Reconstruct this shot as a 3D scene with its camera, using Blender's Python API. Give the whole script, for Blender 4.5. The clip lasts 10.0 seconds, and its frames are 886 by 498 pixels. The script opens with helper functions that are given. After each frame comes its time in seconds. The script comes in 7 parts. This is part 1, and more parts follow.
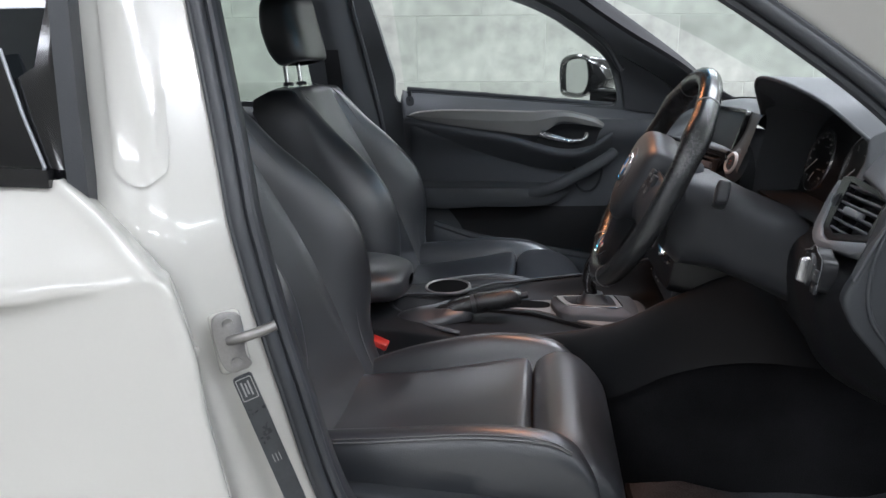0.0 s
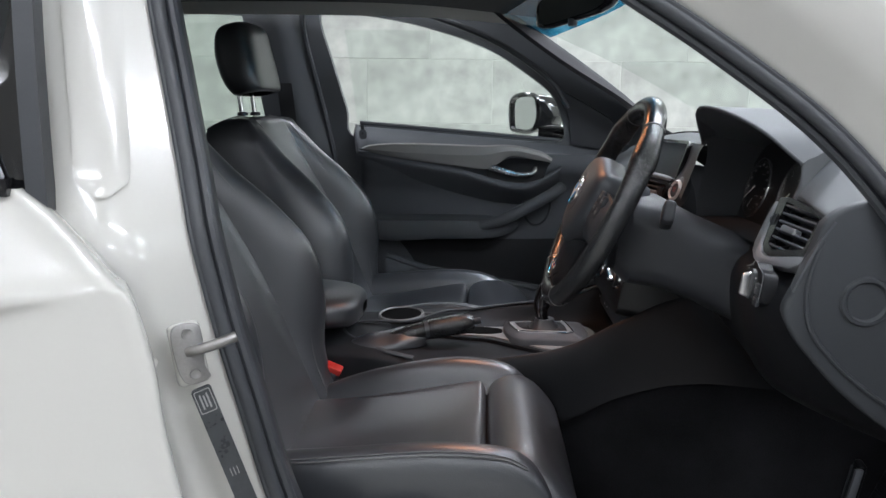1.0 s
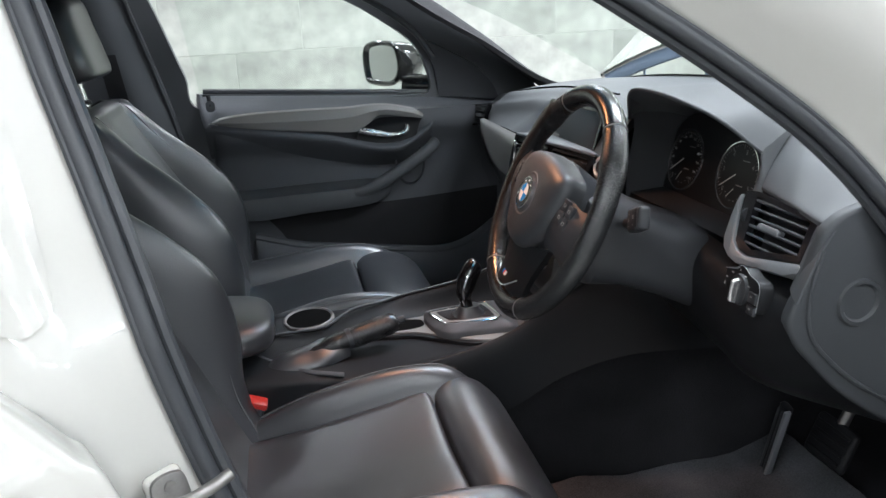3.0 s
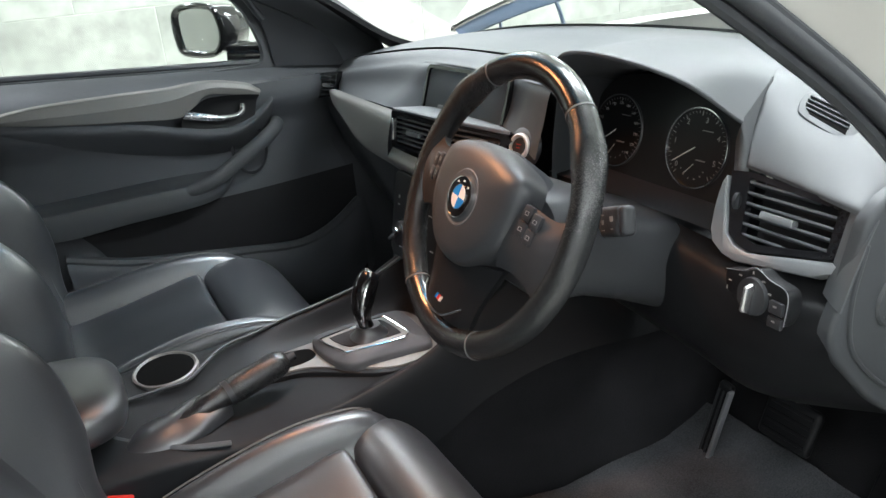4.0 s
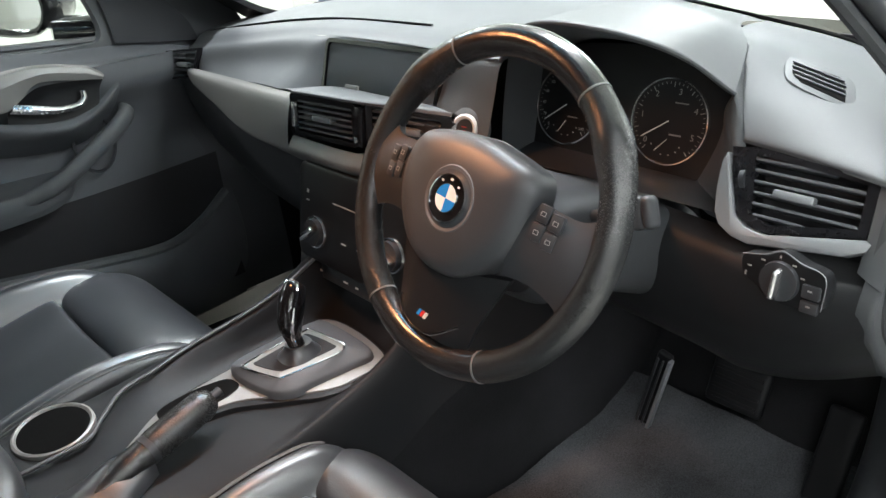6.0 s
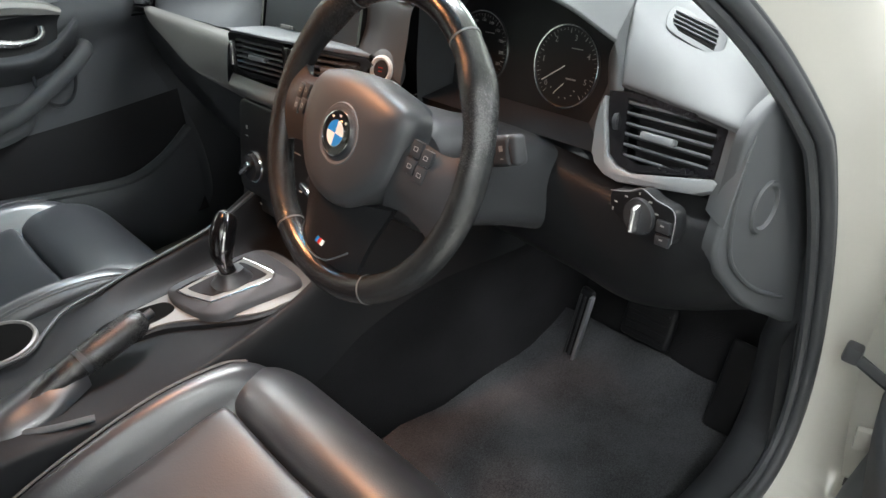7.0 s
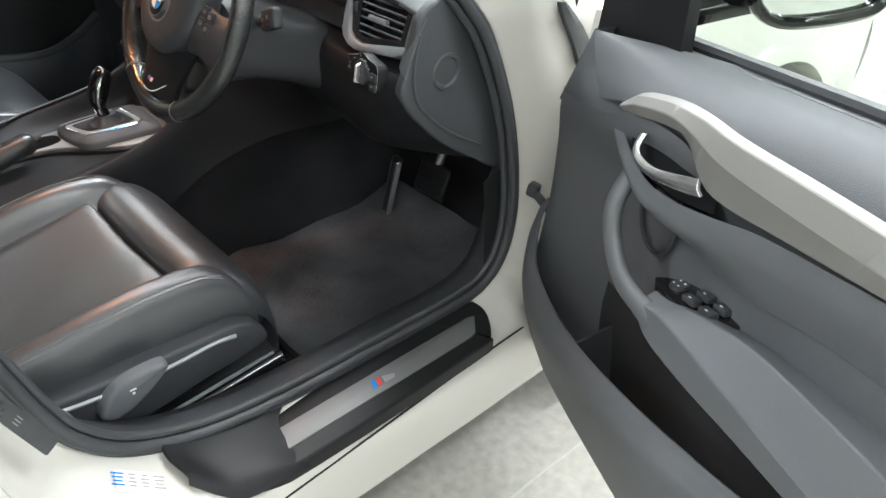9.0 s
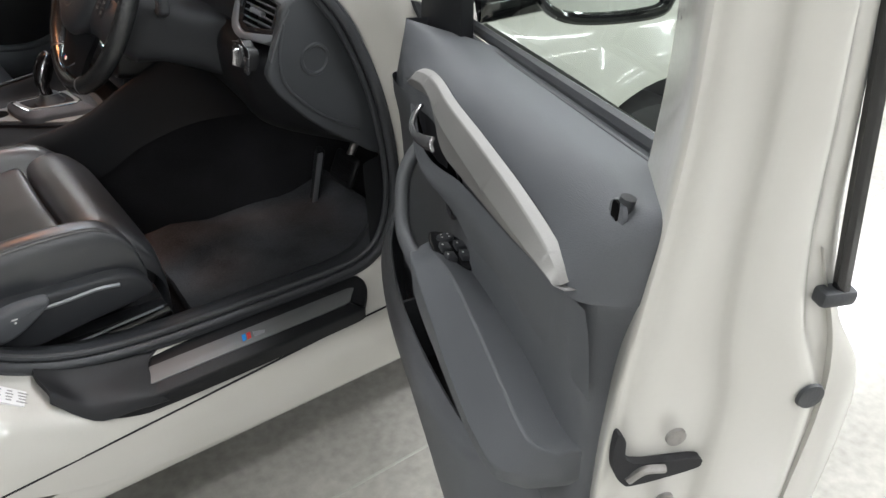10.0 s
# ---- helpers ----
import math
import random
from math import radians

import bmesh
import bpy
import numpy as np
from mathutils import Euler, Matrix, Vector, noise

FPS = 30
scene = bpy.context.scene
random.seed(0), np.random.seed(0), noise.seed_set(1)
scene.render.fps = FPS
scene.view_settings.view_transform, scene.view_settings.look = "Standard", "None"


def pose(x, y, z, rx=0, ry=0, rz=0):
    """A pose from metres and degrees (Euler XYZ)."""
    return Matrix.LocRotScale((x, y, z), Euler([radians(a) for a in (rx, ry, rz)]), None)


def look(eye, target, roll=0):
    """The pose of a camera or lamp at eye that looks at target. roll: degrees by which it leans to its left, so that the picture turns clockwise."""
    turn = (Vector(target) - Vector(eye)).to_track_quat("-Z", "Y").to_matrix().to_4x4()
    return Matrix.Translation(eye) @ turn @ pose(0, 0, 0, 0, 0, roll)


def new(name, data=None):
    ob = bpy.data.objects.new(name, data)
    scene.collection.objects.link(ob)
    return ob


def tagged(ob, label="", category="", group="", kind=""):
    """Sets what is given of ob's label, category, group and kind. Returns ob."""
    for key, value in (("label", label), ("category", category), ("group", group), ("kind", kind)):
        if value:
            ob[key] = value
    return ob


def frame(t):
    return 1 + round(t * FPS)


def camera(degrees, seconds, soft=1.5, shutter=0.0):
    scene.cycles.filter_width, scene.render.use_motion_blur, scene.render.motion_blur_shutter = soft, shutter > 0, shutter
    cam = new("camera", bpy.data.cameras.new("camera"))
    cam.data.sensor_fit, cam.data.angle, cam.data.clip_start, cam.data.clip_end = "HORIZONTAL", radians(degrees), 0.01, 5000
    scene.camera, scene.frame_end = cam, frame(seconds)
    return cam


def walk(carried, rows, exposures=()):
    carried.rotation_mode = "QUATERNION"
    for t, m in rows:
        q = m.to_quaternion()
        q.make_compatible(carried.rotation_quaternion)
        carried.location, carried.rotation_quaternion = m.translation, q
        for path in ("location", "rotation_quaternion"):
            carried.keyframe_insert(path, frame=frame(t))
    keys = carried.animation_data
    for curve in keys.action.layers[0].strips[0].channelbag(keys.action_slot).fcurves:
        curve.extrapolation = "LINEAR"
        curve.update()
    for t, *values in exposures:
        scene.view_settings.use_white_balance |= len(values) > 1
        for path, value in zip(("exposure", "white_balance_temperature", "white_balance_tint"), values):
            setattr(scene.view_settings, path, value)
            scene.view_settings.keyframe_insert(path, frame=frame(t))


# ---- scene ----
# Car coordinates: x forward, y to the car's left, z up; the steering wheel is near the origin of x.
cam = camera(60.1, 10.0)
PATH = [
    (0, (-0.139, -1.601, 1.085), (-0.376, 0.327, 0.610), -0.11),
    (0.5, (-0.150, -1.617, 1.066), (-0.299, 0.340, 0.681), 1.02),
    (1, (-0.152, -1.631, 1.053), (-0.253, 0.333, 0.691), 0.88),
    (1.5, (-0.158, -1.655, 1.044), (-0.233, 0.311, 0.680), 0.46),
    (2, (-0.189, -1.658, 1.085), (-0.214, 0.303, 0.696), -0.08),
    (2.2, (-0.231, -1.641, 1.119), (-0.189, 0.312, 0.691), -0.03),
    (3.3, (-0.370, -1.344, 1.208), (0.146, 0.471, 0.546), -4.14),
    (3.5, (-0.374, -1.269, 1.208), (0.230, 0.509, 0.519), -4.42),
    (4, (-0.401, -1.129, 1.209), (0.417, 0.534, 0.454), -5.02),
    (4.5, (-0.451, -0.997, 1.202), (0.537, 0.553, 0.412), -4.89),
    (5, (-0.478, -0.929, 1.198), (0.635, 0.520, 0.386), -4.61),
    (6.3, (-0.476, -0.906, 1.220), (0.702, 0.435, 0.321), -4.32),
    (6.5, (-0.474, -0.920, 1.218), (0.697, 0.413, 0.295), -4.23),
    (7, (-0.427, -1.043, 1.226), (0.690, 0.280, 0.226), -3.63),
    (7.5, (-0.390, -1.191, 1.242), (0.692, 0.104, 0.167), -2.86),
    (8, (-0.433, -1.315, 1.251), (0.647, -0.061, 0.128), -1.40),
    (8.5, (-0.492, -1.445, 1.285), (0.613, -0.235, 0.138), 0.35),
    (9, (-0.502, -1.570, 1.298), (0.633, -0.377, 0.163), 1.73),
    (9.5, (-0.469, -1.776, 1.308), (0.659, -0.553, 0.198), 2.36),
    (10, (-0.362, -1.916, 1.300), (0.712, -0.616, 0.224), 2.55),
]
EXPOSURE = [(0, 0.09, 6150, 18), (2.2, 0.13, 6150, 18), (3.3, 0.60, 6150, 14), (4.0, 0.87, 6350, 12), (4.5, 1.01, 6400, 12),
            (6.5, 1.13, 6500, 12), (8.0, 1.22, 6550, 12), (9.0, 0.81, 6500, 12), (9.5, 0.36, 6550, 14), (10.0, 0.0, 6550, 16)]
walk(cam, [(t, look(eye, target, roll)) for t, eye, target, roll in PATH], EXPOSURE)

# ---- world and light ----
GZ = -0.07          # height of the showroom floor
world = bpy.data.worlds.new("world")
scene.world = world
world.use_nodes = True
world.node_tree.nodes["Background"].inputs[0].default_value = (0.9, 0.95, 1.0, 1)
world.node_tree.nodes["Background"].inputs[1].default_value = 0.02


def lamp(name, m, sx, sy, watts, colour):
    d = bpy.data.lights.new(name, "AREA")
    d.shape, d.size, d.size_y, d.energy, d.color = "RECTANGLE", sx, sy, watts, colour
    ob = new(name, d)
    ob.matrix_world = m
    return ob


# ceiling tubes of the showroom, out of view; rows and watts added to light the cabin
TUBES = [(lx, ly) for ly in (3.7, 0.5, -2.6, -5.8, -9.6) for lx in (-5.2, -1.9, 1.4, 4.7, 8.0)]
for lx, ly in TUBES:
    lamp("tube_light", pose(lx, ly, 3.36), 1.9, 0.28, (56 if ly < -5 else (42 if ly < 0 else (80 if ly < 1 else 46))) * (0.6 if lx < -1 else 1.3), (0.91, 0.975, 1.0))
# courtesy lamp in the headliner, warm
courtesy = lamp("courtesy_light", look((-0.13, -0.10, 1.325), (-0.06, -0.37, 0.6)), 0.10, 0.06, 0.62, (1.0, 0.42, 0.17))
courtesy.data.spread = radians(92)

# ---- materials ----
def material(name, colour, rough=0.5, metal=0.0, grain=0.0, size=200.0, vary=0.06, big=3.0, coat=0.0, spread=0.0, relief="noise", spec=0.5, film=0.03):
    """A principled surface whose colour and roughness vary at two scales, with a fine bump."""
    m = bpy.data.materials.new(name)
    m.use_nodes = True
    t = m.node_tree
    b = t.nodes["Principled BSDF"]
    pos = t.nodes.new("ShaderNodeTexCoord")
    n1 = t.nodes.new("ShaderNodeTexNoise")
    n1.inputs["Scale"].default_value, n1.inputs["Detail"].default_value = big, 5
    n2 = t.nodes.new("ShaderNodeTexNoise")
    n2.inputs["Scale"].default_value, n2.inputs["Detail"].default_value = size, 3
    for n in (n1, n2):
        t.links.new(pos.outputs["Object"], n.inputs["Vector"])
    mix = t.nodes.new("ShaderNodeMath")
    mix.operation = "MULTIPLY_ADD"
    t.links.new(n1.outputs["Fac"], mix.inputs[0])
    mix.inputs[1].default_value = 0.65
    half = t.nodes.new("ShaderNodeMath")
    half.operation = "MULTIPLY"
    half.inputs[1].default_value = 0.35
    t.links.new(n2.outputs["Fac"], half.inputs[0])
    t.links.new(half.outputs[0], mix.inputs[2])
    ramp = t.nodes.new("ShaderNodeMapRange")
    ramp.inputs["From Min"].default_value, ramp.inputs["From Max"].default_value = 0.3, 0.7
    ramp.inputs["To Min"].default_value, ramp.inputs["To Max"].default_value = 1 - vary, 1 + vary
    t.links.new(mix.outputs[0], ramp.inputs["Value"])
    col = t.nodes.new("ShaderNodeMix")
    col.data_type, col.blend_type = "RGBA", "MULTIPLY"
    col.inputs["Factor"].default_value = 1
    col.inputs["A"].default_value = (*colour, 1)
    t.links.new(ramp.outputs[0], col.inputs["B"])
    out = col.outputs["Result"]
    if spread:
        info = t.nodes.new("ShaderNodeObjectInfo")
        r2 = t.nodes.new("ShaderNodeMapRange")
        r2.inputs["To Min"].default_value, r2.inputs["To Max"].default_value = 1 - spread, 1 + spread
        t.links.new(info.outputs["Random"], r2.inputs["Value"])
        c2 = t.nodes.new("ShaderNodeMix")
        c2.data_type, c2.blend_type = "RGBA", "MULTIPLY"
        c2.inputs["Factor"].default_value = 1
        t.links.new(out, c2.inputs["A"])
        t.links.new(r2.outputs[0], c2.inputs["B"])
        out = c2.outputs["Result"]
    t.links.new(out, b.inputs["Base Color"])
    rr = t.nodes.new("ShaderNodeMapRange")
    rr.inputs["From Min"].default_value, rr.inputs["From Max"].default_value = 0.3, 0.7
    rr.inputs["To Min"].default_value, rr.inputs["To Max"].default_value = max(0.02, rough - 0.06), min(1, rough + 0.06)
    t.links.new(mix.outputs[0], rr.inputs["Value"])
    t.links.new(rr.outputs[0], b.inputs["Roughness"])
    b.inputs["Metallic"].default_value = metal
    b.inputs["Specular IOR Level"].default_value = spec
    if coat:
        b.inputs["Coat Weight"].default_value, b.inputs["Coat Roughness"].default_value = coat, film
    if grain:
        bump = t.nodes.new("ShaderNodeBump")
        bump.inputs["Strength"].default_value, bump.inputs["Distance"].default_value = grain, 0.0012
        src = n2.outputs["Fac"]
        if relief in ("leather", "dots"):
            v = t.nodes.new("ShaderNodeTexVoronoi")
            v.inputs["Scale"].default_value = size
            t.links.new(pos.outputs["Object"], v.inputs["Vector"])
            src = v.outputs["Distance"]
        t.links.new(src, bump.inputs["Height"])
        t.links.new(bump.outputs[0], b.inputs["Normal"])
    return m


def glass(name, colour=(1, 1, 1), rough=0.0, gloss=0.08):
    """Thin pane: clear with a mirror-like sheen."""
    m = bpy.data.materials.new(name)
    m.use_nodes = True
    t = m.node_tree
    t.nodes.remove(t.nodes["Principled BSDF"])
    tr, gl, mx = t.nodes.new("ShaderNodeBsdfTransparent"), t.nodes.new("ShaderNodeBsdfGlossy"), t.nodes.new("ShaderNodeMixShader")
    fr = t.nodes.new("ShaderNodeLayerWeight")
    fr.inputs[0].default_value = 0.5
    power = t.nodes.new("ShaderNodeMath")
    power.operation, power.inputs[1].default_value = "POWER", 5
    tr.inputs[0].default_value = (*colour, 1)
    gl.inputs["Roughness"].default_value = rough
    sc = t.nodes.new("ShaderNodeMath")
    sc.operation, sc.inputs[1].default_value, sc.inputs[2].default_value = "MULTIPLY_ADD", 0.6, gloss / 2
    t.links.new(fr.outputs["Facing"], power.inputs[0])
    t.links.new(power.outputs[0], sc.inputs[0])
    t.links.new(sc.outputs[0], mx.inputs[0])
    t.links.new(tr.outputs[0], mx.inputs[1])
    t.links.new(gl.outputs[0], mx.inputs[2])
    t.links.new(mx.outputs[0], t.nodes["Material Output"].inputs[0])
    return m


def glow(name, colour, strength):
    m = bpy.data.materials.new(name)
    m.use_nodes = True
    b = m.node_tree.nodes["Principled BSDF"]
    b.inputs["Base Color"].default_value = (*colour, 1)
    b.inputs["Emission Color"].default_value = (*colour, 1)
    b.inputs["Emission Strength"].default_value = strength
    return m


WHITE = material("white paint", (0.56, 0.55, 0.51), 0.20, coat=0.8, vary=0.015, big=2)
LEATHER = material("black leather", (0.026, 0.0285, 0.033), 0.42, grain=0.12, size=420, vary=0.18, big=7, relief="leather", spec=0.8, coat=0.9, film=0.36)
LEATHER_FINE = material("smooth black leather", (0.016, 0.0165, 0.018), 0.22, grain=0.10, size=600, vary=0.2, big=9, relief="leather", spec=0.8)
PERF = material("perforated black leather", (0.020, 0.021, 0.022), 0.25, grain=0.22, size=850, vary=0.2, big=9, relief="dots", spec=0.7)
DASH = material("grey-black soft plastic", (0.087, 0.092, 0.098), 0.5, grain=0.13, size=1000, vary=0.10, big=5, relief="leather", spec=0.35)
PLASTIC = material("black hard plastic", (0.040, 0.0425, 0.047), 0.42, grain=0.2, size=900, vary=0.12, big=5, spec=0.3)
PANEL = material("dark grey door plastic", (0.104, 0.110, 0.119), 0.52, grain=0.25, size=900, vary=0.1, big=5, relief="leather", spec=0.3)
CONSOLE = material("satin black console plastic", (0.016, 0.017, 0.019), 0.5, grain=0.2, size=900, vary=0.12, big=5, spec=0.2)
END = material("matt grey-black plastic", (0.052, 0.056, 0.061), 0.5, grain=0.2, size=900, vary=0.1, big=5, relief="leather", spec=0.4)
SHROUD = material("smooth grey plastic", (0.044, 0.047, 0.052), 0.42, grain=0.1, size=900, vary=0.1, big=5, relief="leather")
BLUE_SHADE = material("blue-grey bonnet shade", (0.20, 0.27, 0.40), 0.7, grain=0.3, size=200, vary=0.1)
SEMI = material("semi-gloss black plastic", (0.014, 0.014, 0.016), 0.2, vary=0.1, big=5)
KNEE = material("dark hard plastic", (0.013, 0.0135, 0.015), 0.45, grain=0.2, size=900, vary=0.1, big=5, spec=0.2)
# near-black: puts the shade of recesses into the colour; also the seal and groove
BLACK = material("black seal and recess shade", (0.005, 0.005, 0.005), 0.9, vary=0.2, spec=0.05)
DIMINK = material("grey print", (0.30, 0.30, 0.29), 0.5, vary=0.05)
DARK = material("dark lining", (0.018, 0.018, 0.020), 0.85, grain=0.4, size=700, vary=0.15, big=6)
GLOSS = material("gloss black plastic", (0.008, 0.008, 0.009), 0.10, vary=0.1, big=5, coat=0.4)
SILVER = material("brushed silver trim", (0.265, 0.26, 0.252), 0.5, metal=0.45, grain=0.15, size=500, vary=0.06, big=8)
SCUFF = material("brushed scuff plate", (0.15, 0.155, 0.158), 0.5, metal=0.2, grain=0.15, size=500, vary=0.06, big=8)
SATIN = material("satin grey trim", (0.27, 0.28, 0.295), 0.42, metal=0.3, grain=0.2, size=700, vary=0.06, big=6)
CHROME = material("chrome", (0.75, 0.75, 0.76), 0.10, metal=1.0, vary=0.04, big=6)
STEEL = material("zinc steel", (0.30, 0.29, 0.28), 0.42, metal=0.9, grain=0.2, size=300, vary=0.15, big=20)
RUBBER = material("black rubber", (0.046, 0.049, 0.054), 0.42, grain=0.2, size=500, vary=0.12, big=8, spec=0.45)
CARPET = material("charcoal carpet", (0.022, 0.022, 0.024), 0.95, grain=1.0, size=420, vary=0.35, big=9, spec=0.1)
MAT = material("grey velour mat", (0.074, 0.077, 0.083), 0.95, grain=1.0, size=380, vary=0.8, big=5, spec=0.1)
RED = material("red plastic", (0.55, 0.035, 0.025), 0.35, vary=0.08)
BLUE = material("blue enamel", (0.02, 0.22, 0.62), 0.2, vary=0.04)
ENAMEL = material("white enamel", (0.80, 0.80, 0.80), 0.2, vary=0.03)
INK = material("white print", (0.72, 0.72, 0.70), 0.5, vary=0.04)
DIAL = material("black dial face", (0.010, 0.010, 0.011), 0.35, vary=0.1)
THREAD = material("grey stitching", (0.12, 0.12, 0.12), 0.7, vary=0.1)
LABEL = material("dark label film", (0.03, 0.033, 0.036), 0.3, vary=0.3, big=40)
CLEAR = glass("window glass", (0.90, 0.95, 0.92), gloss=0.09)
DOOR_GLASS = glass("tinted door glass", (0.66, 0.73, 0.68), gloss=0.10)
TINT = glass("tinted glass", (0.22, 0.25, 0.26), gloss=0.12)
BAND = glass("blue sun band", (0.05, 0.35, 0.62), gloss=0.08)
LENS = glass("instrument glass", (0.93, 0.93, 0.93), gloss=0.05)
MIRROR = material("mirror glass", (0.82, 0.84, 0.84), 0.03, metal=1.0, vary=0.0)
BLOCK = material("painted concrete block", (0.36, 0.37, 0.335), 0.6, grain=0.1, size=9, vary=0.42, big=1.3, spread=0.07)
MORTAR = material("painted mortar", (0.44, 0.45, 0.41), 0.9, grain=0.6, size=80, vary=0.12, big=3)
FLOOR = material("polished concrete", (0.43, 0.42, 0.385), 0.17, grain=0.04, size=40, vary=0.30, big=2.2)
CEIL = material("white ceiling", (0.72, 0.72, 0.70), 0.9, vary=0.05, big=1)
TYRE = material("tyre rubber", (0.018, 0.018, 0.018), 0.7, grain=0.4, size=200, vary=0.15)
ALLOY = material("alloy wheel", (0.55, 0.55, 0.56), 0.25, metal=0.9, vary=0.05)
LIT = glow("lit tube", (0.97, 1.0, 0.96), 6.0)

# ---- mesh tools ----
V = Vector


def part(name, bm, mat, parent=None, label="", sharp=38, sub=0, bev=0.0, seg=2):
    """Links a bmesh as one mesh object, under parent where one is given."""
    bmesh.ops.remove_doubles(bm, verts=bm.verts, dist=1e-6)
    bmesh.ops.recalc_face_normals(bm, faces=bm.faces)
    me = bpy.data.meshes.new(name)
    bm.to_mesh(me)
    bm.free()
    me.materials.append(mat)
    me.shade_smooth()
    me.set_sharp_from_angle(angle=radians(sharp))
    ob = new(name, me)
    if parent:
        ob.parent = parent
        if parent.parent is None:
            ob.matrix_parent_inverse = parent.matrix_basis.inverted()
    if bev:
        b = ob.modifiers.new("bevel", "BEVEL")
        b.width, b.segments, b.limit_method, b.angle_limit = bev, seg, "ANGLE", radians(35)
        b.harden_normals = False
    if sub:
        s = ob.modifiers.new("subsurf", "SUBSURF")
        s.levels = s.render_levels = sub
    if label:
        tagged(ob, label=label)
    return ob


def cr(pts, n, closed=False):
    """n points on a smooth curve through pts."""
    pts = [V(p) for p in pts]
    k = len(pts)
    spans = k if closed else k - 1
    out = []
    for i in range(n):
        f = i * spans / n if closed else i * spans / (n - 1)
        j = min(int(f), spans - 1)
        u = f - j
        if closed:
            p = [pts[(j + d) % k] for d in (-1, 0, 1, 2)]
        else:
            p = [pts[min(max(j + d, 0), k - 1)] for d in (-1, 0, 1, 2)]
            if j == 0:
                p[0] = p[1] * 2 - p[2]
            if j == k - 2:
                p[3] = p[2] * 2 - p[1]
        out.append(0.5 * (2 * p[1] + (p[2] - p[0]) * u + (2 * p[0] - 5 * p[1] + 4 * p[2] - p[3]) * u * u + (3 * p[1] - p[0] - 3 * p[2] + p[3]) * u ** 3))
    return out


def loft(rows, closed=False, cap=False, bm=None, wrap=False):
    """Faces between rows of points. closed: each row is a loop; wrap: the last row joins the first."""
    bm = bm or bmesh.new()
    vs = [[bm.verts.new(p) for p in r] for r in rows]
    n = len(rows[0])
    for a in range(len(vs) - (0 if wrap else 1)):
        b = (a + 1) % len(vs)
        for i in range(n if closed else n - 1):
            j = (i + 1) % n
            bm.faces.new((vs[a][i], vs[a][j], vs[b][j], vs[b][i]))
    if cap:
        bm.faces.new(vs[0][::-1])
        bm.faces.new(vs[-1])
    return bm


def sheet(rows, n, m, closed=False):
    """A smooth surface through rows of control points, n along each row and m across."""
    r = [cr(p, n, closed) for p in rows]
    cols = [cr([row[i] for row in r], m) for i in range(n)]
    return loft([[c[j] for c in cols] for j in range(m)], closed)


def thick(bm, t):
    bmesh.ops.recalc_face_normals(bm, faces=bm.faces)
    bmesh.ops.solidify(bm, geom=bm.faces[:], thickness=t)
    return bm


def frames(path, closed=False, up=None):
    """Tangent, side and normal along a path."""
    out, n = [], len(path)
    side = None
    for i in range(n):
        a = path[(i - 1) % n] if closed or i else path[0]
        b = path[(i + 1) % n] if closed or i < n - 1 else path[-1]
        t = (b - a).normalized()
        if up is not None:
            s = t.cross(V(up)).normalized()
        elif side is None:
            s = t.orthogonal().normalized()
        else:
            s = (side - t * side.dot(t)).normalized()
        side = s
        out.append((t, s, s.cross(t)))
    return out


def tube(path, r, seg=12, closed=False, flat=1.0, up=None, bm=None):
    """A round bar along a path; r may be a list; flat squeezes it along the normal."""
    path = [V(p) for p in path]
    rows = []
    for i, (p, (t, s, nn)) in enumerate(zip(path, frames(path, closed, up))):
        q = r[i] if isinstance(r, (list, tuple)) else r
        rows.append([p + s * q * math.cos(a) + nn * q * flat * math.sin(a) for a in [2 * math.pi * k / seg for k in range(seg)]])
    return loft(rows, True, not closed, bm, wrap=closed)


def sweep(path, prof, closed=False, up=(0, 0, 1), bm=None, shut=True):
    """A profile of (side, normal) points carried along a path."""
    path = [V(p) for p in path]
    rows = [[p + s * a + nn * b for a, b in prof] for p, (t, s, nn) in zip(path, frames(path, closed, up))]
    return loft(rows, shut, shut and not closed, bm, wrap=closed)


def frame3(o, u, v):
    """A matrix with its origin at o, x along u, y near v."""
    u = V(u).normalized()
    w = u.cross(V(v)).normalized()
    v = w.cross(u)
    m = Matrix((u, v, w)).transposed().to_4x4()
    m.translation = V(o)
    return m


def plate(outline, m, depth, bm=None, bevel=0.0, seg=2, holes=()):
    """A flat plate with its outline (and holes) in the plane of m, its front at 0 and its back at -depth."""
    bm = bm or bmesh.new()
    loops = []
    for ring in (outline, *holes):
        loops.append([bm.verts.new(m @ V((x, y, 0))) for x, y in ring])
    if holes:
        edges = []
        for vs in loops:
            for a, b in zip(vs, vs[1:] + vs[:1]):
                edges.append(bm.edges.new((a, b)))
        faces = [g for g in bmesh.ops.triangle_fill(bm, use_beauty=True, use_dissolve=False, edges=edges)["geom"] if isinstance(g, bmesh.types.BMFace)]
    else:
        faces = [bm.faces.new(loops[0])]
    if depth:
        back = bmesh.ops.extrude_face_region(bm, geom=faces)
        w = m.to_3x3() @ V((0, 0, -depth))
        vs = [g for g in back["geom"] if isinstance(g, bmesh.types.BMVert)]
        bmesh.ops.translate(bm, verts=vs, vec=w)
    if bevel:
        front = [e for e in bm.edges if all(abs((m.inverted() @ v.co).z) < 1e-6 for v in e.verts) and len(e.link_faces) == 2 and e.calc_face_angle(0) > 0.5]
        bmesh.ops.bevel(bm, geom=front, offset=bevel, segments=seg, profile=0.5, affect="EDGES")
    return bm


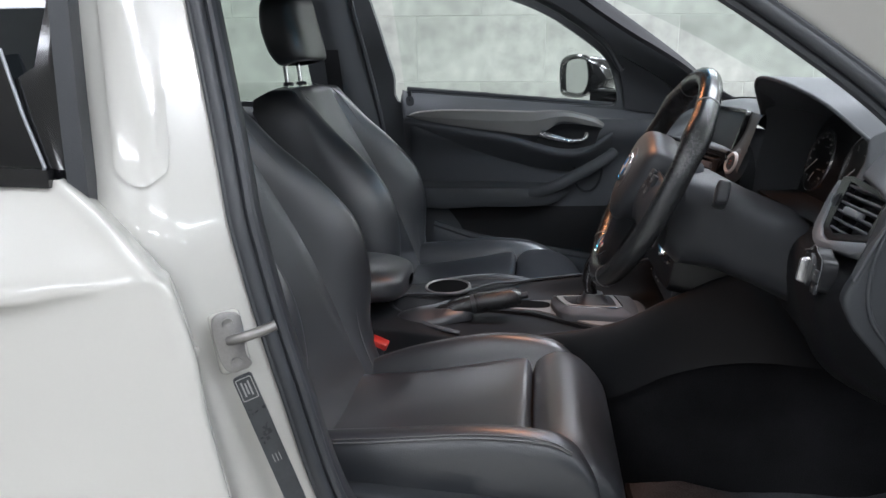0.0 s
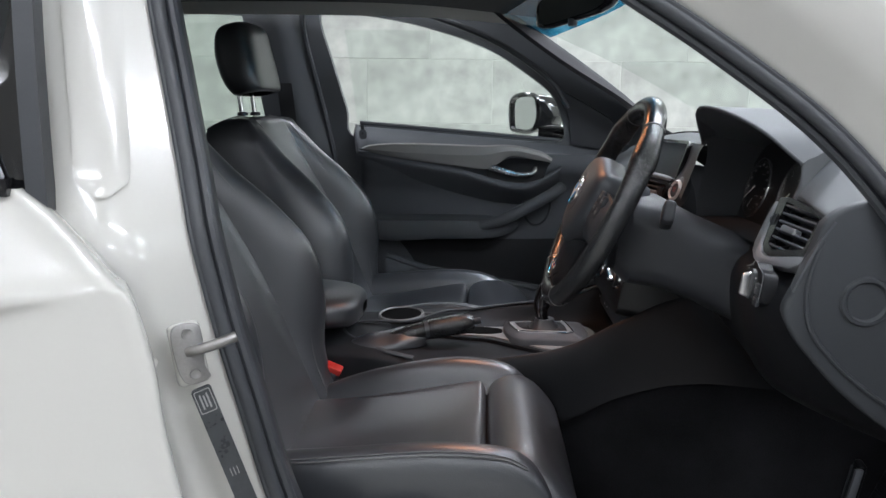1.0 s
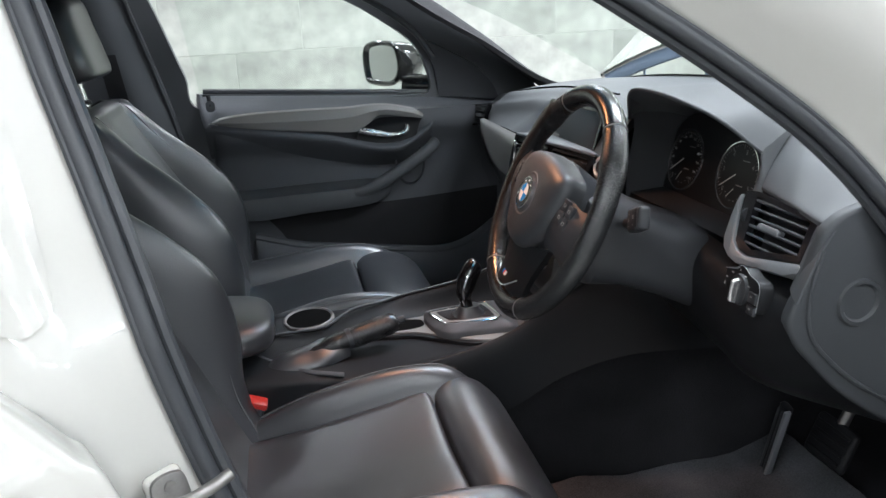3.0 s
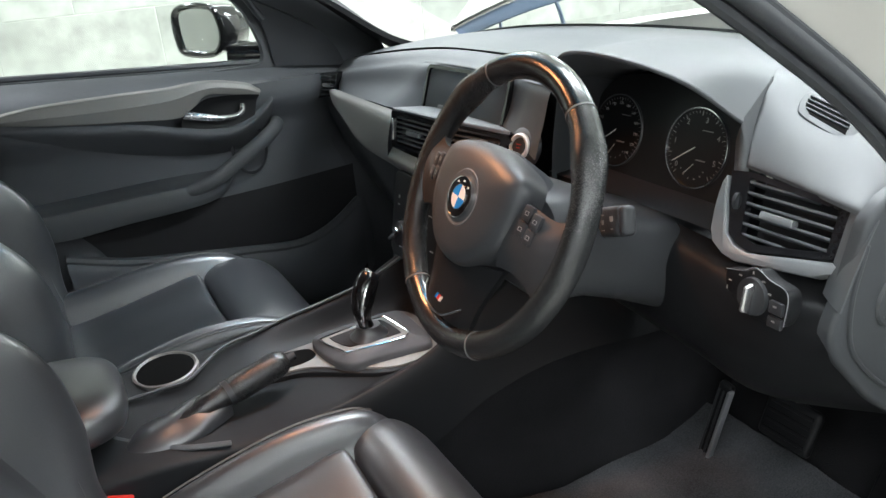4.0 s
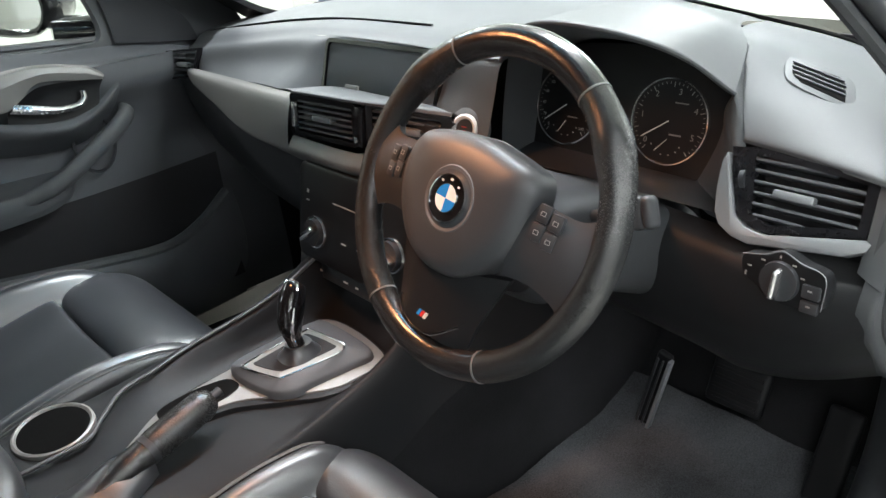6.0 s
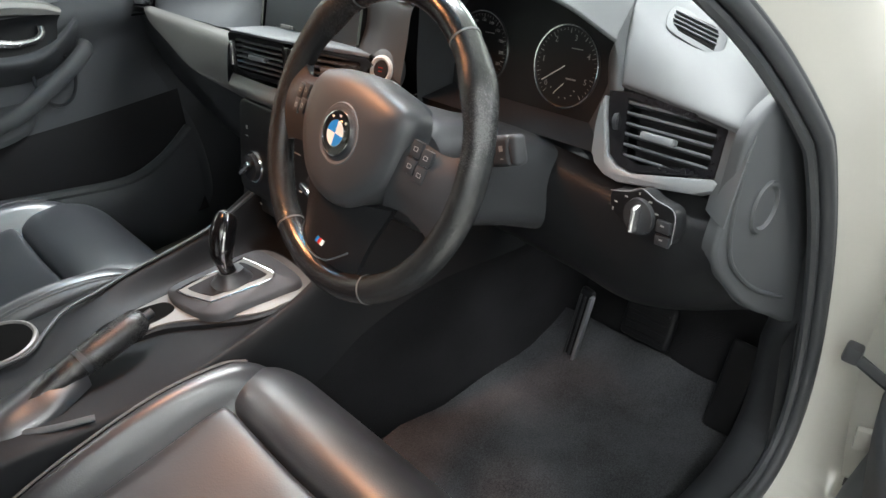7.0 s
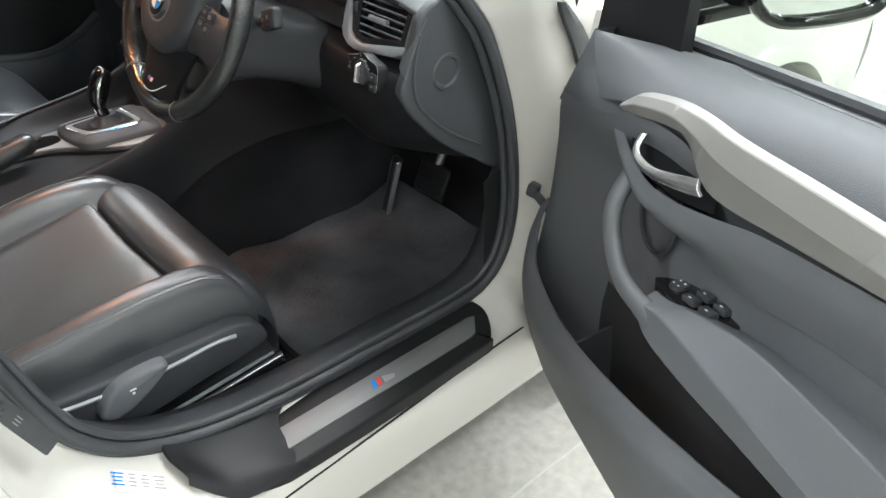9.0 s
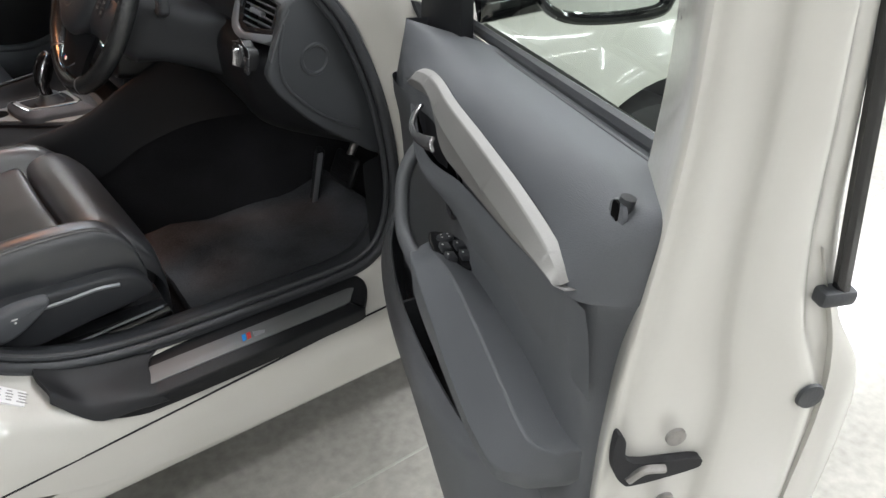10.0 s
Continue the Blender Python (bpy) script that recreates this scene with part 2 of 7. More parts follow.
def box(m, sx, sy, sz, bevel=0.004, seg=2, bm=None, taper=1.0):
    """A box centred on m with rounded edges; taper scales its upper end."""
    own = bmesh.new()
    bmesh.ops.create_cube(own, size=1)
    for v in own.verts:
        k = taper if v.co.z > 0 else 1.0
        v.co = V((v.co.x * sx * k, v.co.y * sy * k, v.co.z * sz))
    if bevel:
        bmesh.ops.bevel(own, geom=own.edges[:], offset=bevel, segments=seg, profile=0.5, affect="EDGES")
    own.transform(m)
    if bm is None:
        return own
    me = bpy.data.meshes.new("tmp")
    own.to_mesh(me)
    own.free()
    bm.from_mesh(me)
    bpy.data.meshes.remove(me)
    return bm


def lathe(prof, m, seg=32, bm=None, cap=True):
    """A turned shape: (radius, height) pairs round the z axis of m."""
    rows = [[m @ V((r * math.cos(a), r * math.sin(a), h)) for a in [2 * math.pi * k / seg for k in range(seg)]] for r, h in prof]
    return loft(rows, True, cap, bm)


def ring(r, n=48, cx=0, cy=0, ry=None):
    return [(cx + r * math.cos(2 * math.pi * i / n), cy + (ry or r) * math.sin(2 * math.pi * i / n)) for i in range(n)]


def rrect(w, h, r, n=5, cx=0, cy=0):
    out = []
    for qx, qy, a0 in ((1, 1, 0), (-1, 1, 90), (-1, -1, 180), (1, -1, 270)):
        for i in range(n + 1):
            a = radians(a0 + 90 * i / n)
            out.append((cx + qx * (w / 2 - r) + r * math.cos(a), cy + qy * (h / 2 - r) + r * math.sin(a)))
    return out


def smooth2(pts, n, closed=True):
    return [(p.x, p.y) for p in cr([(x, y, 0) for x, y in pts], n, closed)]


def bars(marks, m, bm=None):
    """Small flat printed strokes: (x, y, width, height) in the plane of m."""
    bm = bm or bmesh.new()
    for x, y, w, h in marks:
        plate([(x - w / 2, y - h / 2), (x + w / 2, y - h / 2), (x + w / 2, y + h / 2), (x - w / 2, y + h / 2)], m, 0.0004, bm)
    return bm


def thing(name, x, y, z, label, category, group=""):
    ob = new(name)
    ob.empty_display_size = 0.1
    ob.location = (x, y, z)
    return tagged(ob, label, category, group)

# ---- the showroom ----
def slab(name, cx, cy, cz, sx, sy, sz, mat, label):
    ob = part(name, box(pose(cx, cy, cz), sx, sy, sz, 0), mat)
    return tagged(ob, label, name.split("_")[0], kind="structure")


show_floor = slab("floor", 1, -5, GZ - 0.1, 20, 22, 0.2, FLOOR, "polished light grey concrete showroom floor")
slab("ceiling", 1, -5, 3.6, 20, 22, 0.2, CEIL, "plain white showroom ceiling")
slab("wall_south", 1, -15.1, 1.7, 20.4, 0.2, 4.0, CEIL, "plain light grey wall")
slab("wall_west", -9.1, -5, 1.7, 0.2, 22, 4.0, CEIL, "plain light grey wall")
slab("wall_east", 11.1, -5, 1.7, 0.2, 22, 4.0, CEIL, "plain light grey wall")
part("floor_joint", box(pose(1.2, -0.92, GZ), 4.0, 0.006, 0.004, 0), MORTAR, show_floor)
WALL_Y = 4.6
wall_north = slab("wall_north", 1, WALL_Y + 0.0735, 1.7, 20.4, 0.2, 4.0, MORTAR, "painted grey concrete block wall with stains")

# added fittings for the unseen tubes
for lx, ly in TUBES:
    t = thing("ceiling_light", lx, ly, 3.5, "long white ceiling tube light, lit, added out of view", "ceiling light", "ceiling tube lights")
    part("housing", box(pose(lx, ly, 3.46), 2.0, 0.34, 0.08, 0.01), CEIL, t)
    part("diffuser", box(pose(lx, ly, 3.40), 1.94, 0.30, 0.04, 0.015), LIT, t)

# ---- the white car: body ----
car = thing("car", 0.2, 0, GZ, "white compact SUV, driver's door open, black leather interior", "car")


def side_y(z):
    """How far out the body side stands at a height, before the tumblehome of the glass."""
    return 0.735 if z < 0.9 else 0.735 - 0.26 * (z - 0.9)


# the outline of the front door opening, x and z, clockwise from the foot of the B-pillar
OPEN = [(-0.405, 0.56), (-0.437, 0.674), (-0.469, 0.793), (-0.505, 0.955), (-0.534, 1.075), (-0.560, 1.18), (-0.575, 1.27), (-0.54, 1.335), (-0.40, 1.352), (-0.22, 1.320), (-0.07, 1.255),
        (0.05, 1.182), (0.145, 1.118), (0.24, 1.045), (0.315, 0.965), (0.372, 0.88), (0.425, 0.76), (0.456, 0.64), (0.468, 0.53), (0.455, 0.44), (0.415, 0.385), (0.34, 0.362),
        (0.15, 0.362), (-0.05, 0.366), (-0.2, 0.385), (-0.31, 0.43), (-0.372, 0.49)]


def opening(n=150):
    return [(p.x, p.y) for p in cr([(x, z, 0) for x, z in OPEN], n, True)]


def normals(loop):
    out = []
    k = len(loop)
    for i in range(k):
        a, b = V(loop[i - 1]), V(loop[(i + 1) % k])
        d = (b - a).normalized()
        out.append(V((-d.y, d.x)))
    cx, cz = sum(p[0] for p in loop) / k, sum(p[1] for p in loop) / k
    if sum(n.x * (p[0] - cx) + n.y * (p[1] - cz) for n, p in zip(out, loop)) < 0:
        out = [-n for n in out]
    return out


# (outward, sideways) steps of the flange: beside the pillars, and over the sill
FLANGE = [(0.0, 0.0), (0.012, -0.006), (0.024, -0.020), (0.052, -0.036), (0.066, -0.052), (0.105, -0.060), (0.135, -0.066), (0.150, -0.060), (0.155, -0.02)]
SILL = [(0.0, 0.0), (0.008, -0.006), (0.020, -0.030), (0.024, -0.090), (0.034, -0.118), (0.055, -0.128), (0.10, -0.135), (0.165, -0.137), (0.195, -0.100)]


def body_ring(sign, name, mat, label, steps=None):
    loop = opening()
    ns = normals(loop)
    rows = []
    for k in range(len(FLANGE)):
        row = []
        for (x, z), n in zip(loop, ns):
            w = min(1.0, max(0.0, (-n.y - 0.45) / 0.4)) if x < 0.40 else min(1.0, max(0.0, (-n.y - 0.7) / 0.25))
            w = w * w * (3 - 2 * w)
            o = FLANGE[k][0] * (1 - w) + SILL[k][0] * w
            d = FLANGE[k][1] * (1 - w) + SILL[k][1] * w
            row.append(V((x + n.x * o - (0.12 if sign > 0 and x < -0.3 else 0), sign * (side_y(z) - d + (0.09 if sign > 0 else 0)), z + n.y * o)))
        rows.append(row)
    return part(name, loft(rows, True), mat, car, label, sharp=50)


body_side = body_ring(-1, "body_side", WHITE, "white painted door frame and sill")
part("rear_door", sheet([[(-0.60, 0.80, 0.93), (-1.0, 0.805, 0.94), (-1.4, 0.80, 0.96)], [(-0.56, 0.875, 0.85), (-1.0, 0.88, 0.86), (-1.4, 0.875, 0.88)], [(-0.45, 0.875, 0.55), (-1.0, 0.88, 0.55), (-1.4, 0.875, 0.55)], [(-0.42, 0.85, 0.25), (-1.0, 0.85, 0.25), (-1.4, 0.85, 0.30)]], 16, 16), WHITE, car, "closed white rear door")


def seal_path(sign, off, dy, n=150):
    loop = opening(n)
    return [V((x + m.x * off, sign * (side_y(z) + dy), z + m.y * off)) for (x, z), m in zip(loop, normals(loop))]


seal = part("door_seal", tube(seal_path(-1, -0.001, 0.006), 0.0095, 10, True), RUBBER, car, "ribbed black rubber door seal")
part("seal_lip", tube(seal_path(-1, -0.014, -0.004), 0.007, 8, True), RUBBER, seal)
part("seal_bead", tube(seal_path(-1, 0.006, 0.010), 0.0045, 8, True), RUBBER, seal)


def inner_ring(sign, name, mat):
    """Lining between the seal and the cabin."""
    loop = opening()
    ns = normals(loop)
    rows = []
    for off, dy in ((0.004, 0.0), (-0.010, -0.004), (-0.016, -0.018), (-0.012, -0.045), (0.004, -0.070), (0.06, -0.085)):
        row = []
        for (x, z), n in zip(loop, ns):
            k = 0.35 if n.y < -0.6 else 1.0
            a = min(1.0, max(0.0, (n.x - 0.15) / 0.25)) * min(1.0, max(0.0, (n.y - 0.05) / 0.25))
            o = off * (k if off < 0 else 1) + 0.010 * a
            row.append(V((x + n.x * o, sign * (side_y(z) + dy * (1 - 0.72 * a)), z + n.y * o)))
        rows.append(row)
    return part(name, loft(rows, True), mat, car, "dark grey pillar and sill lining", sharp=60)


inner_ring(-1, "pillar_trim", PLASTIC)


# rear door of the near side: skin with a shoulder, its folded front edge, black window frame and pane
LEVELS = [((-0.440, 0.30, 0.842), (0.25, 0.846)), ((-0.455, 0.45, 0.850), (0.42, 0.868)), ((-0.480, 0.60, 0.856), (0.56, 0.877)), ((-0.498, 0.70, 0.857), (0.67, 0.873)),
          ((-0.506, 0.77, 0.857), (0.75, 0.868)), ((-0.526, 0.842, 0.856), (0.812, 0.870)), ((-0.545, 0.862, 0.853), (0.832, 0.889)), ((-0.583, 0.895, 0.838), (0.868, 0.874)),
          ((-0.626, 0.931, 0.824), (0.912, 0.846)), ((-0.667, 0.958, 0.815), (0.955, 0.818))]
rows = []
for (ex, ez, ey), (bz, by) in LEVELS:
    row = [V((ex - 0.02, -ey + 0.050, ez)), V((ex - 0.004, -ey + 0.018, ez)), V((ex, -ey + 0.004, ez))]
    for dx in (0.010, 0.035, 0.10, 0.26, 0.85):
        f = min(1.0, dx / 0.20)
        f = f * f * (3 - 2 * f)
        row.append(V((ex - dx, -(ey + (by - ey) * f), ez + (bz - ez) * f + 0.03 * max(0, dx - 0.2))))
    rows.append(row)
rear_door = part("rear_door", sheet(rows, 40, 54), WHITE, car, "closed white rear door with a shoulder crease", sharp=60)
fr = [(-0.650, -0.796, 0.905), (-0.657, -0.786, 1.03), (-0.667, -0.766, 1.16), (-0.680, -0.730, 1.30)]
part("window_frame", sweep(cr(fr, 14), [(-0.010, 0.012), (-0.010, -0.012), (0.010, -0.014), (0.014, 0.012)], up=(0, -1, 0)), RUBBER, rear_door, "black rubber edge of the window frame")


def frame_y(z):
    return -0.800 + 0.20 * (z - 0.95)


part("frame_cover", loft([[V((a + (b - a) * k / 3, frame_y(z) + 0.004 * (k == 0), z)) for k in range(4)] for z, a, b in ((0.925, -0.650, -0.668), (0.955, -0.652, -0.684), (1.02, -0.656, -0.712), (1.066, -0.660, -0.730), (1.08, -0.661, -0.706), (1.15, -0.667, -0.692), (1.30, -0.682, -0.700))]), GLOSS, rear_door, "gloss black window frame")
part("window_strip", tube([V((-0.684, -0.803, 0.956)), V((-0.716, -0.790, 1.028)), V((-0.742, -0.778, 1.10))], 0.0022, 6), SATIN, rear_door, "thin pale strip along the glass")
part("window_cover", loft([[V((-0.686, -0.799, 0.956)), V((-1.10, -0.799, 0.966))], [V((-0.718, -0.787, 1.028)), V((-1.10, -0.787, 1.020))], [V((-0.742, -0.776, 1.10)), V((-1.10, -0.778, 1.06))]]), GLOSS, rear_door, "gloss black corner of the window")
part("belt_strip", sweep(cr([(-0.672, -0.816, 0.960), (-0.9, -0.820, 0.966), (-1.4, -0.80, 0.99)], 12), [(-0.008, 0.010), (-0.008, -0.010), (0.008, -0.010), (0.008, 0.010)]), GLOSS, rear_door)
pane = part("pane", sheet([[(-0.69, -0.790, 0.93), (-1.45, -0.79, 0.96)], [(-0.695, -0.728, 1.30), (-1.45, -0.73, 1.30)]], 6, 6), TINT, rear_door)
pane.visible_shadow = False


def pillar_y(x, z):
    """How far out the painted B-pillar stands at a place."""
    o = min(math.hypot(x - px, z - pz) for px, pz in opening(300))
    for (a, da), (b, db) in zip(FLANGE, FLANGE[1:]):
        if a <= o <= b:
            return side_y(z) - (da + (db - da) * (o - a) / (b - a))
    return side_y(z) + 0.06


# pressed panel of the B-pillar, and the white bump stop under it
rows = []
for k in range(26):
    z = 0.946 + 0.36 * (k / 25) ** 1.25
    round_ = 0.022 * max(0.0, 1 - (z - 0.946) / 0.022) ** 2
    xl, xr = -0.618 - 0.16 * (z - 0.95) + round_, -0.562 - 0.14 * (z - 0.95) - round_
    up = 0.0035 if k > 2 else 0.0035 * k / 3 - 0.001
    rows.append([V((xl + (xr - xl) * f, -pillar_y(xl + (xr - xl) * f, z) - h * up / 0.0035 * (1 if up > 0 else -1), z)) for f, h in ((0.0, -0.0015), (0.10, 0.0), (0.3, 0.0006), (0.5, 0.0007), (0.7, 0.0006), (0.90, 0.0), (1.0, -0.0015))])
part("pillar_pressing", loft(rows), WHITE, body_side, sharp=70)
part("bump_stop", tube(cr([(-0.548, -0.808, 0.824), (-0.545, -0.824, 0.820), (-0.537, -0.829, 0.795), (-0.528, -0.829, 0.770), (-0.524, -0.816, 0.762)], 16), 0.008, 10), WHITE, body_side, "white rubber bump stop")

# rocker below the near side, down to the underbody, and the outer shell that closes the car
for sg in (1, -1):
    rows = [[V((x, sg * y, z)) for y, z in ((0.862, 0.235), (0.868, 0.20), (0.854, 0.174), (0.79, 0.157), (0.6, 0.150))] for x in (-1.0, -0.5, 0.0, 0.5, 0.68)]
    part("rocker", sheet(rows, 24, 12), WHITE, car)
part("underbody", box(pose(-0.2, 0, 0.170), 3.6, 1.5, 0.05, 0.02), DARK, car)


# front fender with a flared wheel arch
AX, AZ = 1.15, 0.27


def fender(sg):
    rows = []
    n = 36
    for i in range(n + 1):
        a = radians(202 - 224 * i / n)
        c, s = math.cos(a), math.sin(a)
        row = []
        for r, y in ((0.405, 0.80), (0.410, 0.868), (0.420, 0.892), (0.455, 0.896), (0.468, 0.886), (0.478, 0.878)):
            row.append(V((AX + r * c, sg * y, AZ + r * s)))
        # run out to the panel's own border
        lim_x0, lim_x1, lim_z = 0.585, 1.95, 0.93
        k = min([t for t in ((lim_x0 - AX) / c if c < -1e-3 else 9, (lim_x1 - AX) / c if c > 1e-3 else 9, (lim_z - AZ) / s if s > 1e-3 else 9)])
        e = V((AX + k * c, 0, AZ + k * s))
        far = 0.85 - 0.09 * max(0, e.z - 0.70) / 0.23 - 0.10 * max(0, e.x - 1.3)
        for f in (0.35, 0.7, 1.0):
            p = V((AX + 0.478 * c, 0, AZ + 0.478 * s)).lerp(e, f)
            yy = 0.878 + (far - 0.878) * f ** 1.5 + 0.006 * math.sin(math.pi * f)
            row.append(V((p.x, sg * yy, p.z)))
        row.append(V((e.x + 0.004, sg * (far - 0.05), e.z - 0.01)))
        rows.append(row)
    f = part("front_fender", loft(rows), WHITE, car, "white front fender with a flared wheel arch", sharp=55)
    part("arch_liner", lathe([(0.40, -0.22), (0.40, 0.0), (0.10, -0.2)], frame3((AX, sg * 0.80, AZ), (1, 0, 0), (0, 0, -sg)), 40, cap=False), DARK, f)


fender(-1)
fender(1)
for sg in (1, -1):
    rows = [[(x, sg * y, z) for x, y, z in ((-1.30, 0.86, 0.30), (-1.30, 0.875, 0.7), (-1.3, 0.80, 0.97))],
            [(x, sg * y, z) for x, y, z in ((-1.9, 0.85, 0.30), (-1.9, 0.86, 0.7), (-1.9, 0.78, 1.0))],
            [(x, sg * y, z) for x, y, z in ((-2.35, 0.62, 0.32), (-2.42, 0.64, 0.7), (-2.35, 0.60, 1.0))]]
    part("rear_quarter", sheet(rows, 16, 16), WHITE, car)
# bonnet standing open, hinged at its rear edge, with its underside, hinges and gas struts
def bonnet_edge(y):
    k = abs(y) / 0.84
    return V((0.660 + 0.03 * (1 - k * k), y, 0.965 + 0.165 * (1 - k ** 1.7)))


OPENING = V((math.cos(radians(49)), 0, math.sin(radians(49))))
YS = [0.84 * q for q in (-1, -0.93, -0.8, -0.6, -0.35, 0, 0.35, 0.6, 0.8, 0.93, 1)]
rows = [[bonnet_edge(y) + OPENING * f + V((0.05 * math.sin(3 * f), 0, -0.02 * math.sin(3 * f))) - V((0, 0.10 * y * f * f, 0)) for y in YS] for f in (0.0, 0.012, 0.25, 0.5, 0.75, 1.0)]
bonnet = part("bonnet", thick(sheet(rows, 40, 24), 0.008), WHITE, car, "white bonnet standing open")
# the bluish shade under the bonnet is put into this colour
part("bonnet_underside", sheet([[bonnet_edge(y * 0.985) + V((-0.002, 0, -0.004)) for y in YS], [bonnet_edge(y * 0.95) + V((0.012, 0, -0.040)) for y in YS], [bonnet_edge(y * 0.92) + OPENING * 0.06 + V((0.05, 0, -0.05)) for y in YS]], 40, 8), BLUE_SHADE, bonnet, "underside of the bonnet, bluish shade in its colour")
for sg in (1, -1):
    part("gas_strut", tube([V((0.733, sg * 0.70, 0.93)), V((0.728, sg * 0.70, 1.045))], 0.004, 8), BLUE_SHADE, bonnet)
    part("bonnet_hinge", tube(cr([V((0.945, sg * 0.70, 0.90)), V((0.937, sg * 0.70, 0.96)), V((0.90, sg * 0.70, 1.05))], 10), 0.011, 8, flat=0.5), BLUE_SHADE, bonnet)
part("scuttle", sheet([[(0.76, y, 0.945 - 0.05 * y * y) for y in (-0.72, -0.35, 0, 0.35, 0.72)], [(0.95, y, 0.90) for y in (-0.72, -0.35, 0, 0.35, 0.72)], [(1.0, y, 0.70) for y in (-0.72, -0.35, 0, 0.35, 0.72)]], 16, 10), RUBBER, car, "black scuttle panel")
part("engine_cover", sheet([[(1.0, y, 0.70) for y in (-0.66, -0.3, 0, 0.3, 0.66)], [(1.5, y, 0.74) for y in (-0.66, -0.3, 0, 0.3, 0.66)], [(2.1, y, 0.68) for y in (-0.6, -0.3, 0, 0.3, 0.6)]], 16, 10), DARK, car, "black engine cover")
part("front_bumper", sheet([[(2.2, y, 0.70) for y in (-0.66, -0.3, 0, 0.3, 0.66)], [(2.28, y, 0.45) for y in (-0.7, -0.3, 0, 0.3, 0.7)], [(2.2, y, 0.15) for y in (-0.7, -0.3, 0, 0.3, 0.7)]], 16, 12), WHITE, car)
part("tailgate", sheet([[(-1.95, y, 1.36) for y in (-0.52, -0.26, 0, 0.26, 0.52)], [(-2.33, y, 1.0) for y in (-0.62, -0.3, 0, 0.3, 0.62)], [(-2.42, y, 0.65) for y in (-0.66, -0.3, 0, 0.3, 0.66)], [(-2.38, y, 0.2) for y in (-0.66, -0.3, 0, 0.3, 0.66)]], 16, 16), WHITE, car)
part("roof", sheet([[(0.03, y, 1.372 - 0.10 * y * y) for y in (-0.58, -0.3, 0, 0.3, 0.58)], [(-0.45, y, 1.425 - 0.10 * y * y) for y in (-0.60, -0.3, 0, 0.3, 0.60)], [(-1.2, y, 1.42 - 0.10 * y * y) for y in (-0.60, -0.3, 0, 0.3, 0.60)], [(-1.98, y, 1.36 - 0.10 * y * y) for y in (-0.56, -0.28, 0, 0.28, 0.56)]], 20, 24), WHITE, car, "white roof")
for sg in (1, -1):
    part("roof_rail", sheet([[(x, sg * 0.575, z), (x, sg * 0.63, z - 0.012), (x, sg * 0.675, z - 0.045), (x, sg * 0.690, z - 0.075)] for x, z in ((0.03, 1.340), (-0.10, 1.372), (-0.45, 1.390), (-1.2, 1.386), (-1.96, 1.330))], 12, 30), WHITE, car)
part("headliner", sheet([[(0.0, y, 1.345 - 0.10 * y * y) for y in (-0.62, -0.3, 0, 0.3, 0.62)], [(-0.45, y, 1.395 - 0.12 * y * y) for y in (-0.64, -0.3, 0, 0.3, 0.64)], [(-1.2, y, 1.39 - 0.12 * y * y) for y in (-0.64, -0.3, 0, 0.3, 0.64)], [(-1.98, y, 1.33 - 0.10 * y * y) for y in (-0.60, -0.28, 0, 0.28, 0.60)]], 20, 24), DARK, car, "anthracite cloth headliner")
# windscreen with its blue band
ws = [[(0.78, y, 0.985 - 0.05 * y * y) for y in (-0.66, -0.33, 0, 0.33, 0.66)], [(0.40, y * 0.95, 1.19 - 0.06 * y * y) for y in (-0.66, -0.33, 0, 0.33, 0.66)], [(0.02, y * 0.89, 1.352 - 0.09 * y * y) for y in (-0.66, -0.33, 0, 0.33, 0.66)]]
ws = [[V((x - 0.16 * (abs(y) / 0.66) ** 2, y, z)) for x, y, z in r] for r in ws]
w = part("windscreen", sheet(ws, 20, 20), CLEAR, car, "clear windscreen glass")
w.visible_shadow = False
b0 = [V(p).lerp(V(q), 0.62) for p, q in zip(ws[1], ws[2])]
bb = part("sun_band", sheet([[p + V((-0.004, 0, -0.004)) for p in b0], [p + V((-0.004, 0, -0.004)) for p in ws[2]]], 16, 6), BAND, w, "blue sun band")
bb.visible_shadow = False
part("tailgate_glass", sheet([[(-1.99, y, 1.335) for y in (-0.5, 0, 0.5)], [(-2.3, y, 1.03) for y in (-0.58, 0, 0.58)]], 8, 8), TINT, car)


# wheels
def wheel(x, sg):
    m = frame3((x, sg * 0.76, AZ), (1, 0, 0), (0, 0, -sg))
    w = part("wheel", lathe([(0.235, -0.10), (0.30, -0.115), (0.332, -0.10), (0.340, -0.05), (0.340, 0.05), (0.332, 0.09), (0.30, 0.108), (0.235, 0.10)], m, 48, cap=False), TYRE, car, "black tyre on a silver alloy wheel")
    part("rim", lathe([(0.237, -0.1), (0.225, -0.08), (0.215, 0.05), (0.228, 0.092), (0.237, 0.10)], m, 40, cap=False), ALLOY, w)
    bm = bmesh.new()
    for k in range(7):
        a = 2 * math.pi * k / 7
        box(m @ Matrix.Rotation(a, 4, "Z") @ pose(0.135, 0, 0.07, 0, 8, 0), 0.20, 0.035, 0.03, 0.006, 2, bm)
    lathe([(0.0, 0.03), (0.06, 0.03), (0.06, 0.085), (0.03, 0.095), (0.0, 0.095)], m, 24, bm)
    part("spokes", bm, ALLOY, w)


for wx in (AX, AX - 2.76):
    for sg in (-1, 1):
        wheel(wx, sg)

# ---- steering wheel ----
WM = frame3((0.040, -0.369, 0.905), (0, -1, 0), (0.423, 0, 0.906)) @ pose(0, 0, 0, 0, 0, -7.5)
RIM = 0.171


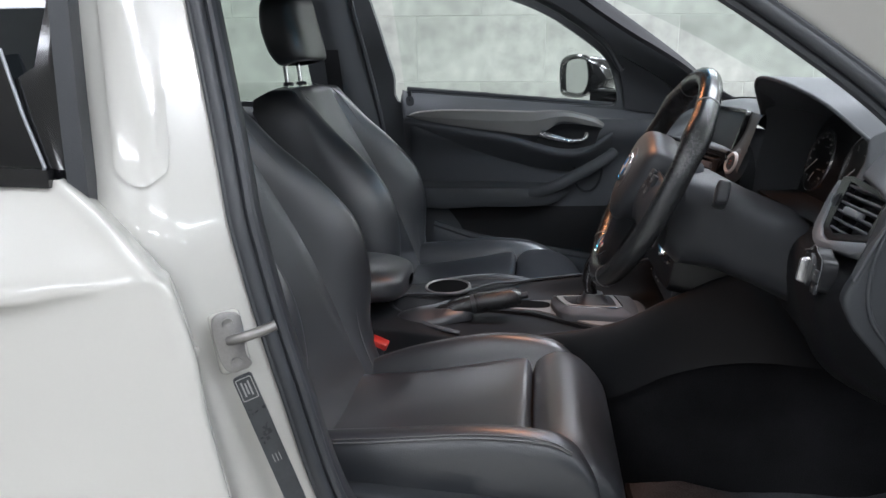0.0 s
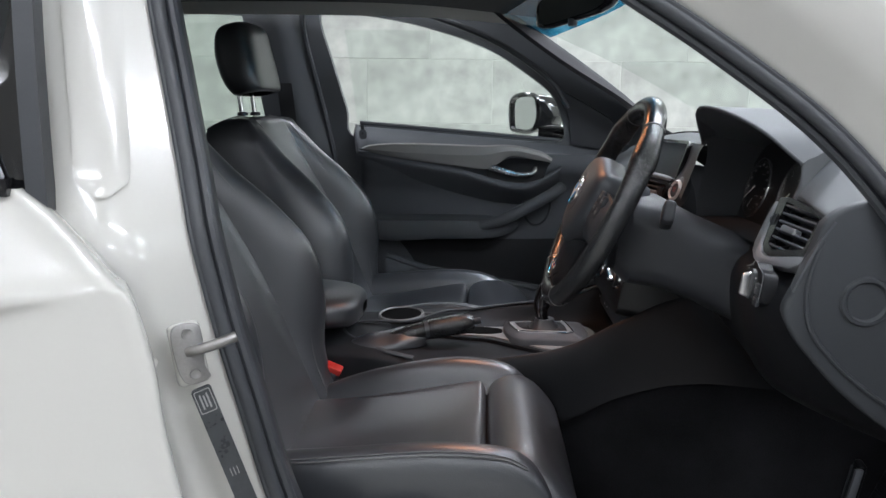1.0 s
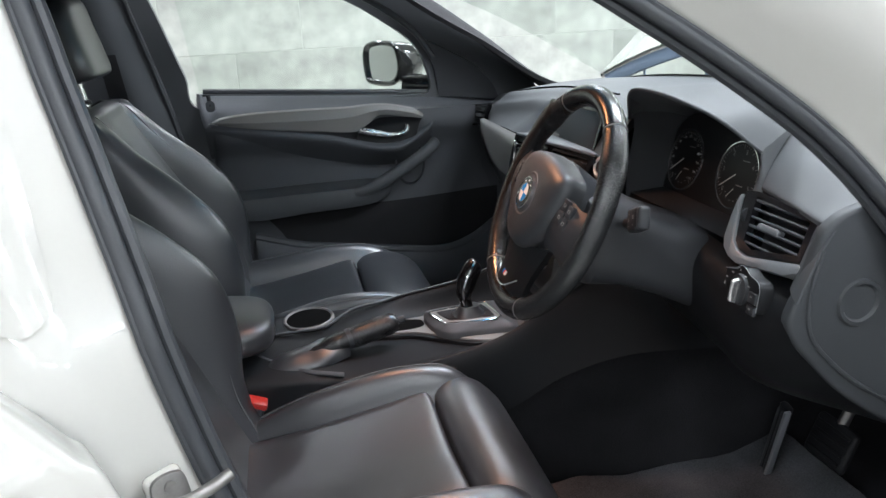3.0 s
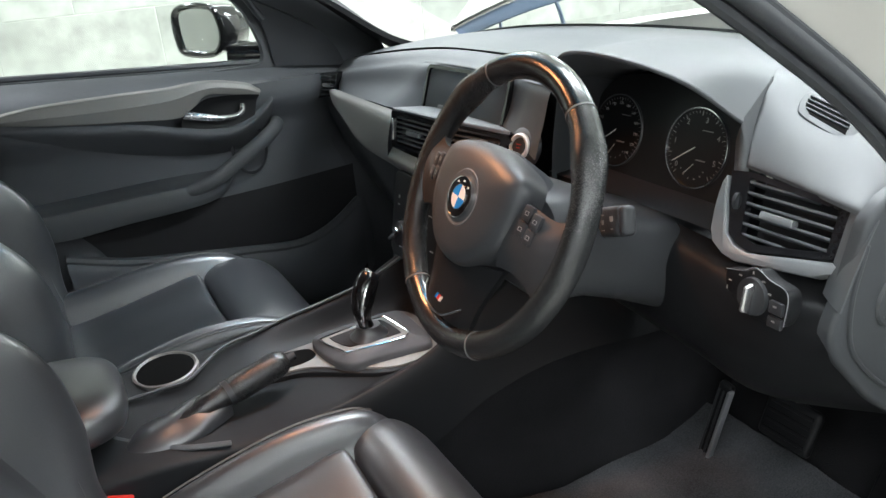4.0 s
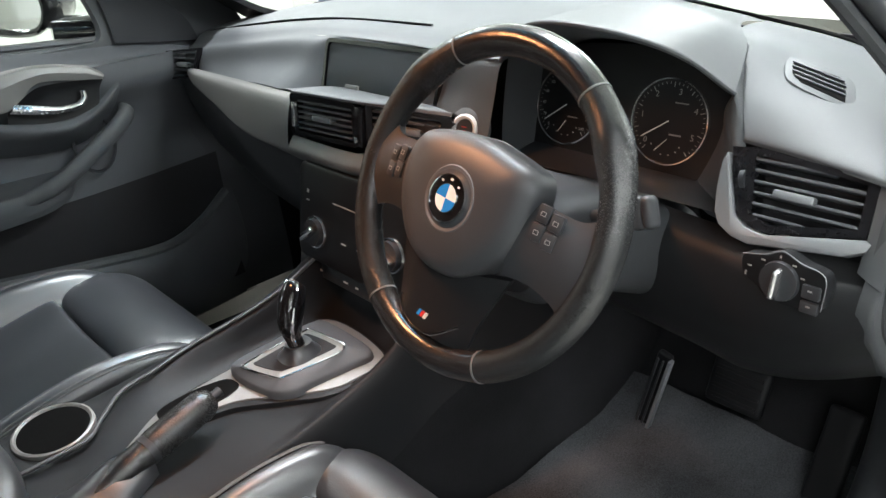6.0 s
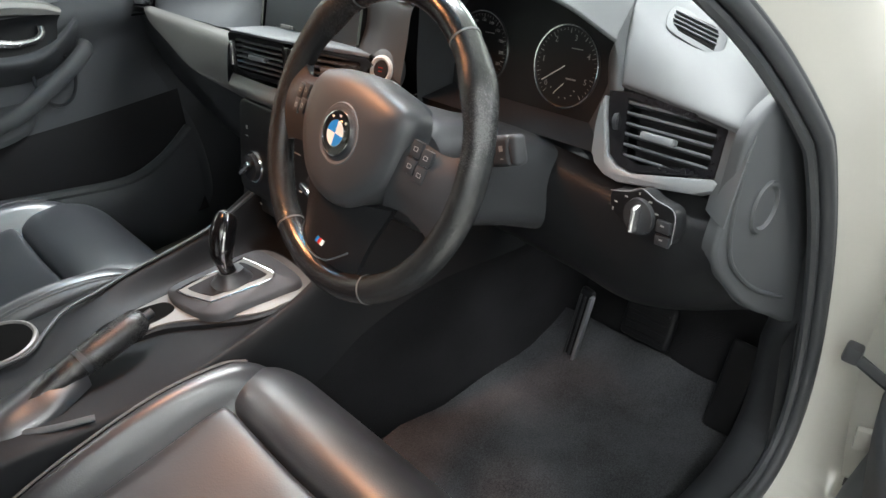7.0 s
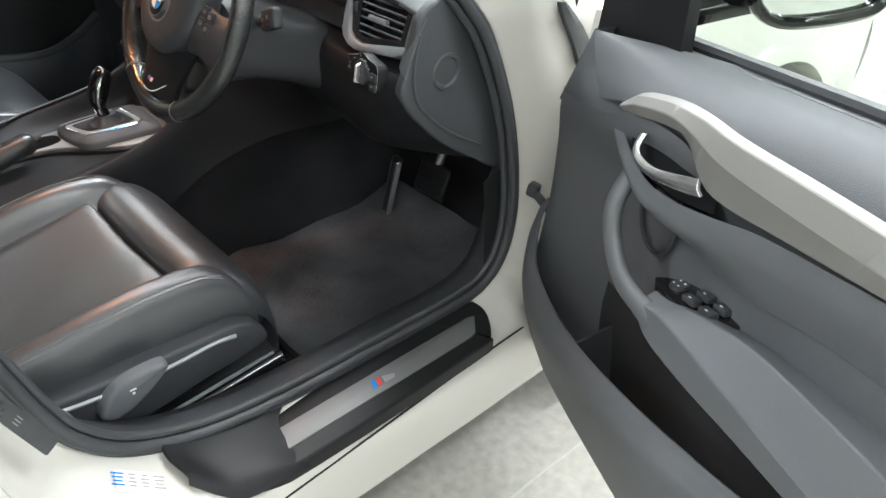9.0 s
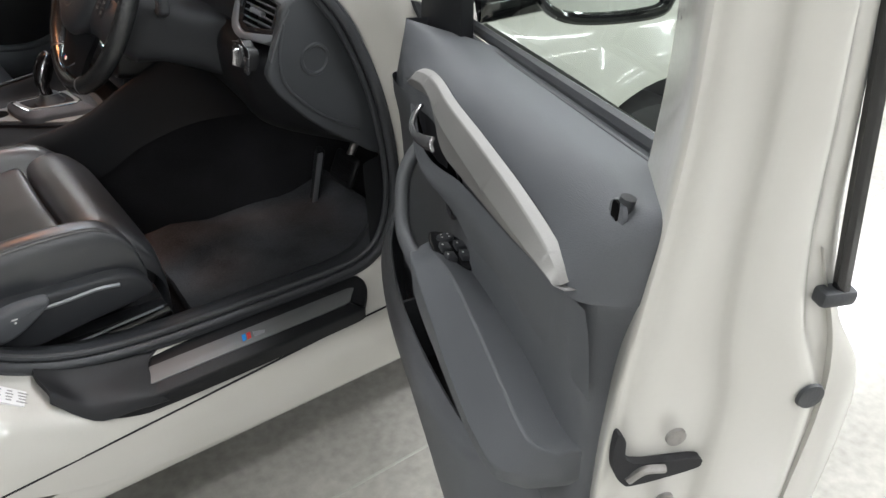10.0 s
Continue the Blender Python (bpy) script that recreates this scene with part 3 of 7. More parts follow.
def rim_arc(a0, a1, n, grow=0.0):
    pts, rr = [], []
    for i in range(n):
        a = a0 + (a1 - a0) * i / (n - 1)
        bump = max(math.exp(-((a - 38) / 9) ** 2), math.exp(-((a - 142) / 9) ** 2)) * 0.003
        pts.append(WM @ V((RIM * math.cos(radians(a)), RIM * math.sin(radians(a)), 0)))
        rr.append(0.0168 + bump + grow)
    return pts, rr


wheel_col = part("steering_wheel", lathe([(0.0, -0.06), (0.055, -0.06), (0.07, -0.01), (0.06, 0.012), (0.0, 0.014)], WM, 32), PLASTIC, car, "three-spoke black leather steering wheel, worn shiny")
for nm, mt, a0, a1 in (("rim_top", LEATHER_FINE, 57, 123), ("rim_grip", PERF, 123, 240), ("rim_bottom", LEATHER_FINE, 240, 300), ("rim_grip", PERF, -60, 57)):
    p, r = rim_arc(a0, a1, 40)
    part(nm, tube(p, r, 20, up=WM.to_3x3() @ V((0, 0, 1))), mt, wheel_col, "smooth leather" if mt is LEATHER_FINE else "perforated leather grip")
for a in (57, 123, 240, 300):
    p, r = rim_arc(a - 0.35, a + 0.35, 3, 0.0006)
    part("seam", tube(p, r, 20, up=WM.to_3x3() @ V((0, 0, 1))), THREAD, wheel_col)


def dome(outline, m, levels, n=64, bm=None):
    """A cushion shape: (scale, height) rings of an outline from the rim in to the top."""
    o = smooth2(outline, n)
    rows = [[m @ V((x * k, y * k, h)) for x, y in o] for k, h in levels]
    bm = loft(rows, True, False, bm)
    bm.verts.ensure_lookup_table()
    bm.faces.new([v for v in bm.verts[-n:]])
    return bm


HUB = [(-0.084, 0.048), (-0.05, 0.063), (0, 0.069), (0.05, 0.065), (0.086, 0.054), (0.091, 0.02), (0.081, -0.025), (0.052, -0.060), (0.020, -0.079), (-0.022, -0.080), (-0.056, -0.064), (-0.084, -0.028), (-0.094, 0.012)]
part("airbag_cover", dome(HUB, WM, [(1.0, -0.004), (1.0, 0.014), (0.975, 0.024), (0.92, 0.031), (0.75, 0.037), (0.5, 0.0405), (0.3, 0.041)]), SHROUD, wheel_col, "grey-black airbag cover", sharp=60)
EM = WM @ pose(0, 0, 0.0405) @ Matrix.Scale(0.72, 4)
part("emblem_bezel", lathe([(0.050, -0.001), (0.047, 0.0014), (0.044, 0.0010), (0.038, -0.001)], EM, 40, cap=False), PANEL, wheel_col)
part("emblem", lathe([(0.0, 0.0), (0.0345, 0.0), (0.0345, 0.004), (0.0330, 0.0055), (0.0, 0.006)], EM, 40), GLOSS, wheel_col, "round emblem with blue and white quarters")
bm = bmesh.new()
lathe([(0.0350, 0.0), (0.0350, 0.0062), (0.0332, 0.0066), (0.0332, 0.0)], EM, 40, bm, cap=False)
lathe([(0.0212, 0.005), (0.0212, 0.0072), (0.0200, 0.0072), (0.0200, 0.005)], EM, 40, bm, cap=False)
part("emblem_ring", bm, CHROME, wheel_col)
for k, mt in enumerate((ENAMEL, BLUE, ENAMEL, BLUE)):
    q = [(0, 0)] + [(0.0202 * math.cos(radians(90 * k + 90 * i / 8)), 0.0202 * math.sin(radians(90 * k + 90 * i / 8))) for i in range(9)]
    part("quarter", plate(q, EM @ pose(0, 0, 0.0072), 0.001), mt, wheel_col)
part("emblem_marks", bars([(-0.017, 0.0215, 0.004, 0.003), (0.0, 0.0275, 0.005, 0.003), (0.017, 0.0215, 0.004, 0.003)], EM @ pose(0, 0, 0.0066)), INK, wheel_col)

for sg in (1, -1):
    sp = [[V((sg * x, y, z)) for x, y, z in r] for r in (
        [(0.070, 0.040, 0.016), (0.075, 0.015, 0.024), (0.078, -0.02, 0.022), (0.072, -0.050, 0.010)],
        [(0.105, 0.034, 0.012), (0.108, 0.012, 0.021), (0.110, -0.018, 0.019), (0.104, -0.046, 0.006)],
        [(0.140, 0.034, 0.006), (0.142, 0.010, 0.016), (0.143, -0.020, 0.014), (0.138, -0.054, 0.002)],
        [(0.162, 0.052, -0.002), (0.168, 0.010, 0.008), (0.168, -0.028, 0.006), (0.160, -0.075, -0.004)])]
    part("spoke", thick(sheet([[WM @ p for p in r] for r in sp], 16, 16), 0.012), PLASTIC, wheel_col, "black side spoke with switches")
    marks = []
    for bx, by, w, h in ((0.105, 0.027, 0.0135, 0.017), (0.120, 0.023, 0.0135, 0.017), (0.104, 0.008, 0.0135, 0.017), (0.119, 0.004, 0.0135, 0.017)):
        by -= 0.010 * (sg < 0)
        mm = WM @ pose(sg * bx, by, 0.0228 - (bx - 0.1) * 0.16, 0, sg * 10, 0)
        part("spoke_switch", box(mm @ pose(0, 0, -0.0012), w, h, 0.006, 0.0012), PLASTIC, wheel_col)
        marks += [(mm @ pose(0, 0, 0.0033), w)]
    bm = bmesh.new()
    for mm, w in marks:
        bars([(0, 0.002, 0.005, 0.0007), (0, -0.002, 0.005, 0.0007), (-0.0025, 0, 0.0007, 0.004), (0.0025, 0, 0.0007, 0.004)], mm @ pose(0, 0, -0.0008), bm)
    part("switch_marks", bm, DIMINK, wheel_col)
low = [[(-0.084, -0.052, 0.004), (-0.03, -0.066, 0.020), (0.03, -0.066, 0.020), (0.084, -0.052, 0.004)], [(-0.064, -0.11, 0.002), (-0.025, -0.115, 0.014), (0.025, -0.115, 0.014), (0.064, -0.11, 0.002)], [(-0.058, -0.145, -0.002), (-0.03, -0.150, 0.010), (0.03, -0.150, 0.010), (0.058, -0.145, -0.002)]]
part("lower_spoke", thick(sheet([[WM @ V(p) for p in r] for r in low], 16, 12), 0.012), KNEE, wheel_col, "black lower spoke")
part("lower_spoke_edge", tube(cr([WM @ V(p) for p in ((-0.046, -0.127, 0.011), (-0.040, -0.134, 0.014), (-0.022, -0.147, 0.016), (0.0, -0.150, 0.017), (0.022, -0.144, 0.016), (0.048, -0.122, 0.012))], 30), 0.0015, 6), CHROME, wheel_col)
for i, mt in enumerate((BLUE, RED, ENAMEL)):
    part("badge_stripe", plate([(-0.012 + 0.005 * i, -0.136), (-0.008 + 0.005 * i, -0.136), (-0.0055 + 0.005 * i, -0.129), (-0.0095 + 0.005 * i, -0.129)], WM @ pose(0, 0, 0.0155), 0.002), mt, wheel_col)

# column shroud and stalks
def hoop(x, cy, cz, hw, top, bot, n=36, p=3.2):
    out = []
    for i in range(n):
        a = 2 * math.pi * i / n
        c, s = math.cos(a), math.sin(a)
        out.append(V((x, cy + hw * math.copysign(abs(c) ** (2 / p), c), cz + (top if s > 0 else bot) * math.copysign(abs(s) ** (2 / p), s))))
    return out


part("column_shroud", loft([hoop(0.060, -0.372, 0.860, 0.060, 0.050, 0.062), hoop(0.080, -0.372, 0.858, 0.082, 0.066, 0.080), hoop(0.13, -0.376, 0.848, 0.088, 0.072, 0.074), hoop(0.19, -0.380, 0.832, 0.092, 0.058, 0.080), hoop(0.30, -0.385, 0.80, 0.104, 0.045, 0.10)], True, True), PLASTIC, car, "black steering column shroud")
for sg, tipx in ((-1, 0.114), (1, 0.114)):
    base = V((0.125, -0.375 + sg * 0.085, 0.885))
    tip = V((tipx, -0.372 + sg * 0.156, 0.911))
    out = (tip - base).normalized()
    st = part("stalk", tube([base, base.lerp(tip, 0.45)], 0.007, 12), PLASTIC, car, "black control stalk")
    T = frame3(base.lerp(tip, 0.70), out, (0.12, 0, 1))
    part("stalk_head", box(T, 0.044, 0.034, 0.018, 0.006, 3), PLASTIC, st)
    part("stalk_cap", box(T @ pose(0.028, 0, 0), 0.014, 0.033, 0.0175, 0.006, 3), PLASTIC, st)
    face = -1 if T.to_3x3().col[2].x > 0 else 1
    for qx, qy, w, h in ((-0.010, 0.008, 0.008, 0.0012), (-0.010, 0.0, 0.005, 0.005), (-0.010, -0.009, 0.008, 0.0012), (0.010, 0.003, 0.007, 0.006), (0.010, -0.008, 0.005, 0.0012)):
        part("stalk_mark", bars([(qx, qy, w, h)], T @ pose(0, 0, face * 0.0093)), DIMINK, st)

# ---- dashboard ----
dash = part("dashboard", sheet([
    [(0.60, 0.74, 0.955), (0.42, 0.74, 0.955), (0.30, 0.725, 0.945), (0.262, 0.715, 0.925)],
    [(0.70, 0.55, 0.980), (0.48, 0.56, 0.985), (0.30, 0.565, 0.968), (0.252, 0.56, 0.945)],
    [(0.76, 0.25, 0.992), (0.52, 0.25, 1.008), (0.32, 0.25, 1.003), (0.262, 0.25, 0.985)],
    [(0.78, 0.0, 0.995), (0.54, 0.0, 1.012), (0.33, 0.0, 1.010), (0.262, 0.0, 0.994)],
    [(0.77, -0.14, 0.993), (0.53, -0.17, 1.018), (0.34, -0.20, 1.018), (0.240, -0.222, 1.000)],
    [(0.75, -0.22, 0.985), (0.52, -0.25, 1.032), (0.36, -0.28, 1.052), (0.206, -0.297, 1.055)],
    [(0.74, -0.27, 0.983), (0.51, -0.31, 1.034), (0.36, -0.36, 1.055), (0.208, -0.390, 1.060)],
    [(0.725, -0.31, 0.981), (0.505, -0.355, 1.026), (0.375, -0.43, 1.040), (0.250, -0.467, 1.033)],
    [(0.71, -0.34, 0.979), (0.51, -0.405, 1.014), (0.387, -0.477, 1.016), (0.301, -0.512, 0.984)],
], 16, 60), DASH, car, "grey-black soft-touch dashboard top", sharp=60)
part("dash_groove", tube(cr([(0.300, 0.70, 0.9475), (0.300, 0.56, 0.9690), (0.310, 0.40, 0.990), (0.318, 0.25, 1.0040), (0.322, 0.12, 1.0085), (0.324, 0.0, 1.0105)], 40), 0.0022, 6), BLACK, dash)
part("windscreen_seal", tube(cr([(0.60, 0.74, 0.957), (0.70, 0.55, 0.982), (0.76, 0.25, 0.994), (0.78, 0.0, 0.997), (0.77, -0.14, 0.995), (0.74, -0.27, 0.985), (0.71, -0.345, 0.982), (0.61, -0.52, 0.980), (0.50, -0.68, 0.955)], 60), 0.0035, 6), BLACK, dash, "black seal at the foot of the windscreen")
# lip under the top edge on the passenger side, down to the silver trim
part("dash_face", sheet([
    [(0.262, 0.715, 0.925), (0.245, 0.715, 0.915), (0.235, 0.715, 0.895), (0.25, 0.715, 0.86)],
    [(0.252, 0.56, 0.945), (0.236, 0.56, 0.935), (0.222, 0.56, 0.912), (0.206, 0.56, 0.890)],
    [(0.262, 0.30, 0.981), (0.244, 0.30, 0.971), (0.221, 0.30, 0.941), (0.178, 0.30, 0.912)],
    [(0.262, 0.215, 0.987), (0.244, 0.215, 0.977), (0.220, 0.215, 0.948), (0.176, 0.215, 0.915)],
    [(0.264, 0.180, 0.990), (0.258, 0.172, 0.984), (0.250, 0.166, 0.955), (0.228, 0.160, 0.916)],
    [(0.266, 0.14, 0.991), (0.260, 0.14, 0.984), (0.251, 0.14, 0.955), (0.230, 0.14, 0.917)],
    [(0.266, 0.0, 0.994), (0.260, 0.0, 0.987), (0.250, 0.0, 0.955), (0.230, 0.0, 0.920)],
    [(0.258, -0.12, 0.996), (0.250, -0.12, 0.987), (0.240, -0.12, 0.952), (0.222, -0.12, 0.922)],
    [(0.252, -0.17, 0.997), (0.243, -0.17, 0.986), (0.229, -0.17, 0.95), (0.211, -0.17, 0.916)],
    [(0.245, -0.222, 0.996), (0.236, -0.222, 0.985), (0.224, -0.222, 0.945), (0.207, -0.222, 0.895)],
], 14, 90), DASH, dash)
part("trim_band", sheet([
    [(0.216, 0.655, 0.889), (0.208, 0.655, 0.884), (0.212, 0.655, 0.862), (0.226, 0.655, 0.852)],
    [(0.206, 0.60, 0.896), (0.194, 0.60, 0.886), (0.196, 0.60, 0.860), (0.213, 0.60, 0.848)],
    [(0.192, 0.50, 0.903), (0.178, 0.50, 0.890), (0.176, 0.50, 0.852), (0.198, 0.50, 0.838)],
    [(0.176, 0.34, 0.911), (0.160, 0.34, 0.894), (0.150, 0.34, 0.832), (0.172, 0.34, 0.812)],
    [(0.170, 0.17, 0.914), (0.152, 0.17, 0.896), (0.140, 0.17, 0.832), (0.158, 0.17, 0.806)],
], 16, 30), SILVER, dash, "brushed silver trim band")
part("trim_band", sheet([
    [(0.152, 0.17, 0.850), (0.142, 0.17, 0.838), (0.140, 0.17, 0.826), (0.158, 0.17, 0.806)],
    [(0.158, 0.0, 0.850), (0.146, 0.0, 0.838), (0.144, 0.0, 0.826), (0.160, 0.0, 0.806)],
    [(0.190, -0.20, 0.860), (0.178, -0.20, 0.848), (0.176, -0.20, 0.836), (0.19, -0.20, 0.815)],
], 12, 20), SILVER, dash)
part("lower_dash", sheet([
    [(0.215, 0.71, 0.868), (0.23, 0.71, 0.80), (0.30, 0.71, 0.66), (0.46, 0.71, 0.58)],
    [(0.198, 0.50, 0.840), (0.205, 0.50, 0.79), (0.28, 0.50, 0.62), (0.44, 0.50, 0.55)],
    [(0.165, 0.20, 0.812), (0.18, 0.20, 0.77), (0.26, 0.20, 0.60), (0.40, 0.20, 0.55)],
    [(0.165, 0.13, 0.812), (0.19, 0.13, 0.77), (0.26, 0.13, 0.60), (0.40, 0.13, 0.55)],
], 20, 24), PLASTIC, dash, "black lower dashboard and glovebox")


def vent(name, m, outline, slats, tilt, label, inner=None):
    """Louvre vent: gloss frame round a dark box with slats and a chrome slider, in the plane of m."""
    xs, ys = [p[0] for p in outline], [p[1] for p in outline]
    cx, cy = (min(xs) + max(xs)) / 2, (min(ys) + max(ys)) / 2
    inner = inner or [(cx + (x - cx) * 0.90, cy + (y - cy) * 0.84) for x, y in outline]
    v = part(name, plate(outline, m, 0.012, holes=[inner], bevel=0.0), SEMI, car, label)
    part("vent_box", plate([(cx + (x - cx) * 1.02, cy + (y - cy) * 1.02) for x, y in inner], m @ pose(0, 0, -0.034), 0.01), DARK, v)
    h = max(y for _, y in inner) - min(y for _, y in inner)
    for i in range(slats):
        y = min(y for _, y in inner) + h * (i + 0.5) / slats
        hit = []
        for a, b in zip(inner, inner[1:] + inner[:1]):
            if (a[1] - y) * (b[1] - y) < 0:
                hit.append(a[0] + (b[0] - a[0]) * (y - a[1]) / (b[1] - a[1]))
        if len(hit) >= 2:
            x0, x1 = min(hit), max(hit)
            part("slat", box(m @ pose((x0 + x1) / 2, y, -0.012, tilt, 0, 0), x1 - x0 + 0.004, 0.0035, 0.022, 0.0012), PANEL, v)
    part("slider", box(m @ pose(cx, cy, -0.004), min(0.046, (max(xs) - min(xs)) * 0.3), 0.010, 0.014, 0.003), SATIN, v, "satin slider")
    return v


# outer right vent with its silver surround, thumb wheel and the panel above
RV = frame3((0.252, -0.615, 0.903), (0.01, -1, 0), (0.45, 0, 1)) @ Matrix.Scale(0.92, 4)
vR = vent("air_vent", RV, [(-0.089, 0.040), (-0.060, 0.044), (0.066, 0.035), (0.074, 0.028), (0.076, -0.021), (0.075, -0.026), (-0.026, -0.047), (-0.045, -0.044), (-0.062, -0.034), (-0.080, 0.010)], 6, -6, "gloss black louvred air vent", [(-0.060, 0.037), (0.062, 0.028), (0.066, -0.019), (-0.022, -0.037), (-0.046, -0.030)])
part("thumb_wheel", lathe([(0.0, -0.003), (0.012, -0.003), (0.012, 0.003), (0.0, 0.003)], RV @ pose(-0.067, 0.006, -0.006, 0, 90, 14), 24), PLASTIC, vR)
S = RV @ pose(0, 0, 0.003)
part("vent_surround", plate([(-0.090, 0.030), (-0.093, 0.033), (-0.096, 0.024), (-0.096, 0.010), (-0.094, -0.01), (-0.089, -0.036), (-0.080, -0.050), (-0.062, -0.060), (-0.040, -0.064), (0.06, -0.050), (0.080, -0.040), (0.084, -0.030), (0.076, -0.0275), (-0.026, -0.049), (-0.047, -0.046), (-0.064, -0.035), (-0.082, 0.010), (-0.087, 0.024)], S, 0.022, bevel=0.003), SATIN, car, "satin grey trim round the outer vent")
corner = part("dash_corner", thick(sheet([
    [(0.291, -0.530, 0.934), (0.276, -0.60, 0.934), (0.258, -0.69, 0.929), (0.274, -0.704, 0.918)],
    [(0.295, -0.530, 0.944), (0.280, -0.60, 0.943), (0.264, -0.69, 0.938), (0.280, -0.705, 0.930)],
    [(0.340, -0.498, 0.983), (0.328, -0.580, 0.971), (0.316, -0.680, 0.956), (0.324, -0.706, 0.942)],
    [(0.386, -0.479, 1.013), (0.387, -0.545, 0.992), (0.372, -0.66, 0.968), (0.37, -0.716, 0.948)],
    [(0.46, -0.43, 1.018), (0.46, -0.55, 0.998), (0.44, -0.67, 0.966), (0.43, -0.722, 0.945)],
    [(0.71, -0.345, 0.980), (0.61, -0.52, 0.978), (0.50, -0.68, 0.953), (0.47, -0.722, 0.938)],
], 16, 30), 0.004), DASH, car, "grey-black dashboard corner panel", sharp=60)
# strip from the end of the instrument hood down beside the outer vent
part("hood_end", sheet([
    [(0.386, -0.478, 1.017), (0.34, -0.493, 1.002), (0.301, -0.512, 0.982), (0.306, -0.500, 0.955), (0.284, -0.521, 0.92), (0.251, -0.549, 0.882), (0.246, -0.555, 0.866)],
    [(0.386, -0.479, 1.016), (0.342, -0.496, 0.994), (0.303, -0.517, 0.966), (0.292, -0.520, 0.945), (0.272, -0.537, 0.914), (0.247, -0.560, 0.880), (0.244, -0.565, 0.866)],
    [(0.387, -0.4795, 1.012), (0.342, -0.5, 0.981), (0.308, -0.522, 0.952), (0.294, -0.532, 0.936), (0.272, -0.550, 0.910), (0.250, -0.568, 0.878), (0.248, -0.574, 0.866)],
], 40, 10), DASH, dash)
DF = frame3((0.3725, -0.568, 0.9875), (-0.1206, -0.9649, -0.2332), (0.9559, -0.1763, 0.2351))
part("defrost_frame", plate(smooth2([(-0.0426, 0.001), (-0.0484, 0.015), (-0.0464, 0.0214), (-0.0254, 0.0251), (0.0073, 0.0271), (0.025, 0.0229), (0.0387, 0.010), (0.052, -0.0123), (0.0518, -0.0219), (0.0356, -0.0248), (0.0074, -0.0241), (-0.0146, -0.0218), (-0.0282, -0.0161)], 60), DF @ pose(0, 0, 0.0015), 0.008, bevel=0.002), DASH, corner)
dv = [(-0.0396, 0.0127), (-0.0266, -0.0067), (-0.0107, -0.015), (0.0434, -0.0165), (0.0248, 0.0115), (0.0133, 0.0183), (-0.0153, 0.0158)]
# flat black plate, the shaded depth of the slot given by its colour
part("defrost_box", plate(dv, DF @ pose(0, 0, 0.0022), 0.002), BLACK, corner)
for y, x0, x1 in ((0.0125, -0.039, 0.022), (0.0055, -0.035, 0.029), (-0.0015, -0.030, 0.033), (-0.0085, -0.022, 0.038)):
    part("defrost_slat", box(DF @ pose((x0 + x1) / 2, y, 0.0028, 14, 0, 2), x1 - x0, 0.0018, 0.003, 0.0005), PANEL, corner)
part("vent_side", thick(sheet([[(0.272, -0.680, 0.940), (0.257, -0.684, 0.912), (0.244, -0.686, 0.884), (0.232, -0.686, 0.850)], [(0.267, -0.698, 0.936), (0.251, -0.700, 0.910), (0.238, -0.701, 0.880), (0.224, -0.702, 0.846)], [(0.264, -0.713, 0.928), (0.248, -0.714, 0.904), (0.234, -0.714, 0.874), (0.221, -0.714, 0.842)]], 16, 10), 0.003), DASH, dash)
part("corner_filler", box(pose(0.282, -0.697, 0.926, 0, -10, 0), 0.034, 0.016, 0.026, 0.007, 3), PANEL, corner)

# end panel of the dashboard beside the open door, with its round moulding
EP = frame3((0, -0.712, 0), (1, 0, 0), (0, 0, 1))
end = [(0.246, 0.905), (0.232, 0.86), (0.216, 0.82), (0.226, 0.79), (0.250, 0.760), (0.298, 0.711), (0.372, 0.657), (0.47, 0.61), (0.47, 0.80), (0.43, 0.90), (0.36, 0.955), (0.29, 0.95), (0.256, 0.93)]
ep = part("dash_end_panel", plate(smooth2(end, 60), EP, 0.016, bevel=0.006, seg=3), END, car, "grey end panel of the dashboard")
part("round_moulding", lathe([(0.031, 0.0), (0.029, 0.003), (0.025, 0.0032), (0.022, -0.001)], EP @ pose(0.310, 0.832, 0.0005), 40, cap=False), END, ep)
part("end_panel_ridge", tube([V((x, -0.7125, z)) for x, z in smooth2([(0.252, 0.905), (0.240, 0.85), (0.246, 0.80), (0.276, 0.760), (0.325, 0.718), (0.40, 0.672)], 40, False)], 0.003, 8), END, ep)

part("dash_end_panel", plate(smooth2([(x + 0.03, z - 0.02) for x, z in end], 60), frame3((0, 0.73, 0), (1, 0, 0), (0, 0, 1)), 0.03, bevel=0.006, seg=2), PLASTIC, car, "black end panel of the dashboard")

# knee panel with the light switch
part("knee_panel", sheet([[(0.246 + 0.014 * (y0 < -0.45), y0, 0.866 - 0.018 * (y0 < -0.45)), (xm + 0.004 + 0.006 * (y0 < -0.45), y0, 0.835), (xm, y0, 0.80), (xm + 0.012, y0, 0.74), (xm + 0.055, y0, 0.67), (0.42, y0, 0.60)]
    for y0, xm in ((-0.20, 0.250), (-0.30, 0.240), (-0.40, 0.232), (-0.50, 0.222), (-0.58, 0.212))
] + [[(0.262, -0.65, 0.846), (0.222, -0.65, 0.835), (0.208, -0.65, 0.80), (0.224, -0.65, 0.75), (0.278, -0.65, 0.685), (0.43, -0.65, 0.61)],
     [(0.262, -0.708, 0.846), (0.226, -0.708, 0.835), (0.219, -0.708, 0.808), (0.240, -0.708, 0.775), (0.302, -0.708, 0.714), (0.45, -0.708, 0.625)]], 36, 30), KNEE, dash, "dark knee panel")
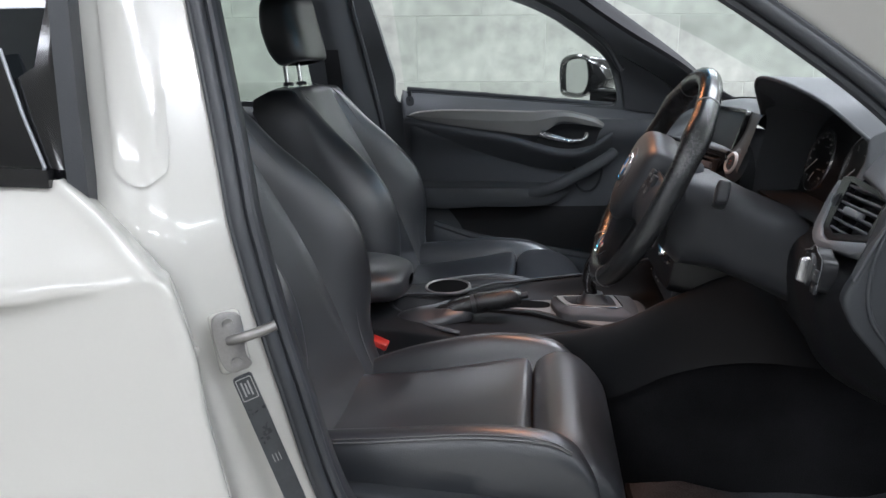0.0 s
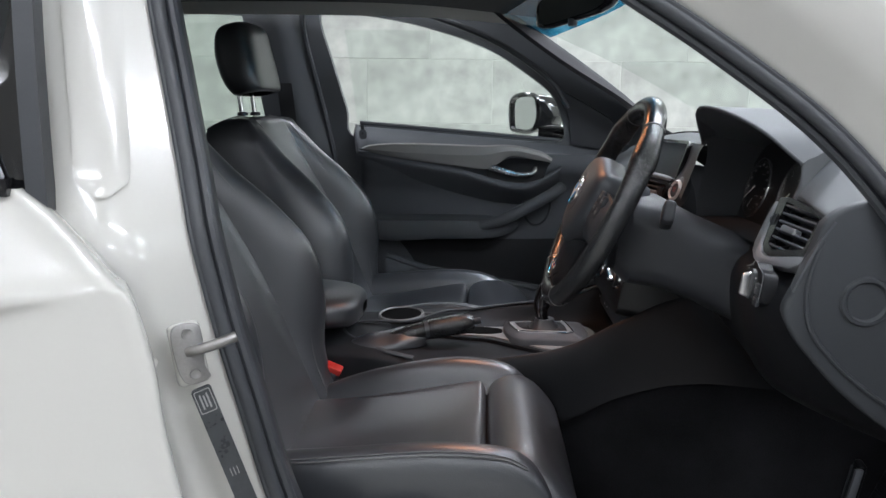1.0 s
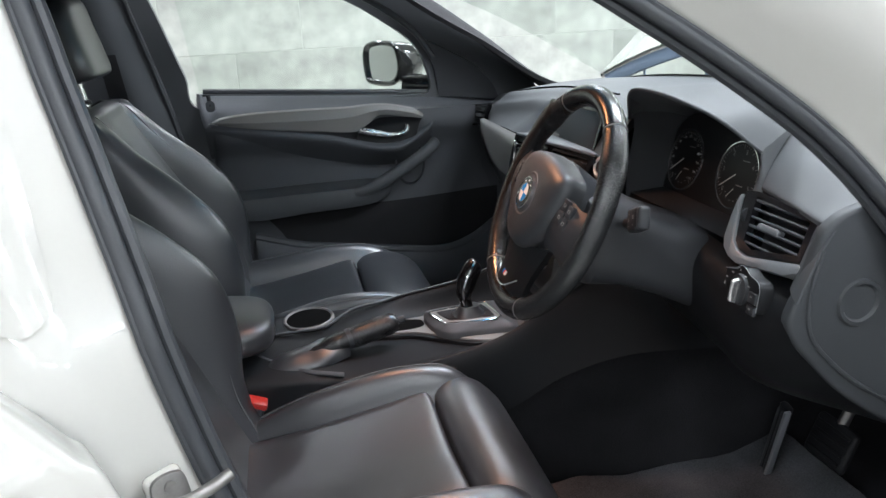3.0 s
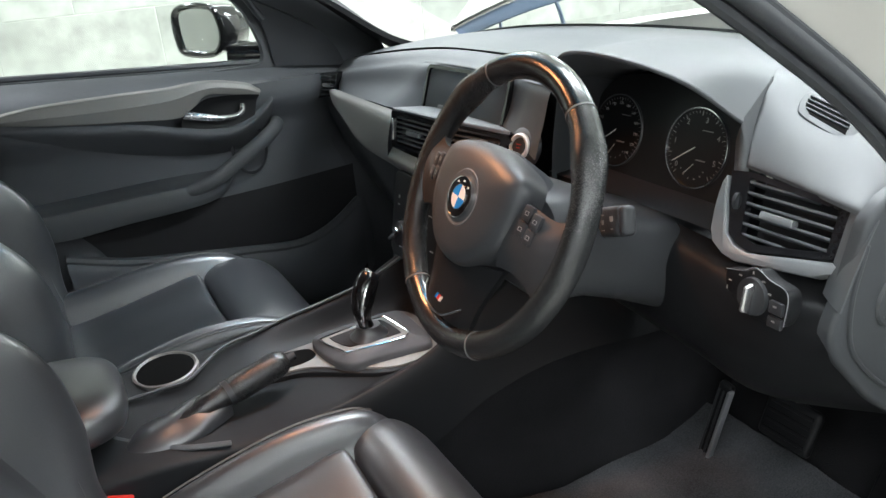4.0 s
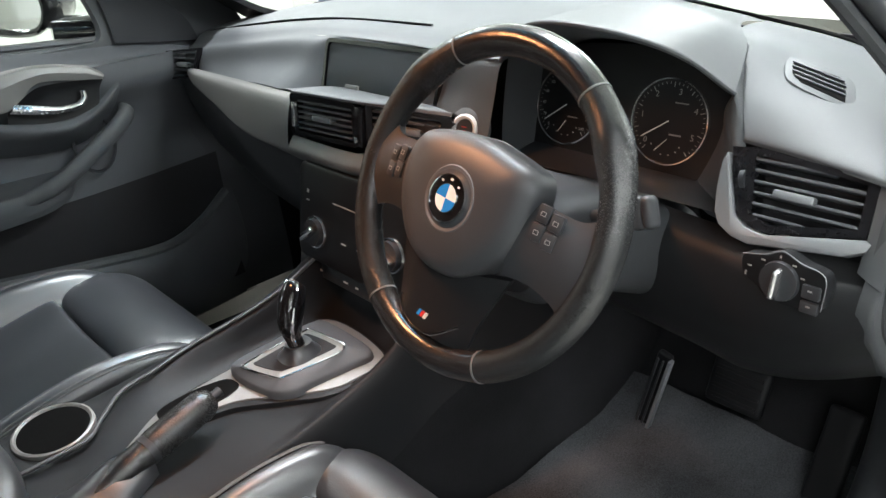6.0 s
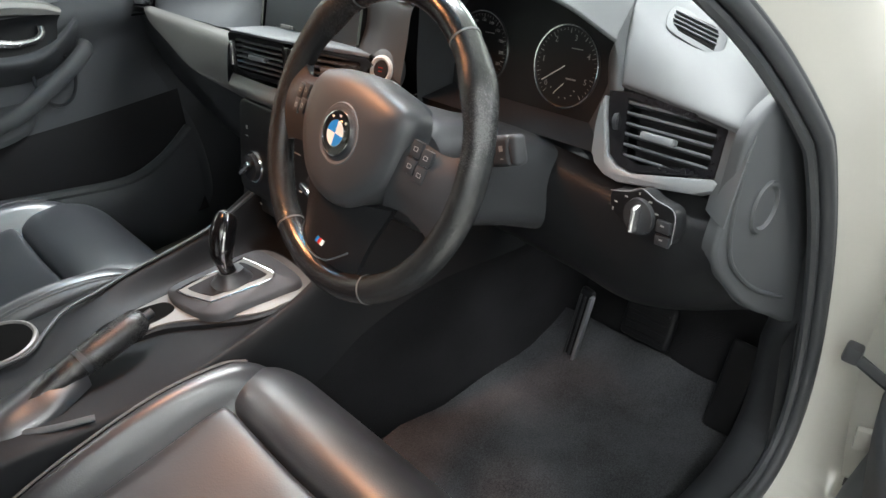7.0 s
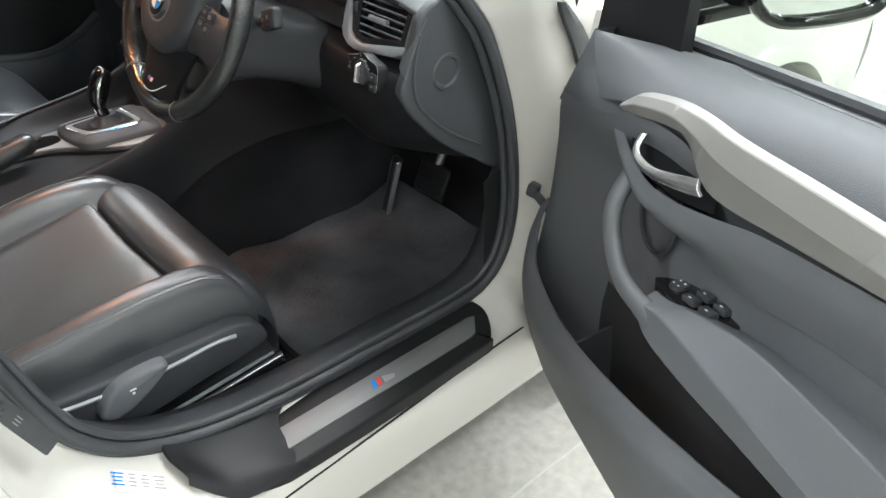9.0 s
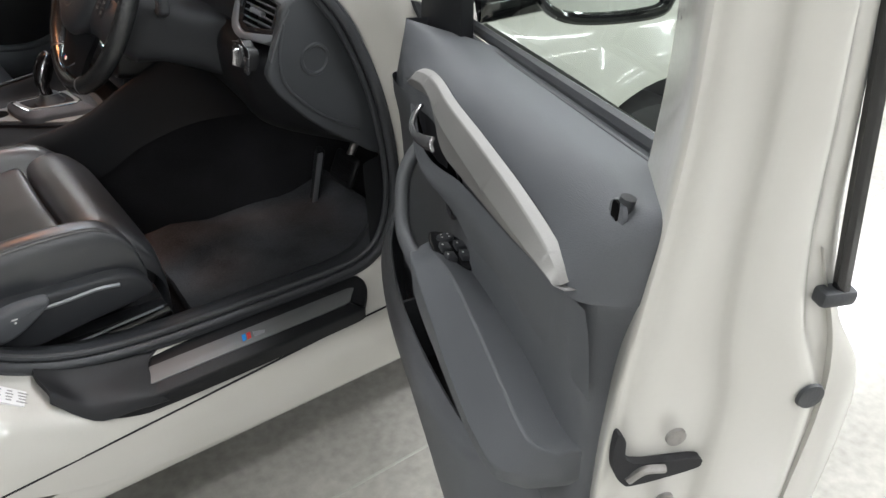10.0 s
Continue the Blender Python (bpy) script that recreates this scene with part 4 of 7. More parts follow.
part("binnacle_side", sheet([
    [(0.301, -0.512, 0.980), (0.306, -0.500, 0.955), (0.284, -0.521, 0.92), (0.247, -0.553, 0.860)],
    [(0.315, -0.503, 0.978), (0.315, -0.494, 0.955), (0.298, -0.505, 0.91), (0.270, -0.510, 0.850)],
    [(0.352, -0.495, 0.97), (0.345, -0.485, 0.95), (0.330, -0.478, 0.91), (0.310, -0.460, 0.850)],
], 16, 14), DASH, dash)
part("cluster_shelf", sheet([[(0.246, -0.545, 0.866), (0.246, -0.46, 0.866), (0.246, -0.30, 0.866), (0.246, -0.20, 0.866)], [(0.330, -0.50, 0.868), (0.325, -0.42, 0.868), (0.325, -0.30, 0.868), (0.33, -0.21, 0.868)]], 20, 6), PLASTIC, dash)
part("binnacle_side", sheet([[(0.236, -0.222, 0.86), (0.240, -0.222, 0.92), (0.248, -0.225, 0.985), (0.222, -0.26, 1.034)], [(0.400, -0.200, 0.86), (0.400, -0.200, 0.93), (0.400, -0.205, 0.99), (0.400, -0.25, 1.02)]], 14, 10), DASH, dash)

part("binnacle_roof", sheet([[(0.240, -0.222, 0.996), (0.208, -0.297, 1.050), (0.210, -0.390, 1.055), (0.252, -0.467, 1.029), (0.301, -0.512, 0.980)], [(0.30, -0.215, 1.000), (0.29, -0.29, 1.024), (0.29, -0.38, 1.028), (0.30, -0.450, 1.010), (0.325, -0.49, 0.975)], [(0.350, -0.205, 0.99), (0.350, -0.28, 1.012), (0.350, -0.37, 1.014), (0.350, -0.44, 1.00), (0.350, -0.495, 0.965)], [(0.385, -0.205, 0.985), (0.385, -0.28, 1.005), (0.385, -0.37, 1.006), (0.385, -0.44, 0.99), (0.385, -0.490, 0.955)]], 40, 14), PANEL, dash)
part("binnacle_edge", tube(cr([(0.240, -0.222, 0.998), (0.206, -0.297, 1.053), (0.208, -0.390, 1.058), (0.250, -0.467, 1.031), (0.301, -0.512, 0.982)], 40), 0.003, 8), DASH, dash)
LS = frame3((0.2085, -0.626, 0.831), (-0.10, -1, 0.06), (0.12, 0, 1)) @ Matrix.Scale(0.88, 4)
ls = part("light_switch", plate(smooth2([(-0.048, 0.020), (-0.02, 0.026), (0.0, 0.034), (0.022, 0.026), (0.05, 0.018), (0.05, -0.020), (0.02, -0.026), (-0.01, -0.026), (-0.03, -0.012), (-0.046, -0.004)], 48), LS @ pose(0, 0, 0.003), 0.02, bevel=0.002), KNEE, car, "black rotary light switch with a chrome grip")
part("rotary", lathe([(0.024, 0.002), (0.0225, 0.008), (0.0, 0.009)], LS, 36), PLASTIC, ls)
part("grip", box(LS @ pose(0, -0.002, 0.013, 0, 0, -6), 0.0085, 0.042, 0.016, 0.0035, 3, taper=0.8), ALLOY, ls, "chrome grip")
part("fog_button", box(LS @ pose(0.038, -0.002, 0.004), 0.021, 0.016, 0.006, 0.002), PLASTIC, ls)
part("fog_button", box(LS @ pose(0.038, -0.020, 0.004), 0.021, 0.014, 0.006, 0.002), PLASTIC, ls)
for x, y, w, h in ((-0.036, 0.010, 0.005, 0.002), (-0.020, 0.021, 0.005, 0.002), (0.0, 0.030, 0.002, 0.003), (0.017, 0.024, 0.005, 0.002), (0.028, 0.012, 0.005, 0.002), (0.038, 0.0, 0.005, 0.002), (0.038, -0.018, 0.005, 0.002), (-0.04, 0.0, 0.002, 0.005)):
    part("switch_mark", bars([(x, y, w, h)], LS @ pose(0, 0, 0.0078)), DIMINK, ls)
part("switch_edge", tube([LS @ V((x, y, 0.0045)) for x, y in smooth2([(-0.048, 0.021), (-0.02, 0.027), (0.0, 0.036), (0.022, 0.028), (0.051, 0.019), (0.0515, -0.020)], 30, False)], 0.0005, 6), SATIN, ls)

# instrument cluster
CM = frame3((0.327, -0.339, 0.921), (0, -1, 0.02), (0.25, 0, 1))
# added black boxes, keep outside light from showing through gaps behind the dials
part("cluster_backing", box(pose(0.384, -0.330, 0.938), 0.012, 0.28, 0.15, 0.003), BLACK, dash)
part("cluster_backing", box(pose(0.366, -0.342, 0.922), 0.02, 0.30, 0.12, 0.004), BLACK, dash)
cl = part("instrument_panel", plate(smooth2([(-0.135, -0.055), (-0.14, 0.02), (-0.10, 0.078), (0, 0.092), (0.10, 0.085), (0.16, 0.05), (0.165, -0.03), (0.14, -0.056), (0, -0.058)], 60), CM, 0.02), DIAL, car, "instrument cluster with two round dials")
for cx, needle, small in ((-0.078, 215, 235), (0.078, 214, 226)):
    D = CM @ pose(cx, 0.005, 0) @ Matrix.Scale(0.92, 4)
    part("dial_ring", lathe([(0.0585, 0.0), (0.0575, 0.003), (0.0555, 0.003), (0.0550, 0.0)], D, 56, cap=False), CHROME, cl)
    bm = bmesh.new()
    for k in range(41):
        a = radians(230 - 280 * k / 40)
        L = 0.0065 if k % 5 == 0 else 0.0032
        bars([(0.0525 - L / 2, 0, L, 0.0011 if k % 5 == 0 else 0.0006)], D @ pose(0, 0, 0.0012) @ Matrix.Rotation(a, 4, "Z"), bm)
    tagged(part("dial_ticks", bm, DIMINK, cl), kind="stuff")
    part("needle", box(D @ pose(0, 0, 0.006) @ Matrix.Rotation(radians(needle), 4, "Z") @ pose(0.020, 0, 0), 0.046, 0.0014, 0.0016, 0.0004), INK, cl, "pale needle")
    part("needle", box(D @ pose(0.0, -0.026, 0.004) @ Matrix.Rotation(radians(small), 4, "Z") @ pose(0.006, 0, 0), 0.022, 0.001, 0.001, 0.0003), INK, cl)
    tagged(part("dial_marks", bars([(0.012, -0.016, 0.018, 0.002)] + [(0.022 * math.cos(radians(q)), -0.026 + 0.018 * math.sin(radians(q)), 0.002, 0.002) for q in (200, 230, 260, 290, 320, 345)] + [(0.015, 0.026, 0.020, 0.0015)], D @ pose(0, 0, 0.0012)), DIMINK, cl), kind="stuff")


def text(word, m, size, mat, parent, name="number"):
    c = bpy.data.curves.new(name, "FONT")
    c.body, c.size, c.extrude, c.align_x, c.align_y = word, size, 0.0002, "CENTER", "CENTER"
    c.resolution_u = 2
    ob = bpy.data.objects.new(name, c)
    me = bpy.data.meshes.new_from_object(ob)
    bpy.data.objects.remove(ob)
    bpy.data.curves.remove(c)
    bm = bmesh.new()
    bm.from_mesh(me)
    bm.transform(m)
    bpy.data.meshes.remove(me)
    return part(name, bm, mat, parent)


for i, w in enumerate("012345"):
    a = radians(222 - 49 * i)
    text(w, CM @ pose(0.078 + 0.038 * math.cos(a), 0.005 + 0.038 * math.sin(a), 0.0015), 0.0105, DIMINK, cl)
for i in range(0, 13):
    a = radians(226 - 22.6 * i)
    text(str(20 * i), CM @ pose(-0.078 + 0.040 * math.cos(a), 0.005 + 0.040 * math.sin(a), 0.0015), 0.006, DIMINK, cl)

# storage lid in the middle of the dashboard, its recess and button
SC = frame3((0.233, 0.030, 0.951), (0.02, -1, 0.02), (0.30, 0, 0.95))
lid = part("storage_lid", plate(rrect(0.262, 0.076, 0.008), SC @ pose(0, 0, 0.0), 0.006, bevel=0.002), DASH, car, "flat grey storage lid in the dashboard")
part("lid_frame", plate(rrect(0.276, 0.090, 0.012), SC @ pose(0, 0, 0.003), 0.010, holes=[rrect(0.264, 0.078, 0.008)]), GLOSS, lid)
part("lid_button", box(SC @ pose(-0.055, -0.028, 0.004), 0.032, 0.010, 0.006, 0.002), SILVER, lid)

# middle vents and start button
VC = frame3((0.158, 0.088, 0.888), (0.06, -1, 0.02), (0.12, 0, 1))
vL = vent("air_vent", VC, rrect(0.164, 0.066, 0.006), 6, -6, "gloss black louvred air vent", rrect(0.136, 0.052, 0.004, 5, 0.006))
part("thumb_wheel", box(VC @ pose(-0.071, 0, 0.001), 0.007, 0.040, 0.008, 0.002), CHROME, vL)
VC2 = frame3((0.178, -0.078, 0.903), (0.2, -1, 0.0), (0.12, 0, 1))
vent("air_vent", VC2, [(-0.062, 0.024), (0.088, 0.020), (0.096, 0.012), (0.060, -0.026), (-0.062, -0.040)], 5, -6, "gloss black louvred air vent", [(-0.050, 0.018), (0.070, 0.014), (0.076, 0.009), (0.050, -0.019), (-0.050, -0.030)])
part("vent_divider", box(VC @ pose(0.090, 0, -0.004), 0.018, 0.060, 0.014, 0.003), SEMI, dash)
part("divider_catch", box(VC @ pose(0.088, -0.018, 0.005), 0.007, 0.010, 0.006, 0.002), CHROME, dash)
part("vent_brow", thick(sheet([
    [(0.176, 0.215, 0.9155), (0.176, 0.190, 0.916), (0.160, 0.168, 0.9225), (0.158, 0.166, 0.9190)],
    [(0.230, 0.14, 0.917), (0.205, 0.13, 0.924), (0.164, 0.12, 0.9265), (0.159, 0.12, 0.9215)],
    [(0.230, 0.0, 0.920), (0.206, 0.0, 0.928), (0.171, 0.0, 0.9295), (0.166, 0.0, 0.9245)],
    [(0.222, -0.12, 0.922), (0.208, -0.11, 0.930), (0.188, -0.10, 0.9305), (0.184, -0.10, 0.9255)],
    [(0.211, -0.172, 0.916), (0.209, -0.170, 0.924), (0.204, -0.165, 0.9285), (0.200, -0.164, 0.9240)],
], 12, 40), 0.002), DASH, dash, "soft brow over the middle vents")
part("vent_backing", box(pose(0.232, 0.02, 0.872, 0, 0, -8), 0.05, 0.34, 0.080, 0.008), DARK, dash)
SB = frame3((0.2060, -0.184, 0.9085), (0.2, -1, 0), (0.35, 0, 1))
sb = part("start_button", lathe([(0.0, 0.001), (0.012, 0.001), (0.0135, -0.001)], SB @ pose(0, 0, 0.002), 32), PLASTIC, car, "round start button in a chrome ring")
part("ring", lathe([(0.0135, -0.002), (0.0145, 0.003), (0.0175, 0.0045), (0.0205, 0.002), (0.0215, -0.006)], SB, 40, cap=False), ENAMEL, sb)
part("marks", bars([(0, 0.003, 0.009, 0.0012), (0, -0.002, 0.007, 0.0012)], SB @ pose(0, 0, 0.0035)), RED, sb)
part("button_socket", lathe([(0.021, 0.0), (0.026, -0.003), (0.034, -0.012)], SB, 40, cap=False), DASH, dash)
LV = frame3((0.212, 0.665, 0.900), (0.10, -1, 0.05), (0.15, 0, 1))
vent("air_vent", LV, [(-0.075, 0.022), (0.055, 0.032), (0.030, -0.026), (-0.08, -0.040)], 5, -6, "gloss black louvred air vent")

# centre stack
ST = frame3((0.128, 0.0, 0.735), (0, -1, 0), (0.18, 0, 1))
stack = part("climate_panel", plate(rrect(0.30, 0.165, 0.02), ST, 0.12, bevel=0.006), DIAL, car, "black climate panel with two knobs")
for kx, ky, ang in ((-0.097, -0.03, 40), (0.098, -0.012, -20)):
    K = ST @ pose(kx, ky, 0)
    part("dial_ring", lathe([(0.028, 0.0), (0.027, 0.004), (0.025, 0.004), (0.0245, 0.0)], K, 36, cap=False), CHROME, stack)
    part("knob", lathe([(0.0235, 0.0), (0.022, 0.010), (0.0, 0.011)], K, 36), PLASTIC, stack)
    part("knob_grip", box(K @ pose(0, 0, 0.015) @ Matrix.Rotation(radians(ang), 4, "Z"), 0.040, 0.011, 0.018, 0.004), CHROME, stack)
part("stack_buttons", bars([(-0.12, 0.035, 0.006, 0.006), (-0.12, 0.02, 0.008, 0.002), (0.0, 0.03, 0.10, 0.0015), (-0.02, -0.03, 0.012, 0.002), (0.02, -0.03, 0.012, 0.002), (0.05, -0.03, 0.01, 0.002)], ST @ pose(0, 0, 0.0012)), INK, stack)
part("stack_strip", box(pose(0.140, 0.02, 0.632, 0, 12, 0), 0.03, 0.30, 0.035, 0.006), PLASTIC, stack)
part("stack_marks", bars([(-0.03, 0, 0.012, 0.003), (0.0, 0, 0.008, 0.003), (-0.10, 0, 0.01, 0.003)], frame3((0.122, 0, 0.634), (0, -1, 0), (0.2, 0, 1))), INK, stack)

# rear-view mirror on its stalk, turned to the driver
MM = frame3((0.020, -0.03, 1.262), (0.5, -0.87, 0.10), (0.05, 0, 1))
rm = part("rear_view_mirror", loft([[MM @ V((0.128 * u * k, 0.034 * w * k, -a * 0.010)) for u, w in rrect(2, 2, 0.5, 6)] for k, a in ((0.90, -1.0), (1.0, -0.5), (1.0, 0.6), (0.9, 1.8), (0.6, 2.8), (0.2, 3.1))], True, True), GLOSS, car, "gloss black rear-view mirror on a stalk")
part("mirror_glass", loft([[MM @ V((0.128 * u * k, 0.034 * w * k, 0.0108)) for u, w in rrect(2, 2, 0.5, 6)] for k in (0.86, 0.01)], True), MIRROR, rm)
part("stalk", tube(cr([V((0.03, -0.02, 1.27)), V((0.07, -0.01, 1.295)), V((0.10, 0.0, 1.318))], 10), 0.018, 12), PLASTIC, rm)
part("toggle", lathe([(0.009, 0.0), (0.009, 0.014), (0.0, 0.016)], pose(0.018, -0.035, 1.232, 180, 0, 0), 16), PLASTIC, rm)

# ---- seats ----
def seat(yc, sg, name_label, slide=0.0, lift=0.0, short=0.0):
    """A front seat centred on y = yc; sg is the sign of y towards the car's outside."""
    def Y(w):
        return yc + sg * w
    s = part("seat", sheet([[V((x + slide, Y(w), z + dz + lift)) for w, dz in ((-0.160, -0.004), (-0.135, 0.004), (0, -0.006), (0.135, 0.004), (0.160, -0.004))] for x, z in ((-0.62, 0.480), (-0.50, 0.486), (-0.36, 0.500), (-0.24, 0.522), (-0.160, 0.537), (-0.142, 0.530), (-0.136, 0.508))], 24, 40), LEATHER, car, name_label, sharp=60)
    def cut_(x):
        return x - short * min(1.0, max(0.0, (x + 0.11) / 0.13))
    # front roll
    part("front_roll", sheet([[V((cut_(x) + slide, Y(w), z + dz + lift)) for w, dz in ((-0.208, -0.075), (-0.204, -0.030), (-0.180, -0.004), (-0.10, 0.0), (0.08, 0.0), (0.180, -0.004), (0.214, -0.030), (0.220, -0.075))] for x, z in ((-0.136, 0.505), (-0.128, 0.532), (-0.095, 0.548), (-0.04, 0.546), (0.01, 0.524), (0.045, 0.480), (0.055, 0.42), (0.045, 0.36))], 40, 40), LEATHER, s, sharp=70)
    # bolsters
    for q, wid in ((-1, 0.0), (1, 0.008)):
        rows = []
        dr = 0.05 if q < 0 else 0.0
        for x, z, k in ((-0.64, 0.500 - dr, 1.0), (-0.50, 0.508 - dr, 1.0), (-0.36, 0.520 - 0.3 * dr, 1.0), (-0.22, 0.536, 0.95), (-0.12, 0.540, 0.75), (-0.06, 0.530, 0.55), (-0.01, 0.500, 0.35), (0.015, 0.45, 0.2)):
            rows.append([V((cut_(x) + slide, Y(q * w), z + dz * k + lift)) for w, dz in ((0.148, -0.034), (0.160, -0.012), (0.170, 0.014), (0.186, 0.034), (0.204 + wid, 0.032), (0.218 + wid, 0.008), (0.222 + wid, -0.04), (0.222 + wid, -0.13))])
        b = part("bolster", sheet(rows, 24, 40), LEATHER, s, "leather side bolster with double stitching", sharp=70)
        for off in (0.0, 0.006):
            pts = [V((cut_(x) + slide, Y(q * (0.209 + wid + off)), z + dz * k + lift + (0.0315 - off * 0.5) * k)) for x, z, k, dz in ((-0.58, 0.503 - dr, 1.0, 0), (-0.50, 0.508 - dr, 1.0, 0), (-0.36, 0.520 - 0.3 * dr, 1.0, 0), (-0.22, 0.536, 0.95, 0), (-0.12, 0.540, 0.75, 0), (-0.06, 0.530, 0.55, 0))]
            part("stitching", tube(cr(pts, 40), 0.0012, 5), THREAD, s)
    # base: side panels, rails
    for q in (-1, 1):
        base = [(-0.62, 0.50), (-0.40, 0.488), (-0.20, 0.478), (-0.06, 0.470), (0.0, 0.445), (0.01, 0.415), (-0.05, 0.404), (-0.15, 0.394), (-0.28, 0.376), (-0.62, 0.350)]
        m = frame3((0, Y(q * 0.262), 0), (-q * sg, 0, 0), (0, 0, 1))
        sp = part("side_panel", plate([(-q * sg * cut_(x), z) for x, z in smooth2(base, 50)], m, 0.05, bevel=0.008, seg=3), PLASTIC, s, "black plastic seat valance")
        if q == 1:
            # satin strip paints the highlight on the valance's top edge
            part("panel_edge", tube([V((x, Y(0.262 + 0.001), z)) for x, z in smooth2([(-0.42, 0.480), (-0.30, 0.462), (-0.2, 0.458), (-0.13, 0.461), (-0.09, 0.456)], 30, False)], 0.004, 6), SATIN, s)
            lv = [(-0.325, 0.440), (-0.310, 0.468), (-0.280, 0.486), (-0.225, 0.488), (-0.212, 0.476), (-0.238, 0.452), (-0.274, 0.430), (-0.308, 0.424)]
            part("seat_lever", plate([(-q * sg * x, z) for x, z in smooth2(lv, 40)], m @ pose(0, 0, 0.022), 0.022, bevel=0.008, seg=3), PANEL, s, "dark grey seat adjuster lever")
            part("lever_mark", bars([(q * sg * 0.272, 0.468, 0.010, 0.003), (q * sg * 0.272, 0.461, 0.004, 0.004)], m @ pose(0, 0, 0.0225)), INK, s)
        part("rail", box(pose(-0.30, Y(q * 0.20), 0.318), 0.62, 0.035, 0.05, 0.006), PLASTIC, s)
    part("rail_bar", tube([V((-0.48, Y(0.253), 0.314)), V((-0.005, Y(0.253), 0.354))], 0.010, 10, flat=0.6), GLOSS, s)
    part("rail_bar", tube([V((-0.48, Y(0.235), 0.312)), V((-0.012, Y(0.235), 0.352))], 0.005, 8), SATIN, s)
    part("seat_bracket", box(pose(-0.030, Y(0.196), 0.405, 0, 12, 0), 0.022, 0.026, 0.050, 0.005), PANEL, s)
    part("pan", box(pose(-0.30, yc, 0.43), 0.60, 0.42, 0.08, 0.02), DARK, s)

    def P(w, h, d):
        return V((-0.468 - h * 0.435 + d * 0.900, Y(w), 0.500 + h * 0.900 + d * 0.435))
    hs = ((-0.04, 1.0, 0.020), (0.06, 1.02, 0.036), (0.16, 1.03, 0.086), (0.26, 1.02, 0.108), (0.36, 0.97, 0.085), (0.46, 0.90, 0.045), (0.54, 0.84, 0.020), (0.575, 0.80, 0.0))
    part("backrest", sheet([[P(w * k, h, d0) for w, d0 in ((-0.158, 0.012 * b / 0.1), (-0.12, 0.0), (0, -0.006), (0.12, 0.0), (0.158, 0.012 * b / 0.1))] for h, k, b in hs] + [[P(w * 0.78, 0.595, -0.03) for w in (-0.158, -0.12, 0, 0.12, 0.158)], [P(w * 0.78, 0.585, -0.09) for w in (-0.158, -0.12, 0, 0.12, 0.158)]], 20, 44), LEATHER, s, "black leather backrest", sharp=70)
    for q in (-1, 1):
        rows = [[P(q * w * k, h, d) for w, d in ((0.155, 0.006 * b / 0.1), (0.175, b * 0.62), (0.205, b), (0.235, b * 0.82), (0.256, b * 0.2), (0.258, -0.05), (0.24, -0.11))] for h, k, b in hs]
        rows.append([P(q * w * 0.78, 0.600, d) for w, d in ((0.155, -0.03), (0.175, -0.03), (0.205, -0.035), (0.225, -0.04), (0.24, -0.05), (0.245, -0.07), (0.235, -0.10))])
        part("back_bolster", sheet(rows, 26, 44), LEATHER, s, sharp=70)
        part("stitching", tube(cr([P(q * (0.172 if j else 0.176) * k, h, b * 0.58 + 0.002) for h, k, b in hs for j in (0,)], 40), 0.0012, 5), THREAD, s)
    part("back_shell", sheet([[P(w * k, h, -0.11) for w in (-0.25, -0.12, 0, 0.12, 0.25)] for h, k, b in hs], 12, 20), PLASTIC, s)
    # headrest on two chrome posts
    hm = frame3((-0.775, yc, 1.165), (0, 1, 0), (-0.22, 0, 0.97))
    rows = []
    for k, (zz, w, d) in enumerate(((-0.088, 0.09, 0.030), (-0.080, 0.118, 0.044), (-0.04, 0.130, 0.052), (0.02, 0.130, 0.052), (0.065, 0.122, 0.046), (0.084, 0.10, 0.032), (0.088, 0.05, 0.012))):
        rows.append([hm @ V((w * math.copysign(abs(math.cos(a)) ** 0.5, math.cos(a)), zz, d * math.copysign(abs(math.sin(a)) ** 0.62, math.sin(a)) + 0.012 * (zz / 0.09) ** 2)) for a in [2 * math.pi * i / 40 for i in range(40)]])
    part("headrest", sheet(rows, 48, 28, True), LEATHER, s, "black leather headrest", sharp=70)
    for q in (-1, 1):
        part("post", tube([V((-0.770, yc + q * 0.055, 1.00)), V((-0.782, yc + q * 0.055, 1.10))], 0.006, 12), CHROME, s, "chrome headrest post")
        part("post_collar", lathe([(0.014, 0.0), (0.013, 0.008), (0.007, 0.010)], pose(-0.772, yc + q * 0.055, 1.026), 20, cap=False), PLASTIC, s)


seat(-0.385, -1, "black leather driver's sports seat", short=0.046)
seat(0.385, 1, "black leather passenger sports seat", -0.052, 0.014)

# rear bench, mostly hidden
part("rear_bench", sheet([[(-1.10, y, 0.42) for y in (-0.66, -0.3, 0, 0.3, 0.66)], [(-1.08, y, 0.56) for y in (-0.66, -0.3, 0, 0.3, 0.66)], [(-1.30, y, 0.57) for y in (-0.66, -0.3, 0, 0.3, 0.66)], [(-1.55, y, 0.56) for y in (-0.66, -0.3, 0, 0.3, 0.66)], [(-1.66, y, 0.80) for y in (-0.66, -0.3, 0, 0.3, 0.66)], [(-1.78, y, 1.10) for y in (-0.62, -0.3, 0, 0.3, 0.62)], [(-1.86, y, 1.08) for y in (-0.62, -0.3, 0, 0.3, 0.62)]], 20, 40), LEATHER, car, "black leather rear bench")
for y in (-0.38, 0.38):
    part("rear_headrest", box(pose(-1.80, y, 1.19, 0, -10, 0), 0.09, 0.24, 0.13, 0.035, 4), LEATHER, car)

